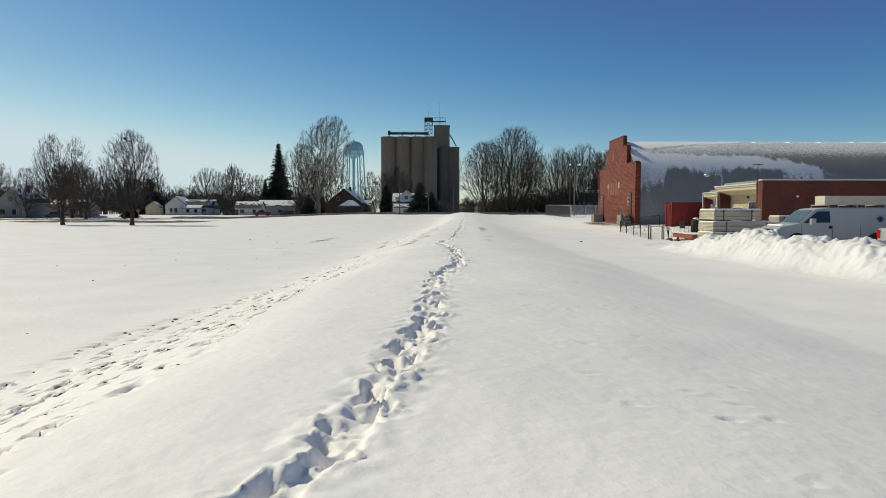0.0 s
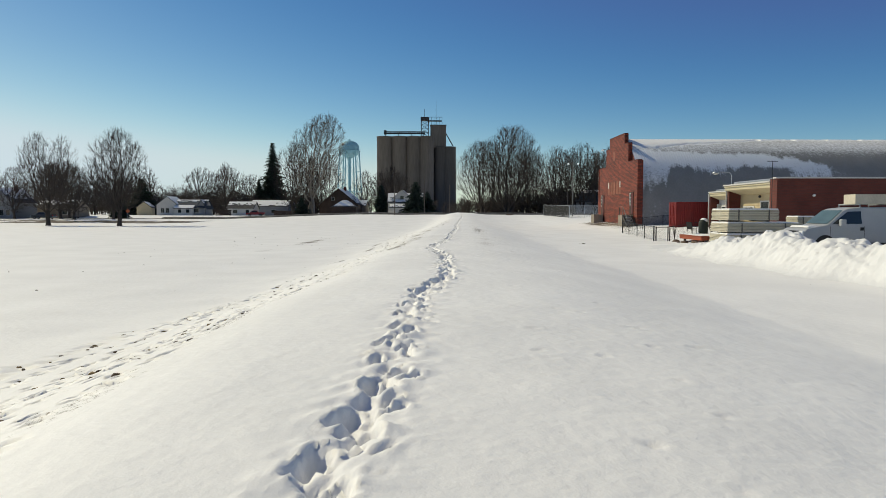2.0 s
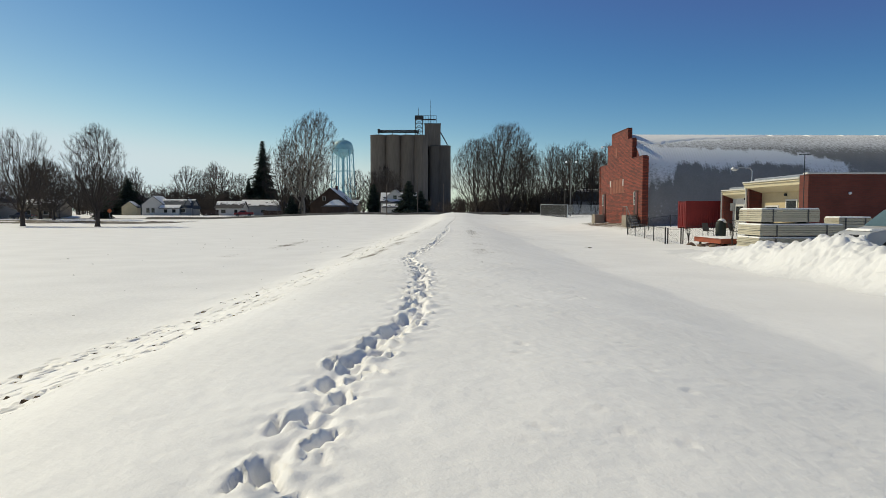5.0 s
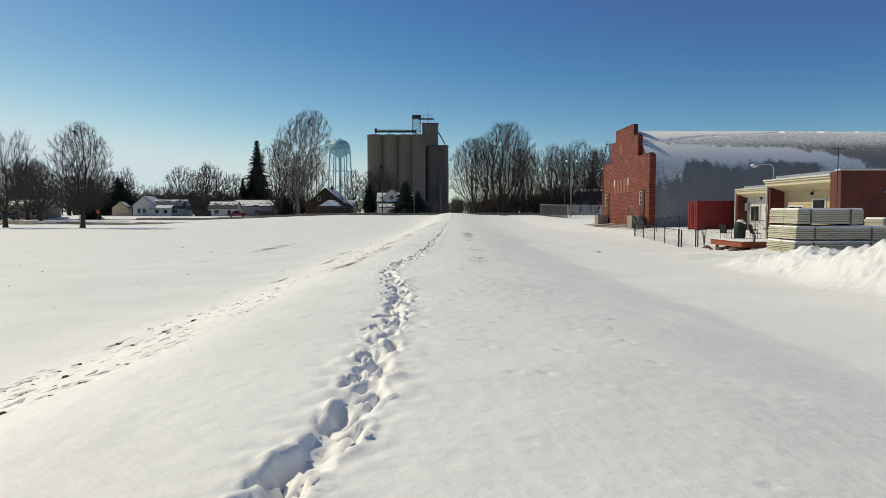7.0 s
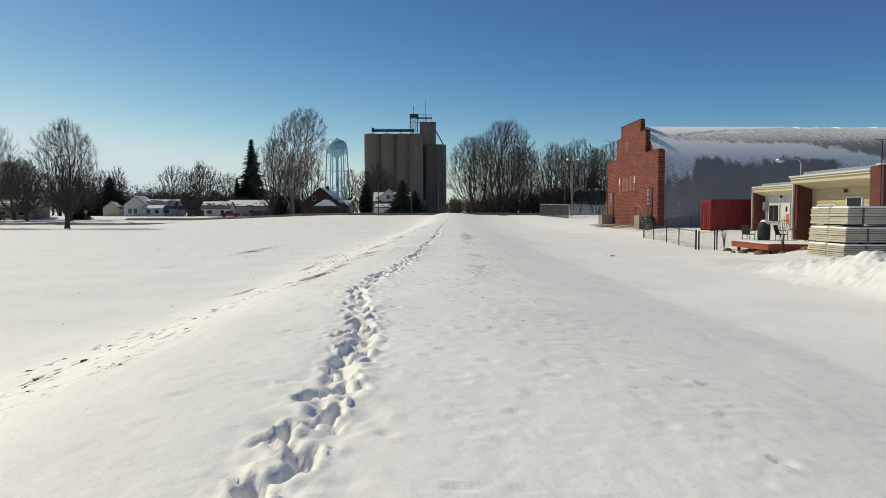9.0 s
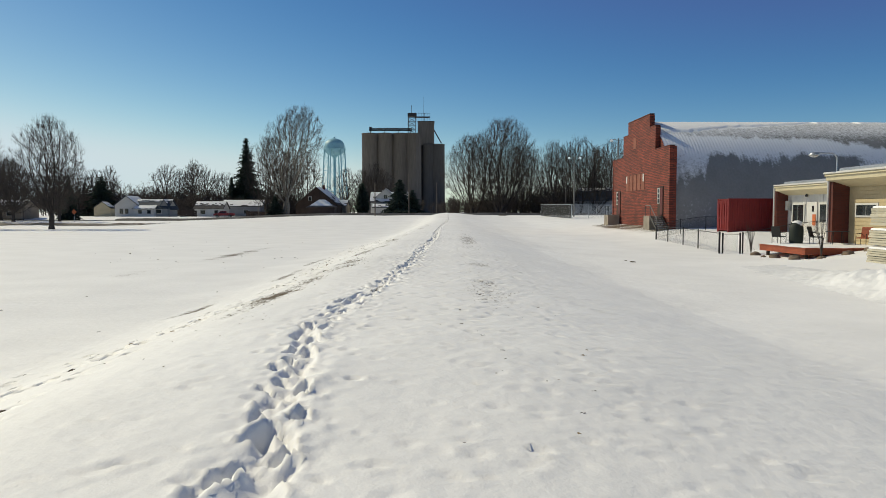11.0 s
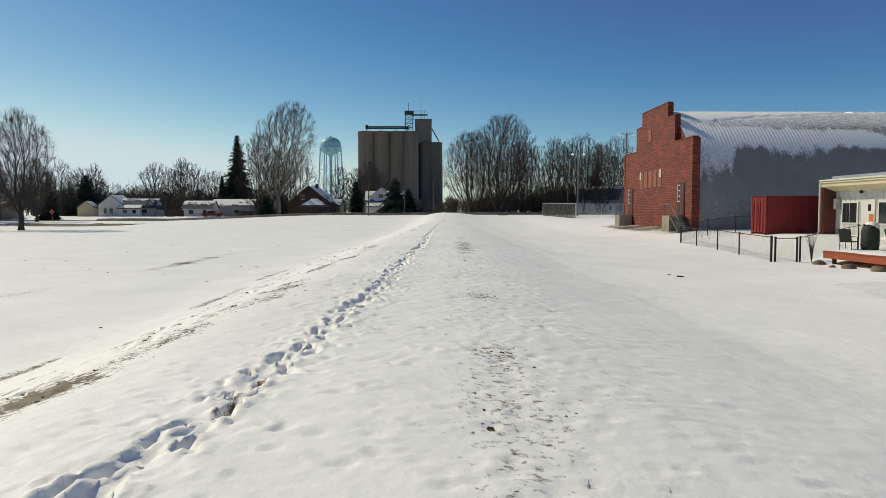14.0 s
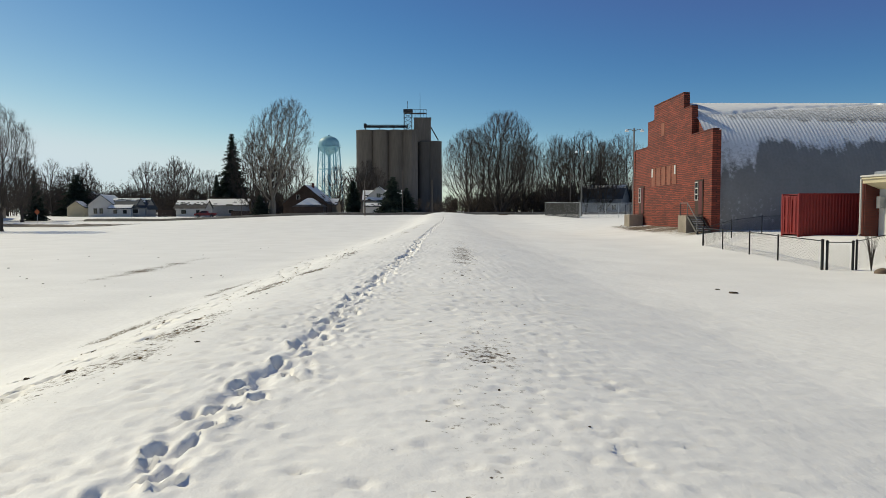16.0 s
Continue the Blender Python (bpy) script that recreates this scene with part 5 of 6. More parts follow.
# ---- poles ----
def utility_pole(x, y, h, label, arms=1, r=0.15, arm=2.2):
    z = gz(x, y)
    p = empty("utility_pole", pose(x, y, z), label, "pole")
    m = Mesh()
    m.tube([(0, 0, -0.3), (0, 0, h)], [r, r * 0.65], 8)
    obj("shaft", m, M_POLE, p)
    for i in range(arms):
        boxpart("crossarm", (-arm / 2, arm / 2, -0.06, 0.06, h - 0.6 - i * 0.8, h - 0.45 - i * 0.8), M_POLE, p)
        for s in (-0.45, -0.2, 0.2, 0.45):
            m = Mesh()
            m.lathe([(0.05, 0), (0.06, 0.06), (0.03, 0.14), (0.0, 0.15)], (s * arm, 0, h - 0.45 - i * 0.8), 8)
            obj("insulator", m, M_DARKSTEEL, p)
    return p


def flood_pole(x, y, h, label):
    z = gz(x, y)
    p = empty("light_pole", pose(x, y, z), label, "light pole")
    m = Mesh()
    m.tube([(0, 0, -0.3), (0, 0, h)], [0.17, 0.11], 10)
    obj("shaft", m, M_GREYPOLE, p)
    for s in (-1, 1):
        m = Mesh()
        m.tube([(0, 0, h - 0.5), (s * 0.5, -0.05, h - 0.15), (s * 1.0, -0.1, h - 0.2)], 0.045, 6)
        obj("arm", m, M_GREYPOLE, p)
        m = Mesh()
        m.lathe([(0.0, 0.22), (0.12, 0.2), (0.30, -0.12), (0.26, -0.15), (0.0, -0.12)], (s * 1.1, -0.12, h - 0.35), 14)
        obj("lamp_head", m, M_LAMPGLASS, p, "pale flood lamp head", True)
    return p


flood_pole(30.8, 160.5, 12.3, "tall grey pole with two flood lamps by the court")
flood_pole(31.6, 130.9, 13.1, "tall grey pole with two flood lamps behind the hall")
utility_pole(-11.4, 180, 7.6, "weathered wooden pole beside the road", 0)
utility_pole(-4.4, 208, 11.4, "weathered wooden utility pole across the road", 0)
utility_pole(3.2, 212, 9.0, "weathered wooden utility pole across the road", 0)
utility_pole(-44.5, 205, 4.0, "short wooden post beside the road", 0, 0.1)
utility_pole(-101, 195, 8.5, "weathered wooden utility pole among trees", 1)
utility_pole(38, 205, 10.5, "weathered wooden utility pole across the road", 1)


def road_sign(x, y):
    z = gz(x, y)
    p = empty("road_sign", pose(x, y, z), "orange roadwork sign on a thin post", "sign")
    m = Mesh()
    m.tube([(0, 0, -0.2), (0, 0, 2.5)], 0.04, 6)
    obj("post", m, M_STEEL, p)
    m = Mesh()
    m.prism([(-0.6, 2.2), (0, 1.6), (0.6, 2.2), (0, 2.8)], "y", -0.08, -0.05)
    obj("plate", m, M_ORANGE, p)
    return p


road_sign(-78.5, 176)


# ---- tall court fence ----
def court_fence():
    pts = [(25.7, 170.0), (26.1, 164), (26.5, 158), (26.9, 152), (27.3, 146.2)]
    h = 2.55
    f = empty("court_fence", pose(0, 0, 0), "tall grey fence with upright slats round a court", "fence")
    for (xa, ya), (xb, yb) in zip(pts, pts[1:]):
        za, zb = gz(xa, ya), gz(xb, yb)
        m = Mesh()
        m.tube([(xa, ya, za - 0.1), (xa, ya, za + h + 0.1)], 0.06, 8)
        obj("post", m, M_DARKSTEEL, f)
        n = 22
        for i in range(n):
            t0 = (i + 0.12) / n
            t1 = (i + 0.66) / n
            m = Mesh()
            p, q = (xa + (xb - xa) * t0, ya + (yb - ya) * t0), (xa + (xb - xa) * t1, ya + (yb - ya) * t1)
            z0 = za + (zb - za) * t0
            m.add([(p[0], p[1], z0), (q[0], q[1], z0), (q[0], q[1], z0 + h), (p[0], p[1], z0 + h), (p[0] + 0.02, p[1], z0), (q[0] + 0.02, q[1], z0), (q[0] + 0.02, q[1], z0 + h), (p[0] + 0.02, p[1], z0 + h)],
                  [(0, 1, 2, 3), (7, 6, 5, 4), (0, 3, 7, 4), (1, 5, 6, 2), (3, 2, 6, 7)])
            obj("slat", m, M_SLAT, f)
        m = Mesh()
        m.tube([(xa, ya, za + h), (xb, yb, zb + h)], 0.04, 6)
        obj("top_rail", m, M_STEEL, f)
    return f


court_fence()
fence_run("wire_fence", [(27.3, 146.0), (30.5, 146.2), (33.8, 146.4), (37, 146.6), (40.5, 146.8), (44, 147)], 2.5, M_STEEL, "tall grey chain-link fence round a court", 0.05, 0.3, 0.012)
fence_run("wire_fence", [(25.7, 170.2), (32, 170.4), (38, 170.6), (44, 170.8), (52, 171)], 2.5, M_STEEL, "tall grey chain-link fence round a court", 0.05, 0.3, 0.012)


# ---- grain elevator ----
def silo_group(parent, name, xs, y, r, z0, z1, material):
    for x in xs:
        m = Mesh()
        m.lathe([(r, z0), (r, z1 - 0.6), (r + 0.12, z1 - 0.55), (r + 0.12, z1), (0.0, z1 + 0.25)], (x, y, 0), 40)
        obj("silo", m, material, parent, "", True)


elev = empty("grain_elevator", pose(0, 0, 0), "tall weathered concrete grain elevator with round silos", "grain elevator")
EY = 424
silo_group(elev, "silo", (-33.6, -24.6, -15.6), EY, 4.75, 1.5, 48.6, M_SILO)
silo_group(elev, "silo", (-33.6, -24.6, -15.6), EY + 9, 4.75, 1.5, 48.6, M_SILO)
silo_group(elev, "silo", (-8.6,), EY, 4.5, 1.5, 48.6, M_SILO)
silo_group(elev, "silo", (-29.1, -20.1, -11.6), EY + 3.0, 3.0, 1.5, 48.3, M_SILO)
boxpart("stair_shaft", (-6.6, -3.6, EY - 4.2, EY + 6, 1.5, 48.7), M_SILO, elev, "flat concrete shaft", 0.05)
silo_group(elev, "silo", (0.6, 6.0), EY + 2, 4.1, 1.5, 42.6, M_SILO2)
silo_group(elev, "silo", (0.6, 6.0), EY + 10, 4.1, 1.5, 42.6, M_SILO2)
boxpart("silo_wall", (-3.6, 9.4, EY + 1.5, EY + 12, 1.5, 42.0), M_SILO2, elev, "", 0.05)
boxpart("headhouse", (-5.6, 4.0, EY - 1.0, EY + 9, 42.0, 55.4), M_SILO, elev, "concrete headhouse", 0.08)
boxpart("headhouse_roof", (-5.8, 4.2, EY - 1.2, EY + 9.2, 55.4, 55.8), M_SILO2, elev)
boxpart("side_duct", (9.3, 10.3, EY + 4, EY + 6, 1.5, 29.0), M_SILO2, elev)


def gantry(m):
    for z in (50.4, 51.6):
        for y in (EY - 1, EY + 1):
            m.tube([(-33.5, y, z), (-9, y, z)], 0.16, 5)
    for i in range(18):
        x = -33.5 + i * 1.36
        m.tube([(x, EY - 1, 50.4), (x + 1.36, EY - 1, 51.6)], 0.09, 4)
    for x in (-33.2, -25, -17, -10):
        m.tube([(x, EY, 48.4), (x, EY, 51.0)], 0.25, 5)
    m.box(-33.9, -32.5, EY - 1.3, EY + 1.3, 50.0, 52.4)
    m.box(-33.5, -9, EY - 0.8, EY + 0.8, 50.5, 51.1)


simple("conveyor_gallery", gantry, M_DARKSTEEL, elev, "dark steel conveyor gallery")


def leg_tower(m):
    x0, x1, y0, y1, z0, z1 = -11.2, -6.8, EY - 1.5, EY + 2.5, 48.5, 62.0
    for x in (x0, x1):
        for y in (y0, y1):
            m.tube([(x, y, z0), (x, y, z1 - 2)], 0.20, 5)
    for i in range(5):
        z = z0 + i * 2.3
        m.box(x0 - 0.2, x1 + 0.2, y0 - 0.2, y0, z, z + 0.25)
        m.tube([(x0, y0, z), (x1, y0, z + 2.3)], 0.12, 4)
        m.tube([(x1, y0, z), (x0, y0, z + 2.3)], 0.12, 4)
    m.box(x0 - 0.3, x1 + 0.5, y0 - 0.3, y1 + 0.3, z1 - 3.6, z1 - 1.6)
    m.tube([(x0 + 2, y0, z1 - 2), (x0 + 2, y0, z1 + 3)], 0.12, 5)
    # railings of the headhouse roof
    for x in np.arange(-6.5, 1.6, 1.6):
        m.tube([(x, EY - 0.8, 55.6), (x, EY - 0.8, 60.4)], 0.10, 4)
    for z in (58.4, 60.4):
        m.tube([(-7, EY - 0.8, z), (1.4, EY - 0.8, z)], 0.10, 4)
    m.box(-7.4, 1.4, EY - 0.8, EY + 2, 58.0, 58.3)


simple("leg_tower", leg_tower, M_DARKSTEEL, elev, "dark steel lattice tower")
simple("antenna", lambda m: m.tube([(-2.1, EY, 55.6), (-2.1, EY, 70)], [0.14, 0.05], 5), M_DARKSTEEL, elev)
simple("grain_spout", lambda m: m.tube([(4.0, EY, 50.5), (8.2, EY, 43.0)], 0.35, 6), M_DARKSTEEL, elev)


# ---- water tower ----
def water_tower():
    t = empty("water_tower", pose(-71.5, 548, 1.5), "pale blue steel water tower on slender legs", "water tower")
    R = 7.7
    m = Mesh()
    m.lathe([(0.0, 57.7), (0.6, 57.6), (2.6, 57.1), (4.8, 56.2), (6.5, 54.9), (7.4, 53.4), (R, 51.8), (R, 49.2)], (0, 0, 0), 48)
    obj("tank_shell", m, M_TANK, t, "", True)
    m = Mesh()
    m.lathe([(R, 49.2), (R * 0.98, 48.2), (R * 0.88, 46.6), (R * 0.66, 45.2), (R * 0.36, 44.2), (1.5, 43.2), (1.1, 42.0)], (0, 0, 0), 48)
    obj("tank_bowl", m, M_TANK, t, "", True)
    m = Mesh()
    m.lathe([(R, 49.0), (R + 0.9, 49.0), (R + 0.9, 49.4), (R, 49.4)], (0, 0, 0), 48)
    m.lathe([(R + 0.86, 50.3), (R + 0.94, 50.3), (R + 0.94, 50.5), (R + 0.86, 50.5)], (0, 0, 0), 48)
    obj("balcony", m, M_TANK, t)
    for k in range(6):
        a = k * math.pi / 3 + 0.25
        m = Mesh()
        m.tube([(R * math.cos(a), R * math.sin(a), 49.2), ((R + 2.6) * math.cos(a), (R + 2.6) * math.sin(a), 0)], 0.48, 8)
        obj("leg", m, M_TANK, t)
        b = a + math.pi / 3
        for z in (33.0, 17.0):
            s = R + 2.6 * (1 - z / 49.2)
            m = Mesh()
            m.tube([(s * math.cos(a), s * math.sin(a), z), (s * math.cos(b), s * math.sin(b), z)], 0.2, 5)
            obj("strut", m, M_TANK, t)
        for z0, z1 in ((0, 17), (17, 33), (33, 49)):
            s0, s1 = R + 2.6 * (1 - z0 / 49.2), R + 2.6 * (1 - z1 / 49.2)
            m = Mesh()
            m.tube([(s0 * math.cos(a), s0 * math.sin(a), z0), (s1 * math.cos(b), s1 * math.sin(b), z1)], 0.09, 4)
            m.tube([(s0 * math.cos(b), s0 * math.sin(b), z0), (s1 * math.cos(a), s1 * math.sin(a), z1)], 0.09, 4)
            obj("tie_rod", m, M_TANK, t)
    m = Mesh()
    m.tube([(0, 0, 0), (0, 0, 43)], 1.1, 16)
    obj("riser", m, M_TANK, t)
    m = Mesh()
    m.lathe([(0.7, 57.3), (0.7, 58.2), (0.0, 58.7)], (0, 0, 0), 12)
    obj("vent_cap", m, M_TANK, t)
    return t


water_tower()


# ---- houses across the road ----
def house(x, y, turn, w, d, eave, ridge, wall, roof, label, z=None, snow=(1, 1), snow_cover=0.8, front=(), side=(), over=0.35, chimney=None, name="house", door=None):
    """A gabled house: its gable looks along -y before the turn. front, side: windows as (along, sill, width, height)."""
    z = gz(x, y) - 0.05 if z is None else z
    h = empty(name, pose(x, y, z, 0, 0, turn), label, "house" if name == "house" else "shed")
    a = w / 2
    m = Mesh()
    m.prism([(-a, 0), (a, 0), (a, eave), (0, ridge), (-a, eave)], "y", 0, d)
    obj("wall", m, wall, h)
    run = math.hypot(a, ridge - eave)
    slope = (ridge - eave) / a
    for s, cover in ((-1, snow[0]), (1, snow[1])):
        m = Mesh()
        e = a + over
        m.prism([(0, ridge + 0.02), (s * e, ridge + 0.02 - slope * e), (s * e, ridge + 0.16 - slope * e), (0, ridge + 0.18)], "y", -over, d + over)
        obj("roof", m, roof, h)
        if cover:
            rr = random.Random(int(abs(x) * 7 + y + s))
            m = Mesh()
            n, k = 14, 8
            for i in range(n + 1):
                yy = -over * 0.8 + (d + over * 1.6) * i / n
                for j in range(k + 1):
                    t = 0.02 + (0.97 * cover) * j / k
                    if j == k:
                        t -= rr.uniform(0, 0.22) * cover * (1.2 - snow_cover)
                    xx = s * e * t
                    up = 0.19 + (0.0 if j in (0,) else 0.10) * (1 if 0 < i < n and j < k else 0.0) + rr.uniform(-0.015, 0.03)
                    m.v.append((xx, yy, ridge + up - slope * e * t))
            for i in range(n):
                for j in range(k):
                    q = i * (k + 1) + j
                    if rr.random() < snow_cover or j < k * 0.5:
                        m.f.append((q, q + 1, q + k + 2, q + k + 1))
            obj("roof_snow", m, M_ROOFSNOW, h, "layer of snow", True)
    for wx, wz, ww, wh in front:
        q = part_empty("window", h)
        boxpart("window_frame", (wx - ww / 2 - 0.09, wx + ww / 2 + 0.09, -0.06, 0.0, wz - 0.09, wz + wh + 0.09), M_WHITE, q)
        boxpart("pane", (wx - ww / 2, wx - 0.02, -0.09, -0.062, wz, wz + wh), M_GLASS, q)
        boxpart("pane", (wx + 0.02, wx + ww / 2, -0.09, -0.062, wz, wz + wh), M_GLASS, q)
    for wy, wz, ww, wh, s in side:
        q = part_empty("window", h)
        xa = s * a
        boxpart("window_frame", (min(xa, xa + s * 0.06), max(xa, xa + s * 0.06), wy - ww / 2 - 0.09, wy + ww / 2 + 0.09, wz - 0.09, wz + wh + 0.09), M_WHITE, q)
        xb = xa + s * 0.065
        boxpart("pane", (min(xb, xb + s * 0.02), max(xb, xb + s * 0.02), wy - ww / 2, wy + ww / 2, wz, wz + wh), M_GLASS, q)
    if door:
        boxpart("door", (door[0] - 0.5, door[0] + 0.5, -0.07, 0.0, 0.15, 2.2), door[1], h)
    if chimney:
        boxpart("chimney", (chimney[0] - 0.35, chimney[0] + 0.35, chimney[1] - 0.35, chimney[1] + 0.35, ridge - 1.2, ridge + 0.9), M_BRICK2, h, "brick chimney", 0.03)
    return h


# white cottage with a low wing
house(-84.9, 217, 4, 6.4, 9, 3.3, 5.9, M_WHITE, M_ROOFBLUE, "small white cottage with snow on its blue-grey roof", snow=(0.7, 0.95), front=((-1.4, 0.9, 0.9, 1.4), (0.1, 0.9, 0.9, 1.4)), side=((2.5, 1.0, 1.2, 1.2, 1), (5, 1.0, 1.2, 1.2, 1)))
house(-73.4, 221, 90, 7.5, 9.5, 2.5, 4.9, M_GREYWALL, M_ROOFBLUE, "grey low house wing with a dark blue roof", snow=(0.25, 0.9), snow_cover=0.55, side=((2.5, 1.0, 1.5, 1.1, -1), (6, 1.0, 1.2, 1.1, -1)))
house(-74.6, 218.0, 0, 3.0, 6, 2.5, 4.9, M_GREYWALL, M_ROOFBLUE, "grey gabled end of a house with a blue roof", snow=(0.6, 0.4), snow_cover=0.6)
house(-76.6, 217.4, 90, 3.0, 5.6, 2.3, 3.1, M_WHITE, M_ROOFBLUE, "low white porch with deep snow on its roof", snow=(1, 1), snow_cover=1.0, side=((1.5, 0.9, 1.0, 1.0, -1), (4.0, 0.9, 1.0, 1.0, -1)))
house(-95.6, 225, 12, 4.4, 6, 2.6, 4.3, M_CREAM, M_ROOFDARK, "small cream garage with snow on its roof", snow=(0.9, 0.9), name="garage")
# far house with porch
house(-119.5, 189, -6, 9.5, 9, 4.6, 8.4, M_GREYWALL, M_ROOFDARK, "grey two-storey house with a snowy dark roof", snow=(0.6, 0.8), snow_cover=0.6, front=((-2.5, 1.0, 1.4, 1.5), (1.0, 1.0, 1.2, 1.5), (2.9, 1.0, 1.0, 1.5), (0, 4.6, 1.3, 1.3)), chimney=(1.5, 5))
house(-122, 185.5, 90, 4.0, 6.5, 2.5, 3.6, M_GREYWALL, M_ROOFDARK, "low porch with snow on its roof", snow=(0.9, 0.9), side=((1.6, 0.8, 1.4, 1.2, -1), (4.4, 0.8, 1.4, 1.2, -1)))
house(-105, 205, 90, 8, 11, 2.8, 5.0, M_TANWALL, M_ROOFDARK, "long tan house behind bare trees", snow=(0.7, 0.9), snow_cover=0.7, side=((3, 0.9, 1.4, 1.1, -1), (8, 0.9, 1.4, 1.1, -1)))
house(-104.5, 252, 20, 8, 10, 4.8, 7.8, M_GREYWALL, M_ROOFDARK, "tall grey house behind the cottage", snow=(0.5, 0.9), snow_cover=0.7, front=((0, 3.6, 1.2, 1.3),))
house(-108, 262, 80, 8, 12, 3.0, 5.4, M_GREYWALL, M_ROOFDARK, "grey house with a snowy roof", snow=(0.8, 0.9))
# garages by the red truck
house(-61.2, 232, 90, 6.5, 8.5, 2.5, 4.5, M_WHITE, M_ROOFDARK, "white garage with a half snow-covered roof", snow=(0.6, 0.95), snow_cover=0.6, side=((2, 0.9, 1.0, 1.0, -1), (6, 0.8, 1.4, 1.1, -1)), name="garage")
house(-53.8, 250, 90, 8.0, 13, 3.6, 5.6, M_GREYWALL, M_ROOFDARK, "grey garage with a snow-covered roof", snow=(1, 1), side=((5, 1.2, 1.5, 1.1, -1),), name="garage")
house(-50.5, 262, 70, 8.0, 12, 3.0, 5.2, M_TANWALL, M_ROOFDARK, "low tan house with snow on its roof", snow=(1, 1))


def yard_fence(x0, x1, y, top):
    f = empty("yard_fence", pose(0, 0, 0), "dark weathered board fence between the yards", "fence")
    r = random.Random(int(-x0))
    m = Mesh()
    for z in (0.35, top - 0.25):
        m.box(x0, x1, y + 0.03, y + 0.09, gz(x0, y) + z, gz(x0, y) + z + 0.09)
    obj("rail", m, M_BROWNWALL, f)
    for i in range(int((x1 - x0) / 0.3)):
        x = x0 + i * 0.3
        boxpart("board", (x, x + 0.27, y, y + 0.028, gz(x, y) - 0.05, gz(x, y) + top + r.uniform(-0.08, 0.08)), M_BROWNWALL, f)
    return f


yard_fence(-69.5, -64.5, 216, 1.7)
yard_fence(-58, -47, 243, 1.8)
# dark brown house and hipped shed
house(-34.2, 236, -5, 13.2, 12, 3.7, 9.0, M_BROWNWALL, M_ROOFDARK, "dark brown gabled house with snow on one roof slope", snow=(0.25, 0.95), snow_cover=0.75, front=((-2.0, 5.0, 0.9, 1.1), (2.0, 1.2, 1.2, 1.3)), chimney=(0.9, 6))


def hip_shed(x, y, w, d, eave, top):
    z = gz(x, y) - 0.05
    h = empty("hip_roofed_shed", pose(x, y, z), "brown shed with a hipped roof under snow", "shed")
    boxpart("wall", (-w / 2, w / 2, 0, d, 0, eave), M_BROWNWALL, h)
    m = Mesh()
    o = 0.4
    m.add([(-w / 2 - o, -o, eave), (w / 2 + o, -o, eave), (w / 2 + o, d + o, eave), (-w / 2 - o, d + o, eave), (-w * 0.10, d / 2, top), (w * 0.10, d / 2, top)],
          [(0, 1, 5, 4), (1, 2, 5), (2, 3, 4, 5), (3, 0, 4), (3, 2, 1, 0)])
    obj("roof", m, M_ROOFDARK, h)
    m = Mesh()
    k = 0.92
    m.add([(-w / 2 * k - o * 0.6, -o * 0.6 + 0.1, eave + 0.16), (w / 2 * k + o * 0.6, -o * 0.6 + 0.1, eave + 0.16), (w / 2 * k + o * 0.6, d + o * 0.4, eave + 0.16), (-w / 2 * k - o * 0.6, d + o * 0.4, eave + 0.16), (-w * 0.10, d / 2, top + 0.14), (w * 0.10, d / 2, top + 0.14)],
          [(0, 1, 5, 4), (1, 2, 5), (2, 3, 4, 5), (3, 0, 4)])
    obj("roof_snow", m, M_ROOFSNOW, h, "layer of snow")
    for xx in (-1.6, 1.6):
        boxpart("shed_door", (xx - 1.2, xx + 1.2, -0.05, 0, 0.1, 2.1), M_BROWNWALL, h)
    return h


hip_shed(-29.2, 213, 7.6, 5, 2.4, 4.5)
house(-25.5, 245, 85, 6, 5.5, 3.0, 4.8, M_TANWALL, M_ROOFDARK, "small pale garage with snow on its roof", snow=(1, 1), name="garage")
# white two-storey house behind the spruce
house(-13.2, 246, 0, 7.5, 11, 5.2, 8.6, M_WHITE, M_ROOFDARK, "white house with a snowy roof and dormer", snow=(0.9, 0.9), front=((-2, 1.2, 1.0, 1.4), (1.6, 1.2, 1.0, 1.4), (0, 5.2, 1.2, 1.3)), side=((3, 1.2, 1.0, 1.4, 1),))
house(-6.0, 249, 90, 8.0, 12, 4.2, 7.4, M_WHITE, M_ROOFDARK, "white house wing with a snowy roof", snow=(0.95, 0.95), side=((2.5, 1.2, 1.0, 1.4, -1), (9, 1.2, 1.0, 1.4, -1)))
house(-12.0, 243.5, 90, 3.2, 5, 2.4, 3.3, M_WHITE, M_ROOFDARK, "white porch with a snowy roof", snow=(0.9, 0.9))
# houses behind the trees on the other side
house(57, 222, 60, 9, 12, 4.4, 8.0, M_GREYWALL, M_ROOFBLUE, "pale house with a blue-black roof and porch", snow=(0.3, 0.5), snow_cover=0.5, side=((2, 1.2, 1.2, 1.4, -1), (6, 1.2, 1.2, 1.4, -1)))
house(66, 218, 0, 8, 10, 5.0, 9.0, M_GREYWALL, M_ROOFDARK, "grey gabled house beyond the court", snow=(0.2, 0.4), snow_cover=0.4, front=((-1.5, 1.2, 1.1, 1.4), (1.5, 1.2, 1.1, 1.4), (0, 5, 1.1, 1.3)))


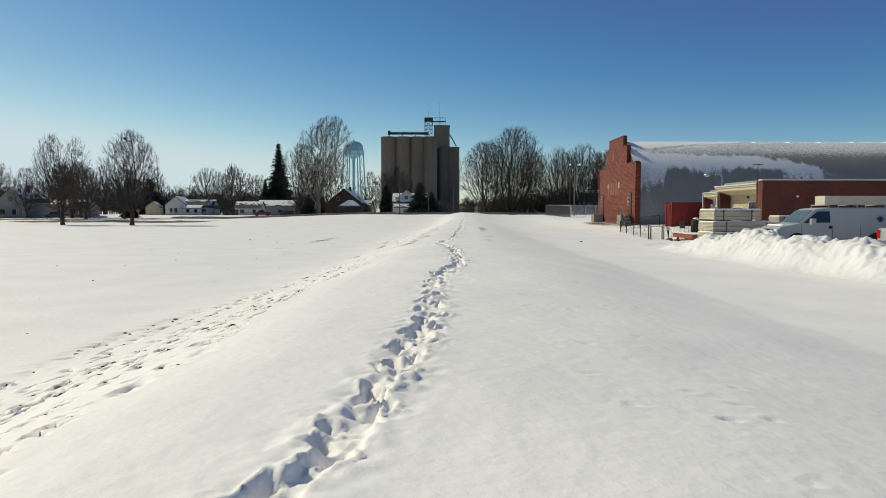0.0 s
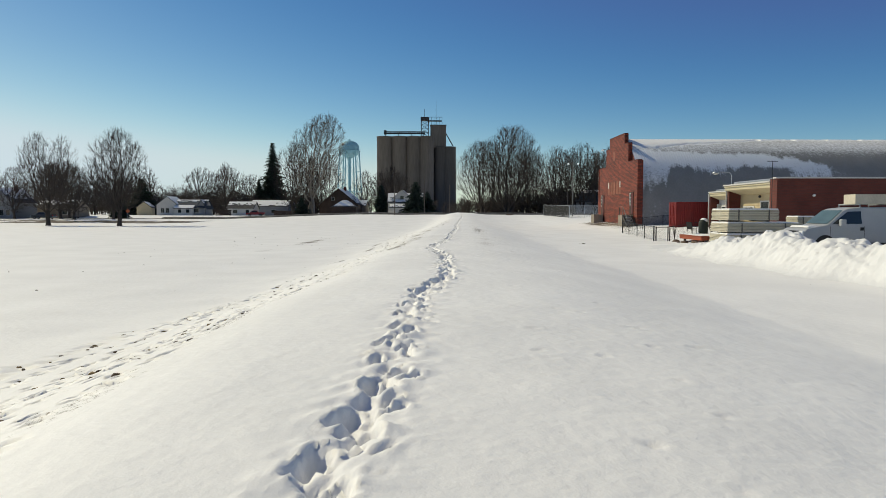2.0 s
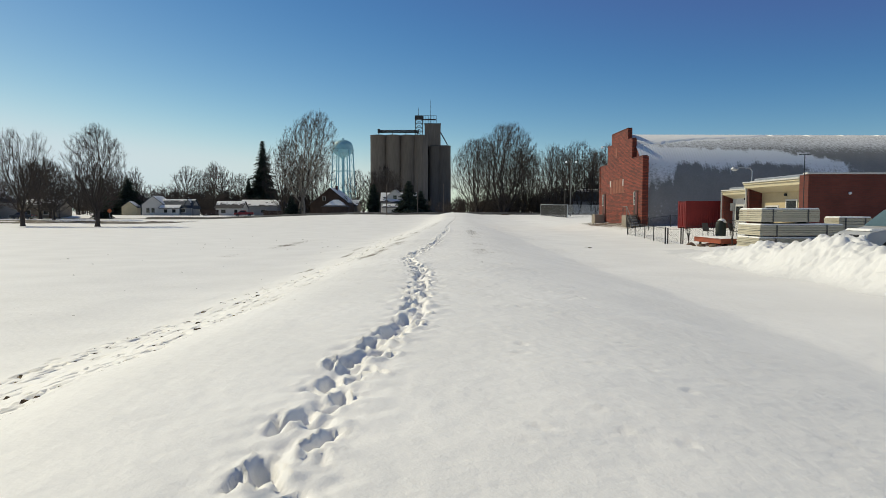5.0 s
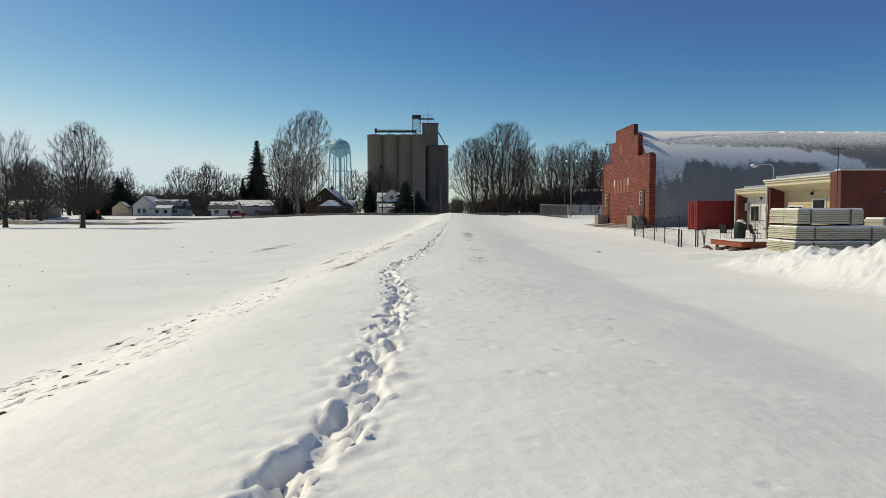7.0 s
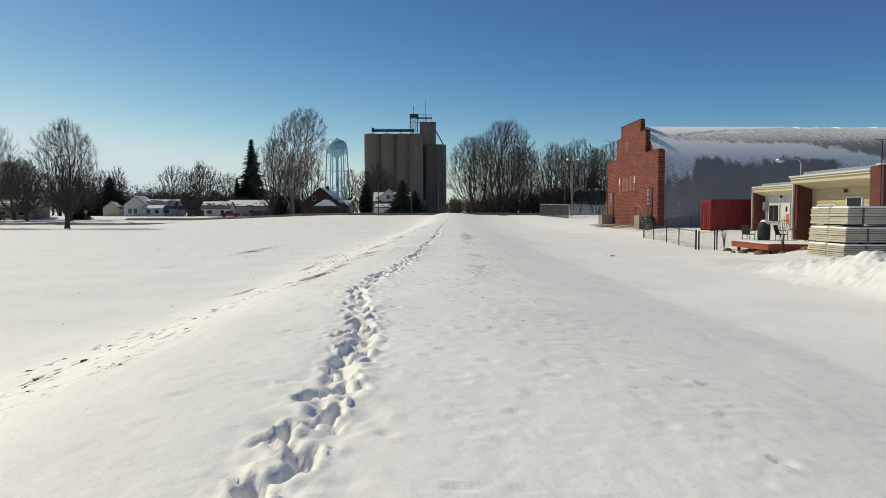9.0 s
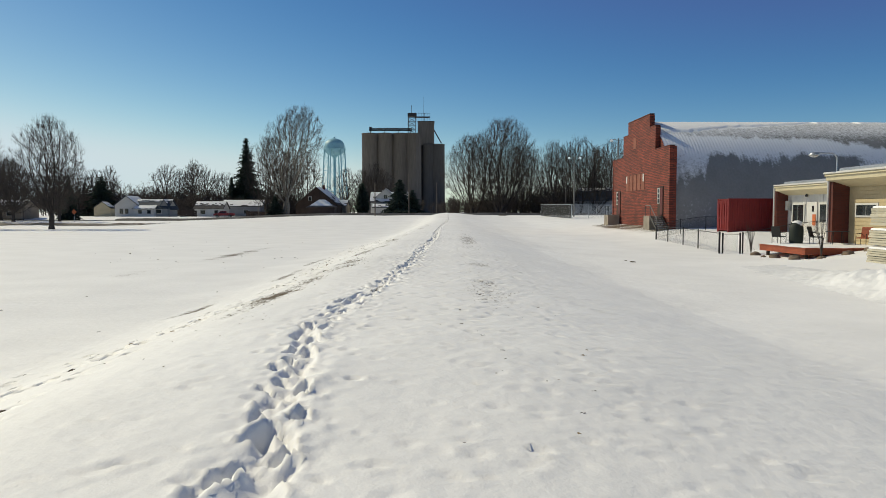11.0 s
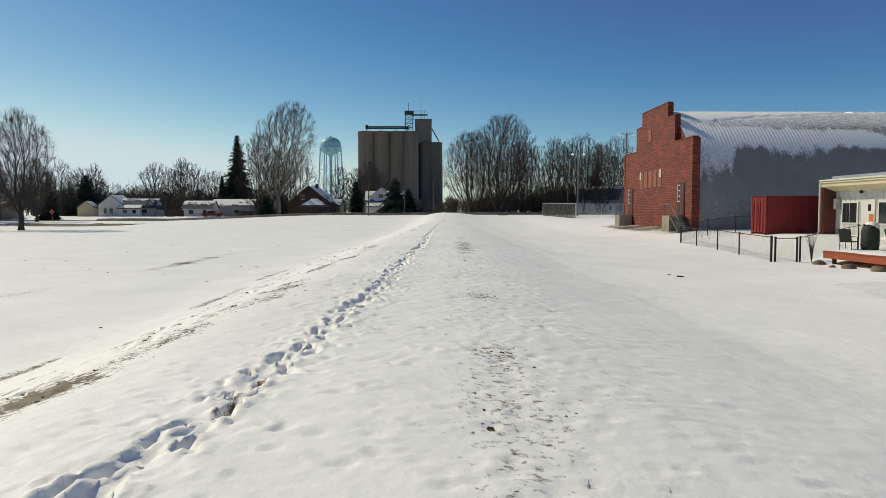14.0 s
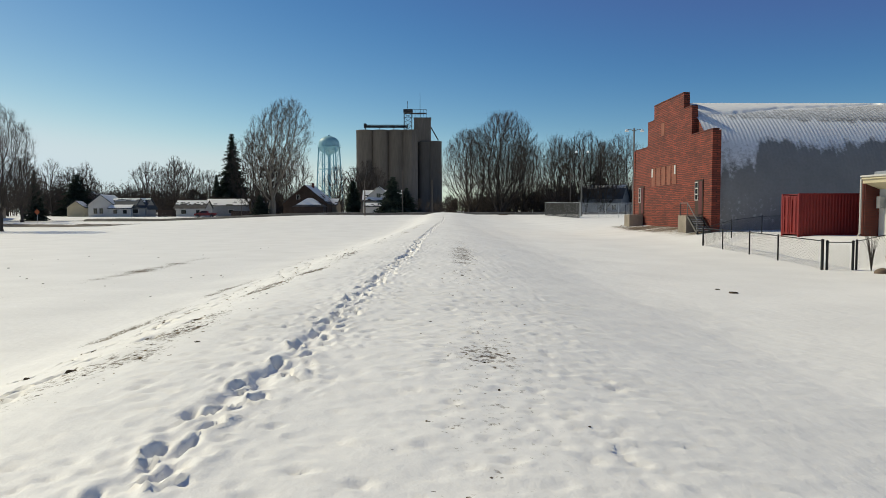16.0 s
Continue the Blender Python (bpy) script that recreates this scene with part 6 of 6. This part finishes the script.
# ---- trees ----
def crown_points(r, n, height, spread, low, profile, lean, lobes, shell):
    """Places that the twigs of a crown grow towards. profile: (height share, width share); lean: how far the top stands off, in metres; lobes: notches between the leaders."""
    hs, ws = [p[0] for p in profile], [p[1] for p in profile]
    turn = r.uniform(0, 6.28)
    out = []
    while len(out) < n:
        q = low + (1 - low) * r.random()
        w = float(np.interp(q, hs, ws))
        if r.random() > w ** 1.3 + 0.05:
            continue
        a = r.uniform(0, 6.2832)
        rad = r.random() ** shell * w * spread * (1 + 0.10 * math.sin(3 * a + turn + 5 * q) + 0.07 * math.sin(5 * a - turn * 2 + 9 * q))
        x, y = rad * math.cos(a), rad * math.sin(a)
        if lobes and q > 0.55 and abs(x - lobes[0]) < lobes[1] * (q - 0.55) / 0.45:
            continue
        out.append((x + lean * max(q - low, 0) ** 1.4, y, q * height))
    return np.array(out)


def spike(m, b, e, w):
    """One fine shoot, three-sided and pointed."""
    n = len(m.v)
    x, y, z = b
    m.v += [(x + w, y, z), (x - 0.5 * w, y + 0.7 * w, z + 0.5 * w), (x - 0.5 * w, y - 0.7 * w, z - 0.5 * w), tuple(e)]
    m.f += [(n, n + 1, n + 3), (n + 1, n + 2, n + 3), (n + 2, n, n + 3)]


def grow(seed, height, spread, trunk_r, profile, low=0.2, fork=0.16, stems=1, n=700, step=0.55, lean=0.0, lobes=None, shell=0.5, twig_r=0.012, rise=0.25, twigs=3, twig_len=0.8, splay=0.5, balance=0.45):
    """Wood of a bare tree, limbs and fine twigs as two meshes: shoots grow step by step towards the open places of the crown, and thicken by what they carry."""
    r = random.Random(seed)
    rs = np.random.RandomState(seed)
    goals = crown_points(r, n, height, spread, low, profile, lean, lobes, shell)
    P, up_of, way = [], [], []
    heart = np.array([0.0, 0.0, height * low * 0.7])

    def away(p):
        v = p - heart
        return v / (np.linalg.norm(v) + 1e-9)

    def node(p, parent, d):
        P.append(np.array(p, float))
        up_of.append(parent)
        way.append(np.array(d, float))
        return len(P) - 1
    tips = []
    for i in range(stems):
        a = 2 * math.pi * i / stems + seed
        off = trunk_r * 1.1 if stems > 1 else 0.0
        d = np.array([math.cos(a) * splay * (stems > 1), math.sin(a) * splay * (stems > 1), 1.0])
        d /= np.linalg.norm(d)
        k = node((off * math.cos(a), off * math.sin(a), -0.3), -1, (0, 0, 1))
        top = max(2, round(height * fork * r.uniform(0.85, 1.2) / step))
        for _ in range(top):
            d = d + rs.normal(0, 0.035, 3) + np.array([0, 0, 0.05])
            d /= np.linalg.norm(d)
            k = node(P[k] + d * step, k, d)
        tips.append(k)
    # each place joins the shoot that reaches it by the shortest, straightest way, from the heart outwards
    goals = goals[np.argsort(np.linalg.norm(goals - heart, axis=1))]
    total = len(P) + len(goals)
    pos, dirs, run = np.zeros((total, 3)), np.zeros((total, 3)), np.zeros(total)
    have = len(P)
    pos[:have], dirs[:have] = P, way
    for k in range(have):
        run[k] = 0 if up_of[k] < 0 else run[up_of[k]] + step
    ready = np.array([k in tips or pos[k][2] > height * fork * 0.75 for k in range(have)] + [True] * len(goals))
    for g in goals:
        v = g - pos[:have]
        far = np.linalg.norm(v, axis=1) + 1e-6
        straight = (v * dirs[:have]).sum(1) / far
        cost = far * (1.5 - 0.5 * straight) + balance * run[:have] + np.where(ready[:have], 0, 1e6)
        k = int(cost.argmin())
        if far[k] < 0.12:
            continue
        d = v[k] / far[k]
        node(g, k, d)
        pos[have], dirs[have], run[have] = g, d * 0.7 + dirs[k] * 0.3, run[k] + far[k]
        have += 1
    count = len(P)
    sons = [[] for _ in range(count)]
    for k in range(count):
        if up_of[k] >= 0:
            sons[up_of[k]].append(k)
    bulk = np.ones(count)
    for k in range(count - 1, -1, -1):
        if up_of[k] >= 0:
            bulk[up_of[k]] += bulk[k]
    ends = sum(1 for k in range(count) if not sons[k])
    # the joints settle into even curves
    for _ in range(3):
        moved = [p.copy() for p in P]
        for k in range(count):
            if up_of[k] >= 0 and sons[k]:
                heir = max(sons[k], key=lambda q: bulk[q])
                moved[k] = 0.4 * P[k] + 0.3 * P[up_of[k]] + 0.3 * P[heir]
        P = moved
    power = math.log(max(ends / stems, 2)) / math.log(trunk_r * (1 if stems == 1 else 0.7) / twig_r)
    power = min(max(power, 1.5), 3.2)
    mass = np.zeros(count)
    for k in range(count - 1, -1, -1):
        if not sons[k]:
            mass[k] = 1.0
        if up_of[k] >= 0:
            mass[up_of[k]] += mass[k]
    rad = twig_r * np.maximum(mass, 1) ** (1 / power)
    limbs, fine = Mesh(), Mesh()
    todo = [k for k in range(count) if up_of[k] < 0]
    while todo:
        k = todo.pop()
        chain = [k] if up_of[k] < 0 else [up_of[k], k]
        while sons[chain[-1]]:
            order = sorted(sons[chain[-1]], key=lambda q: -mass[q])
            todo += order[1:]
            chain.append(order[0])
        rr = [float(rad[q]) for q in chain]
        if up_of[k] >= 0:
            rr[0] = rr[1] * 1.1
        else:
            rr[0], rr[1] = rr[0] * 1.7, rr[1] * 1.25
        pts = [tuple(P[q]) for q in chain]
        if max(rr) > 0.045:
            limbs.tube(pts, rr, 8 if max(rr) > 0.2 else 5, False)
        else:
            fine.stick(pts, rr)
    for k in range(count):
        if mass[k] > 5 or up_of[k] < 0 or P[k][2] < height * 0.1:
            continue
        for _ in range(twigs + (2 if not sons[k] else 0)):
            d = way[k] * 0.5 + away(P[k]) * 0.6 + rs.normal(0, 0.40, 3) + np.array([0, 0, rise * 0.5])
            d /= np.linalg.norm(d)
            ln = twig_len * r.uniform(0.45, 1.15)
            b = P[k] - way[k] * step * r.random()
            mid = b + d * ln * 0.5
            e = mid + (d + rs.normal(0, 0.2, 3)) * ln * 0.5
            spike(fine, b, e, twig_r * 0.8)
            for _ in range(2):
                f = d + rs.normal(0, 0.45, 3)
                q = b + (e - b) * r.uniform(0.25, 0.8)
                spike(fine, q, q + f / np.linalg.norm(f) * ln * 0.55, twig_r * 0.6)
    return limbs, fine


def bare_tree(seed, height, spread, trunk_r, label, bark=None, twig=None, **kw):
    a, b = grow(seed, height, spread, trunk_r, **kw)
    t = empty("bare_tree", pose(0, 0, -500), label, "tree", "bare trees")
    obj("trunk", a, bark or M_BARK, t, "", True, False)
    obj("crown", b, twig or M_TWIG, t, "", False, False)
    return t


def place(ob, x, y, turn=0.0, size=1.0, z=None):
    ob.matrix_world = pose(x, y, (gz(x, y) if z is None else z) - 0.05, 0, 0, turn) @ Matrix.Scale(size, 4)
    return ob


def again(ob, x, y, turn, size, z=None):
    q = copy_thing(ob, pose(0, 0, 0))
    return place(q, x, y, turn, size, z)


OVAL = ((0.16, 0.35), (0.28, 0.74), (0.45, 0.96), (0.62, 1.0), (0.78, 0.88), (0.90, 0.64), (1.0, 0.24))
ROUND = ((0.15, 0.4), (0.3, 0.8), (0.5, 1.0), (0.7, 0.95), (0.86, 0.70), (1.0, 0.22))
VASE = ((0.08, 0.25), (0.22, 0.70), (0.40, 0.95), (0.60, 1.0), (0.78, 0.88), (0.92, 0.58), (1.0, 0.25))
big_a = bare_tree(11, 19.2, 5.5, 0.42, "tall leafless shade tree with two leaders, standing in the snowy field", profile=OVAL, low=0.15, fork=0.14, lobes=(0.5, 2.3), n=1700, step=0.5, twig_r=0.012, rise=0.30, shell=0.6, twigs=6, twig_len=1.0)
place(big_a, -78.0, 140)
big_b = bare_tree(23, 18.9, 5.6, 0.42, "tall leafless shade tree with an oval crown and a nest", profile=OVAL, low=0.15, fork=0.15, n=1800, step=0.5, twig_r=0.012, rise=0.34, shell=0.6, twigs=6, twig_len=1.0)
place(big_b, -63.2, 138.7)
m = Mesh()
rr = random.Random(2)
for _ in range(60):
    a, b = rr.uniform(0, 6.28), rr.uniform(-0.25, 0.25)
    c = a + rr.uniform(1.2, 2.4)
    m.tube([(0.24 * math.cos(a), 0.24 * math.sin(a), b), (0.24 * math.cos(c), 0.24 * math.sin(c), b + rr.uniform(-0.1, 0.1))], 0.03, 3)
nest = obj("bird_nest", m, M_BARK, None, "", False)
wood = np.array([v.co for v in big_b.children[0].data.vertices])
perch = wood[np.argmin(np.linalg.norm(wood - np.array([-1.0, 0.0, 17.4]), axis=1))]
nest.matrix_world = Matrix.Translation(Vector(perch) + big_b.matrix_world.translation)
tagged(nest, "dark twig nest high in a bare tree", "nest")

t1 = bare_tree(31, 14, 6.6, 0.32, "leafless tree with a wide dense crown", profile=ROUND, low=0.12, fork=0.14, n=750, step=0.6, twig_r=0.028, rise=0.15, twig_len=1.0, twigs=3, shell=0.6)
t2 = bare_tree(37, 16, 5.6, 0.34, "leafless tree with a rounded crown", profile=ROUND, low=0.12, fork=0.15, n=750, step=0.6, twig_r=0.028, rise=0.22, twig_len=1.0, twigs=3, shell=0.6)
t3 = bare_tree(43, 14, 3.0, 0.20, "slender leafless tree with an open crown", profile=OVAL, low=0.30, fork=0.28, n=380, step=0.5, twig_r=0.022, rise=0.30)
t4 = bare_tree(53, 27.2, 10.8, 0.50, "large many-stemmed leafless tree across the road", profile=VASE, low=0.07, fork=0.07, stems=6, n=2600, step=0.7, twig_r=0.021, rise=0.30, shell=0.62, twig_len=1.6, twigs=5, splay=0.32, lean=1.5)
t5 = bare_tree(61, 21, 7.6, 0.40, "broad leafless tree across the road", profile=VASE, low=0.08, fork=0.10, stems=3, n=1000, step=0.7, twig_r=0.023, rise=0.28, shell=0.62, twig_len=1.5, twigs=4, splay=0.35)
t6 = bare_tree(71, 32.0, 9.6, 0.60, "huge leafless cottonwood with pale bark, leaning in the wind", M_PALEBARK, M_PALETWIG, profile=((0.15, 0.3), (0.30, 0.62), (0.5, 0.95), (0.7, 1.0), (0.85, 0.82), (0.95, 0.5), (1.0, 0.3)), low=0.18, fork=0.12, stems=3, n=1900, step=0.75, lean=6.5, twig_r=0.021, rise=0.26, shell=0.6, twig_len=1.6, twigs=5, splay=0.22)

place(t4, 21.5, 219, 20, 1.0)
again(t4, 14.5, 226, 130, 0.86)
place(t5, 37.5, 222, 40, 1.0)
again(t5, 46, 224, 150, 1.06)
again(t5, 42, 232, 330, 1.0)
again(t5, 50, 219, 15, 0.92)
again(t5, 57, 227, 110, 1.05)
again(t5, 28, 228, 220, 0.95)
again(t5, 53, 230, 250, 0.95)
again(t5, 31, 236, 300, 1.0)
again(t5, 76, 226, 190, 0.85)
again(t5, 88, 236, 290, 0.9)
place(t6, -41.5, 224, 0, 1.0)
again(t5, -47.5, 231, 60, 1.12)
again(t5, -41, 250, 160, 1.0)
again(t5, -56, 292, 10, 0.95)
again(t2, -28, 262, 60, 1.0)
again(t2, -22, 258, 200, 0.95)
again(t1, -16, 262, 10, 1.1)
again(t2, -19, 272, 100, 1.15)
place(t1, -92, 176, 15, 0.95)
again(t1, -101, 186, 120, 1.1)
again(t2, -84, 180, 220, 0.85)
place(t2, -104, 196, 45, 0.98)
again(t2, -112, 184, 170, 0.85)
again(t2, -118, 212, 250, 0.95)
again(t2, -130, 200, 310, 1.0)
again(t2, -138, 190, 20, 0.95)
again(t1, -90, 262, 100, 1.25)
again(t1, -82, 268, 190, 1.30)
again(t1, -74, 274, 70, 1.1)
place(t3, -75, 244, 0, 1.30)
again(t3, -108, 236, 100, 1.2)
again(t3, -101, 242, 200, 1.15)
again(t2, -122, 246, 90, 1.1)
again(t2, -134, 240, 190, 1.1)
again(t1, -112, 256, 200, 1.1)
again(t2, -146, 220, 290, 1.1)
again(t1, -154, 205, 20, 1.1)

# dark undergrowth and far woods
def woods(name, boxes, seed, label, density=1.0, fat=1.0):
    r = random.Random(seed)
    m = Mesh()
    for x0, x1, y0, y1, hh in boxes:
        n = int((x1 - x0) * density)
        for _ in range(n):
            x, y = r.uniform(x0, x1), r.uniform(y0, y1)
            z, top = 1.2, hh * r.uniform(0.65, 1.1)
            w = top * r.uniform(0.32, 0.52)
            m.stick([(x, y, z - 0.5), (x + r.gauss(0, 0.3), y, z + top * 0.5), (x + r.gauss(0, 0.5), y, z + top * 0.9)], [0.25, 0.16, 0.05])
            for k in range(22):
                a, t = r.uniform(0, 6.28), r.uniform(0.12, 0.85)
                rad = w * math.sin(math.pi * min(0.16 + t * 0.85, 1)) ** 0.7 * r.uniform(0.6, 1.1)
                b = (x, y, z + top * t * 0.9)
                e = (x + math.cos(a) * rad, y + math.sin(a) * rad, b[2] + top * r.uniform(0.04, 0.24))
                m.stick([b, e], [0.09 * fat, 0.05 * fat])
                for _ in range(5):
                    q = r.uniform(0.2, 1.0)
                    g = tuple(b[i] + (e[i] - b[i]) * q for i in range(3))
                    m.stick([g, (g[0] + r.gauss(0, 0.6), g[1] + r.gauss(0, 0.6), g[2] + r.uniform(0.2, 1.3))], [0.055 * fat, 0.035 * fat])
    return tagged(obj(name, m, M_TWIG, fix=False), label, "trees", kind="stuff")


woods("distant_woods", [(-190, -110, 262, 320, 15), (-130, -60, 290, 340, 15), (-75, -40, 300, 340, 10), (-40, 10, 300, 350, 8), (5, 40, 300, 360, 9), (35, 130, 250, 300, 14), (110, 230, 200, 280, 13), (-230, -140, 200, 260, 13)], 5, "leafless woodland in the distance", 0.9, 1.0)
woods("undergrowth", [(-72, -36, 252, 268, 7), (8, 24, 232, 246, 6), (18, 44, 226, 240, 8), (40, 80, 228, 246, 9), (-130, -70, 244, 270, 9)], 6, "dark leafless undergrowth behind the houses", 2.2, 0.9)


def conifer(seed, height, radius, label, name="spruce_tree", column=False, bare=0.06):
    r = random.Random(seed)
    t = empty(name, pose(0, 0, -500), label, "tree")
    m = Mesh()
    m.tube([(0, 0, -0.2), (0, 0, height * 0.98)], [height * 0.016, 0.03], 7, False)
    obj("trunk", m, M_BARK, t)
    m = Mesh()
    tiers = int(height * (2.2 if not column else 3.0))
    for i in range(tiers):
        q = bare + (1 - bare) * i / tiers
        z = height * q
        rad = radius * ((1 - q) ** 0.68 + 0.03) * (0.82 + 0.3 * math.sin(i * 1.9 + seed) * math.sin(i * 0.7)) if not column else radius * math.sin(math.pi * min(1, 0.30 + q * 0.70)) ** 0.6
        k = max(7, int(18 * (1 - q) + 6))
        for j in range(k):
            a = 2 * math.pi * (j + r.random()) / k
            ln = rad * r.uniform(0.45, 1.25)
            up = height * 0.004
            droop = -0.28 * ln if not column else 0.9 * ln
            base = Vector((0, 0, z + up))
            end = Vector((math.cos(a) * ln, math.sin(a) * ln, z + droop + r.uniform(-0.1, 0.15)))
            # needle clumps along the bough
            nseg = max(3, int(ln / 0.45))
            side = Vector((-math.sin(a), math.cos(a), 0))
            for s in range(nseg):
                t0 = (s + 0.4) / nseg
                c = base.lerp(end, t0)
                sz = (0.55 + 0.95 * (1 - q)) * (1.15 - 0.45 * t0) * r.uniform(0.75, 1.25) * min(1.0, 0.5 + height / 24)
                for sg in (-1, 1):
                    tip = c + side * sg * sz * r.uniform(0.6, 1.1) + Vector((math.cos(a), math.sin(a), 0)) * sz * 0.7 + Vector((0, 0, -sz * r.uniform(0.1, 0.6)))
                    w = (tip - c).cross(Vector((0, 0, 1))).normalized() * sz * 0.28
                    m.add([c - w, c + w, tip + w * 0.5, tip - w * 0.5], [(0, 1, 2, 3)])
                    m.add([c + Vector((0, 0, sz * 0.18)), c - Vector((0, 0, sz * 0.22)), tip], [(0, 1, 2)])
    obj("crown", m, M_NEEDLE, t, "", False, False)
    return t


sp = conifer(1, 27.5, 7.0, "tall dark spruce with drooping boughs")
place(sp, -63.3, 264, 0, 1.0)
sp2 = conifer(2, 10.6, 6.2, "bushy dark spruce in front of a white house")
place(sp2, -7.4, 218, 0, 1.0)
sp3 = conifer(3, 10.0, 1.7, "dark columnar evergreen clipped to a round top", "columnar_evergreen", True)
place(sp3, -18.9, 226, 0, 0.95)
again(sp, -68.0, 262, 90, 0.5)
again(sp2, -3.8, 222, 60, 0.72)
again(sp, -88, 192, 140, 0.42)
again(sp2, -102, 238, 20, 1.2)
again(sp2, -44, 222, 80, 0.62)
again(sp2, 52, 233, 80, 1.3)
